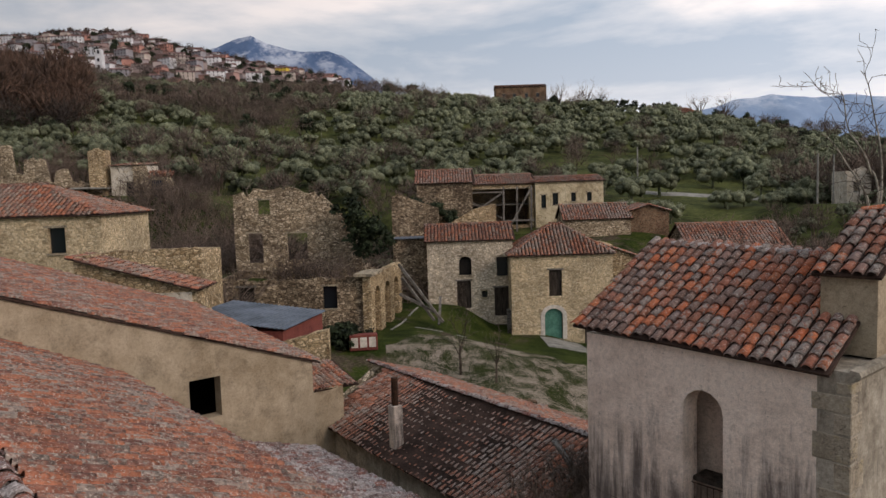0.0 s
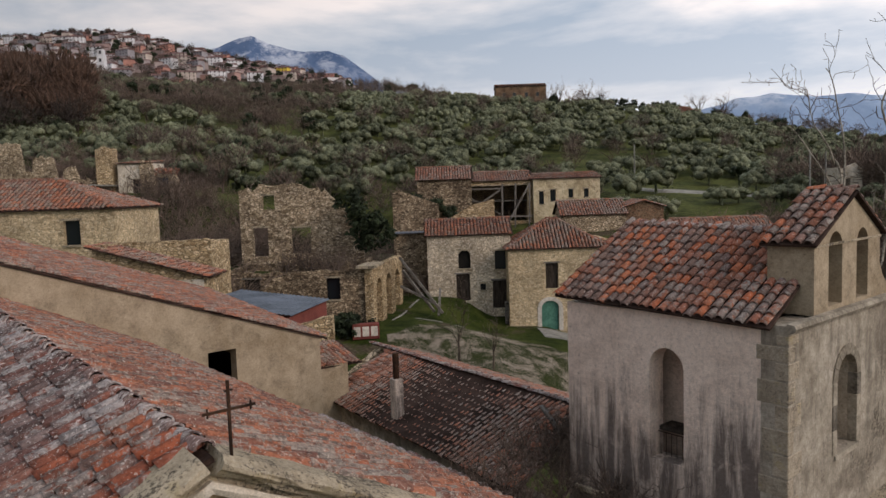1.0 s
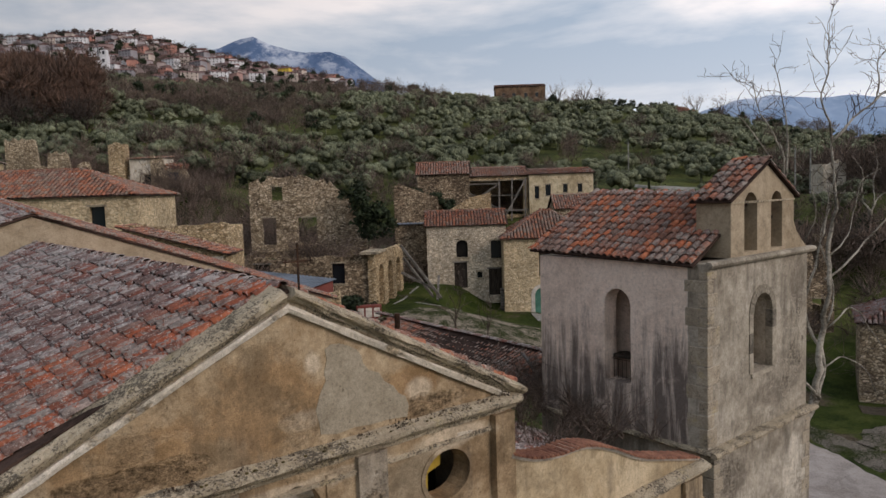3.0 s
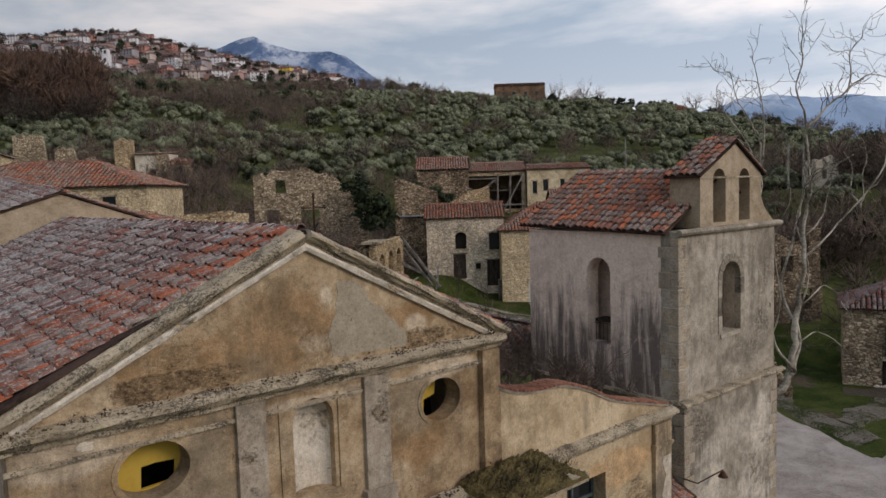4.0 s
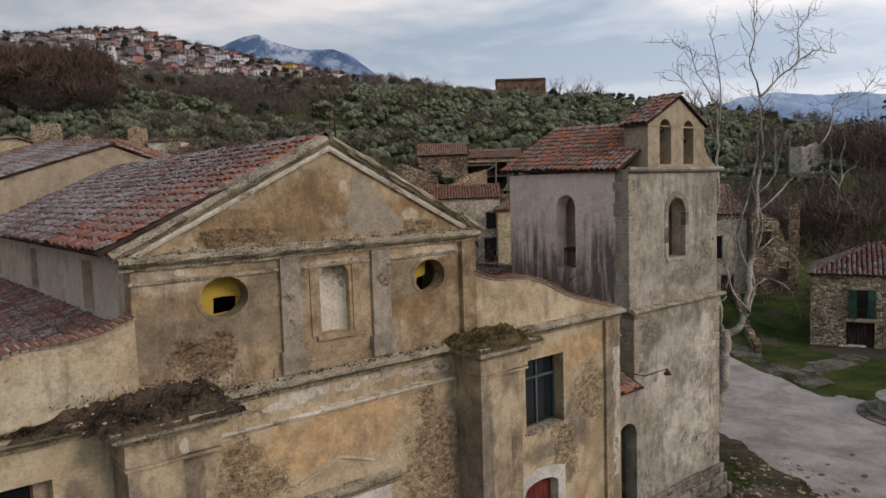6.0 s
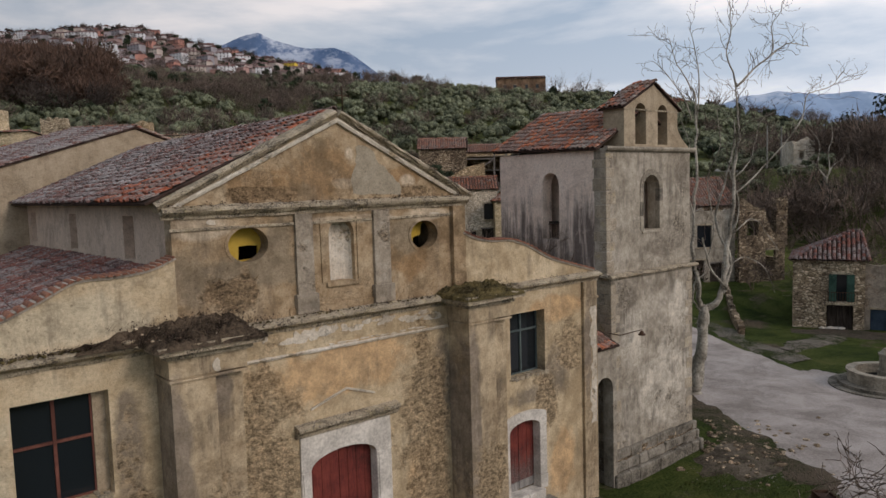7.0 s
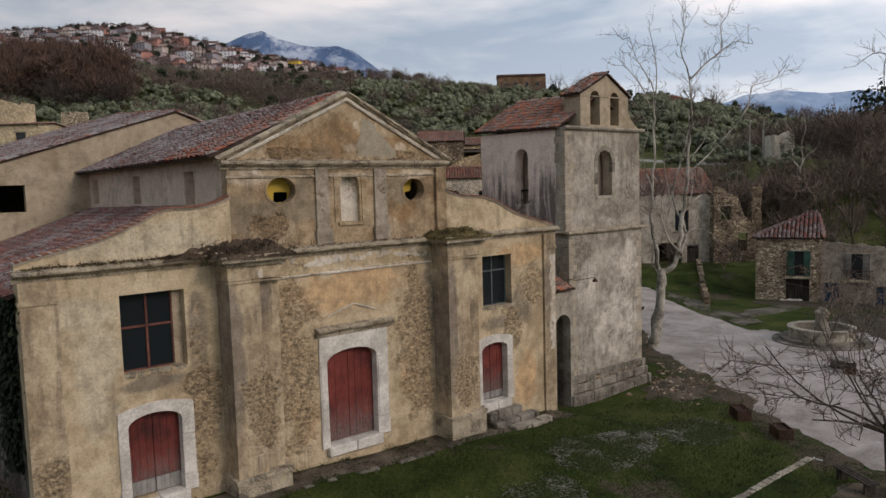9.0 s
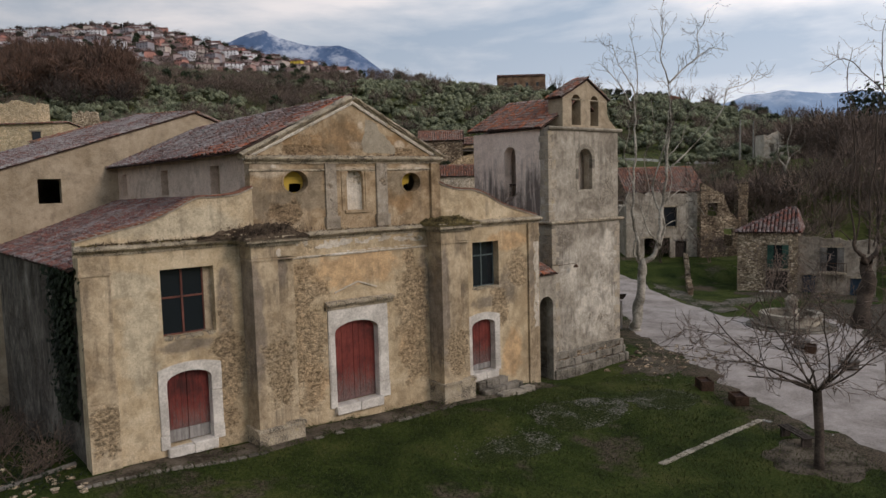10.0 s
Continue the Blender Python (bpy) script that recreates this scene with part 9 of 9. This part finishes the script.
def stony_lawn(name, low, high, start):
    m, nt, b = material(name, 0.97)
    mid_n, fine = noise_tex(nt, 0.5, 6, 0.7, warp=0.4), noise_tex(nt, 11, 6, 0.75)
    grass = ramp(nt, [(0.4, (0.008, 0.015, 0.003)), (0.6, (0.045, 0.055, 0.014))], fine)
    pale = ramp(nt, [(0.4, low), (0.6, high)], noise_tex(nt, 20, 4, 0.7))
    where = maths(nt, "ADD", maths(nt, "MULTIPLY", mid_n, 0.5), maths(nt, "MULTIPLY", fine, 0.5))
    nt.links.new(mixed(nt, span(nt, where, start, start + 0.07), grass, pale), b.inputs["Base Color"])
    bump(nt, b, fine, 0.8, 0.05)
    return m


# worn strip at the foot of the front, brown verge of the road, stony patches in the lawn
strip("pavement", [(-10.9, 4.05), (-4.7, 4.05), (4.3, 4.05), (11.7, 4.05)], [(-10.9, 2.85), (-4.7, 2.3), (4.3, 2.45), (11.7, 2.6)], PATCH, 0.03, "worn brown strip along the church wall", "pavement", 6, 12, rag=0.2)
strip("verge", [(45, 31), (36, 19.4), (26.4, 10.8), (21.3, 3.6), (18.7, -0.4), (15.5, -5.2), (13.6, -10.4), (8.6, -19.6)], [(46.4, 29.6), (37.5, 18.2), (28.1, 9.6), (23.2, 2.4), (20.4, -1.6), (17.1, -6.1), (15.2, -10.8), (10.6, -20.2)], stony_lawn("muddy_verge", (0.035, 0.026, 0.017), (0.14, 0.108, 0.078), 0.44), 0.055, "brown muddy verge along the gravel road", "verge", 5, 20, rag=0.5)

STONY = stony_lawn("stony_verge", (0.06, 0.05, 0.039), (0.26, 0.225, 0.19), 0.475)
strip("verge", [(47.5, 22), (45.0, 18.6), (41.4, 13.6), (38.6, 8.6)], [(49.4, 21), (47, 17.4), (43.4, 12.8), (40.9, 8.2)], STONY, 0.075, "stony grass verge beyond the gravel road", "verge", 5, 10, rag=0.5)
strip("path", [(42.8, 12.2), (46, 11.6), (50, 11.8)], [(41.8, 9.6), (46.5, 9.0), (51, 9.4)], STONY, 0.085, "stony path to the house with green shutters", "path", 5, 8, rag=0.5)

PATCH = stony_lawn("stony_grass", (0.08, 0.07, 0.055), (0.33, 0.305, 0.27), 0.525)
for k, a in enumerate(((9.3, -1.0, 3.6, 1.7), (14.3, -1.9, 2.4, 1.7), (3.5, -2.6, 2.6, 1.0))):
    gravel_patch(*a, k + 11)


def lawn():
    """Short uneven grass blades over the lawn before the church."""
    rng = np.random.RandomState(19)
    edge = ((-20, 11), (-7.9, 16.5), (0.9, 23), (9.6, 30))
    q = []
    n = 0
    while n < 60000:
        x, y = rng.uniform(-15, 24), rng.uniform(-17, 2.7)
        if x > lerp_table(edge, y) - 1.2 or noise.noise(Vector((x * 0.5, y * 0.5, 2))) < rng.uniform(-0.7, 0.15):
            continue
        z = land(x, y)
        h = 0.05 + 0.07 * rng.random_sample() + 0.05 * max(0, noise.noise(Vector((x, y, 7))))
        a = rng.uniform(0, np.pi)
        w = rng.uniform(0.008, 0.02)
        c, s = np.cos(a) * w, np.sin(a) * w
        q += [(x - c, y - s, z), (x + c, y + s, z), (x + rng.normal() * 0.04, y + rng.normal() * 0.04, z + h)]
        n += 1
    fast_mesh("grass", np.array(q), np.arange(len(q)).reshape(-1, 3), GRASS_BLADE, "short green grass blades on the lawn", "grass")


lawn()
scatter("ivy_covered_trees", DARKS, [(*V(u, d, 0).xy, land(*V(u, d, 0).xy) - 0.5, s, u, 1) for u, d, s in ((48.9, 75, 1.0), (49.3, 75.5, 1.3), (48.4, 76, 0.8))], DARKLEAF, "dark ivy-covered tree behind the houses", "trees")

_r = random.Random(5)
scatter("evergreen_trees", DARKS, [(*V(t * d, d, 0).xy, land(*V(t * d, d, 0).xy) - 2.0, _r.uniform(0.9, 1.7), t * 90, k) for k, (t, d) in enumerate([(_r.uniform(0.155, 0.34), _r.uniform(326, 345)) for _ in range(26)])], DARKLEAF, "dark evergreen trees along the crest", "trees")
_p = V(102, 300, 0)
_z = land(_p.x, _p.y)
house("farm_shed", 97, 107.5, 300, _z - 3, _z + 2.6, 8, CREAM, TILE_RED, "small ochre farm building among the olives", "hip", 2.4, spacing=0.8)

# yard among the houses
_a = [V(u, d, 0) for u, d in ((-5, 58), (-1, 61), (3, 61.5), (8, 61), (14, 59))]
_b2 = [V(u, d, 0) for u, d in ((-4, 48), (0, 46), (4, 46), (8, 46), (14, 46))]
strip("pavement", [(p.x, p.y) for p in _a], [(p.x, p.y) for p in _b2], stony_lawn("stony_yard", (0.13, 0.105, 0.08), (0.4, 0.335, 0.27), 0.475), 0.06, "stony gravel yard among the houses", "pavement", 14, 10, rag=0.9)
_a = [V(u, d, 0) for u, d in ((9.3, 70.9), (13.2, 70.9))]
_b2 = [V(u, d, 0) for u, d in ((9.6, 65.5), (14.0, 65.5))]
strip("pavement", [(p.x, p.y) for p in _a], [(p.x, p.y) for p in _b2], PAVING, 0.07, "grey paved forecourt before the green door", "pavement", 6, 8, rag=0.2)
stone_row("kerb", (35.9, 50.5), (44.0, 56.7), 0.5, 0.22, 0.05, PAVING, "line of pale stones across the yard", "kerb", 0.25, 22)
stone_row("kerb", (39.0, 50.8), (41.5, 44.3), 0.5, 0.22, 0.04, PAVING, "line of pale stones across the yard", "kerb", 0.4, 23)
_c = (52.5, 54.2)
bm = bmesh.new()
bmesh.ops.create_cone(bm, cap_ends=True, segments=14, radius1=0.42, radius2=0.42, depth=1.2, matrix=Matrix.Translation((_c[0], _c[1], land(*_c) + 0.55)))
tagged(part("barrel", bm, ZINC), "blue-grey barrel standing in the yard", "barrel")
_c = (51.8, 50.4)
_t = thing("pallet_stack", (_c[0], _c[1], land(*_c)), "stack of grey weathered wooden pallets beside a house", "pallets")
for k in range(8):
    box("pallet", -0.9, 0.9, -0.6, 0.6, 0.05 + 0.3 * k, 0.24 + 0.3 * k, WOOD, _t, m=frame_at((_c[0], _c[1], land(*_c)), VIEW_TURN + random.uniform(-4, 4)), wob=0.02)
_t = thing("lean_to", V(-4, 79, 6), "small lean-to with a rusty blue-grey sheet roof", "shed")
bm = bmesh.new()
for i in range(16):
    boxes(bm, -5.4 + 0.24 * i, -5.4 + 0.24 * (i + 1), 77, 80.5, 11.6 - 0.03, 11.6 + (0.05 if i % 2 else 0.0), Matrix.Translation(EYE0) @ Matrix.Rotation(radians(VIEW_TURN), 4, "Z"))
under(tagged(part("roof", bm, ZINC), kind="stuff"), _t)
box("wall", -5.2, -1.7, 77.3, 80.3, 3, 11.6 - 0.05, STONE_DARK, _t, m=Matrix.Translation(EYE0) @ Matrix.Rotation(radians(VIEW_TURN), 4, "Z"))
DIRT = stony_lawn("dirt_forecourt", (0.03, 0.024, 0.018), (0.11, 0.09, 0.07), 0.4)
strip("pavement", [(52.2, 14.9), (54.5, 9.2), (57.2, 3.6)], [(49.0, 13.3), (50.6, 7.9), (52.8, 2.0)], DIRT, 0.05, "dirt strip before the far houses", "pavement", 6, 10, rag=0.6)

# bare earth, its dark tone also holding the shade of the trees
strip("verge", [(47, 7), (41.5, 2.6), (38.3, -1.6), (33.5, -4.0), (30.5, -7)], [(52, 0), (49, -4), (46, -9), (42, -14), (38, -18)], DIRT, 0.09, "earth darkened with painted tree shade beside the fountain", "verge", 8, 10, rag=0.8)
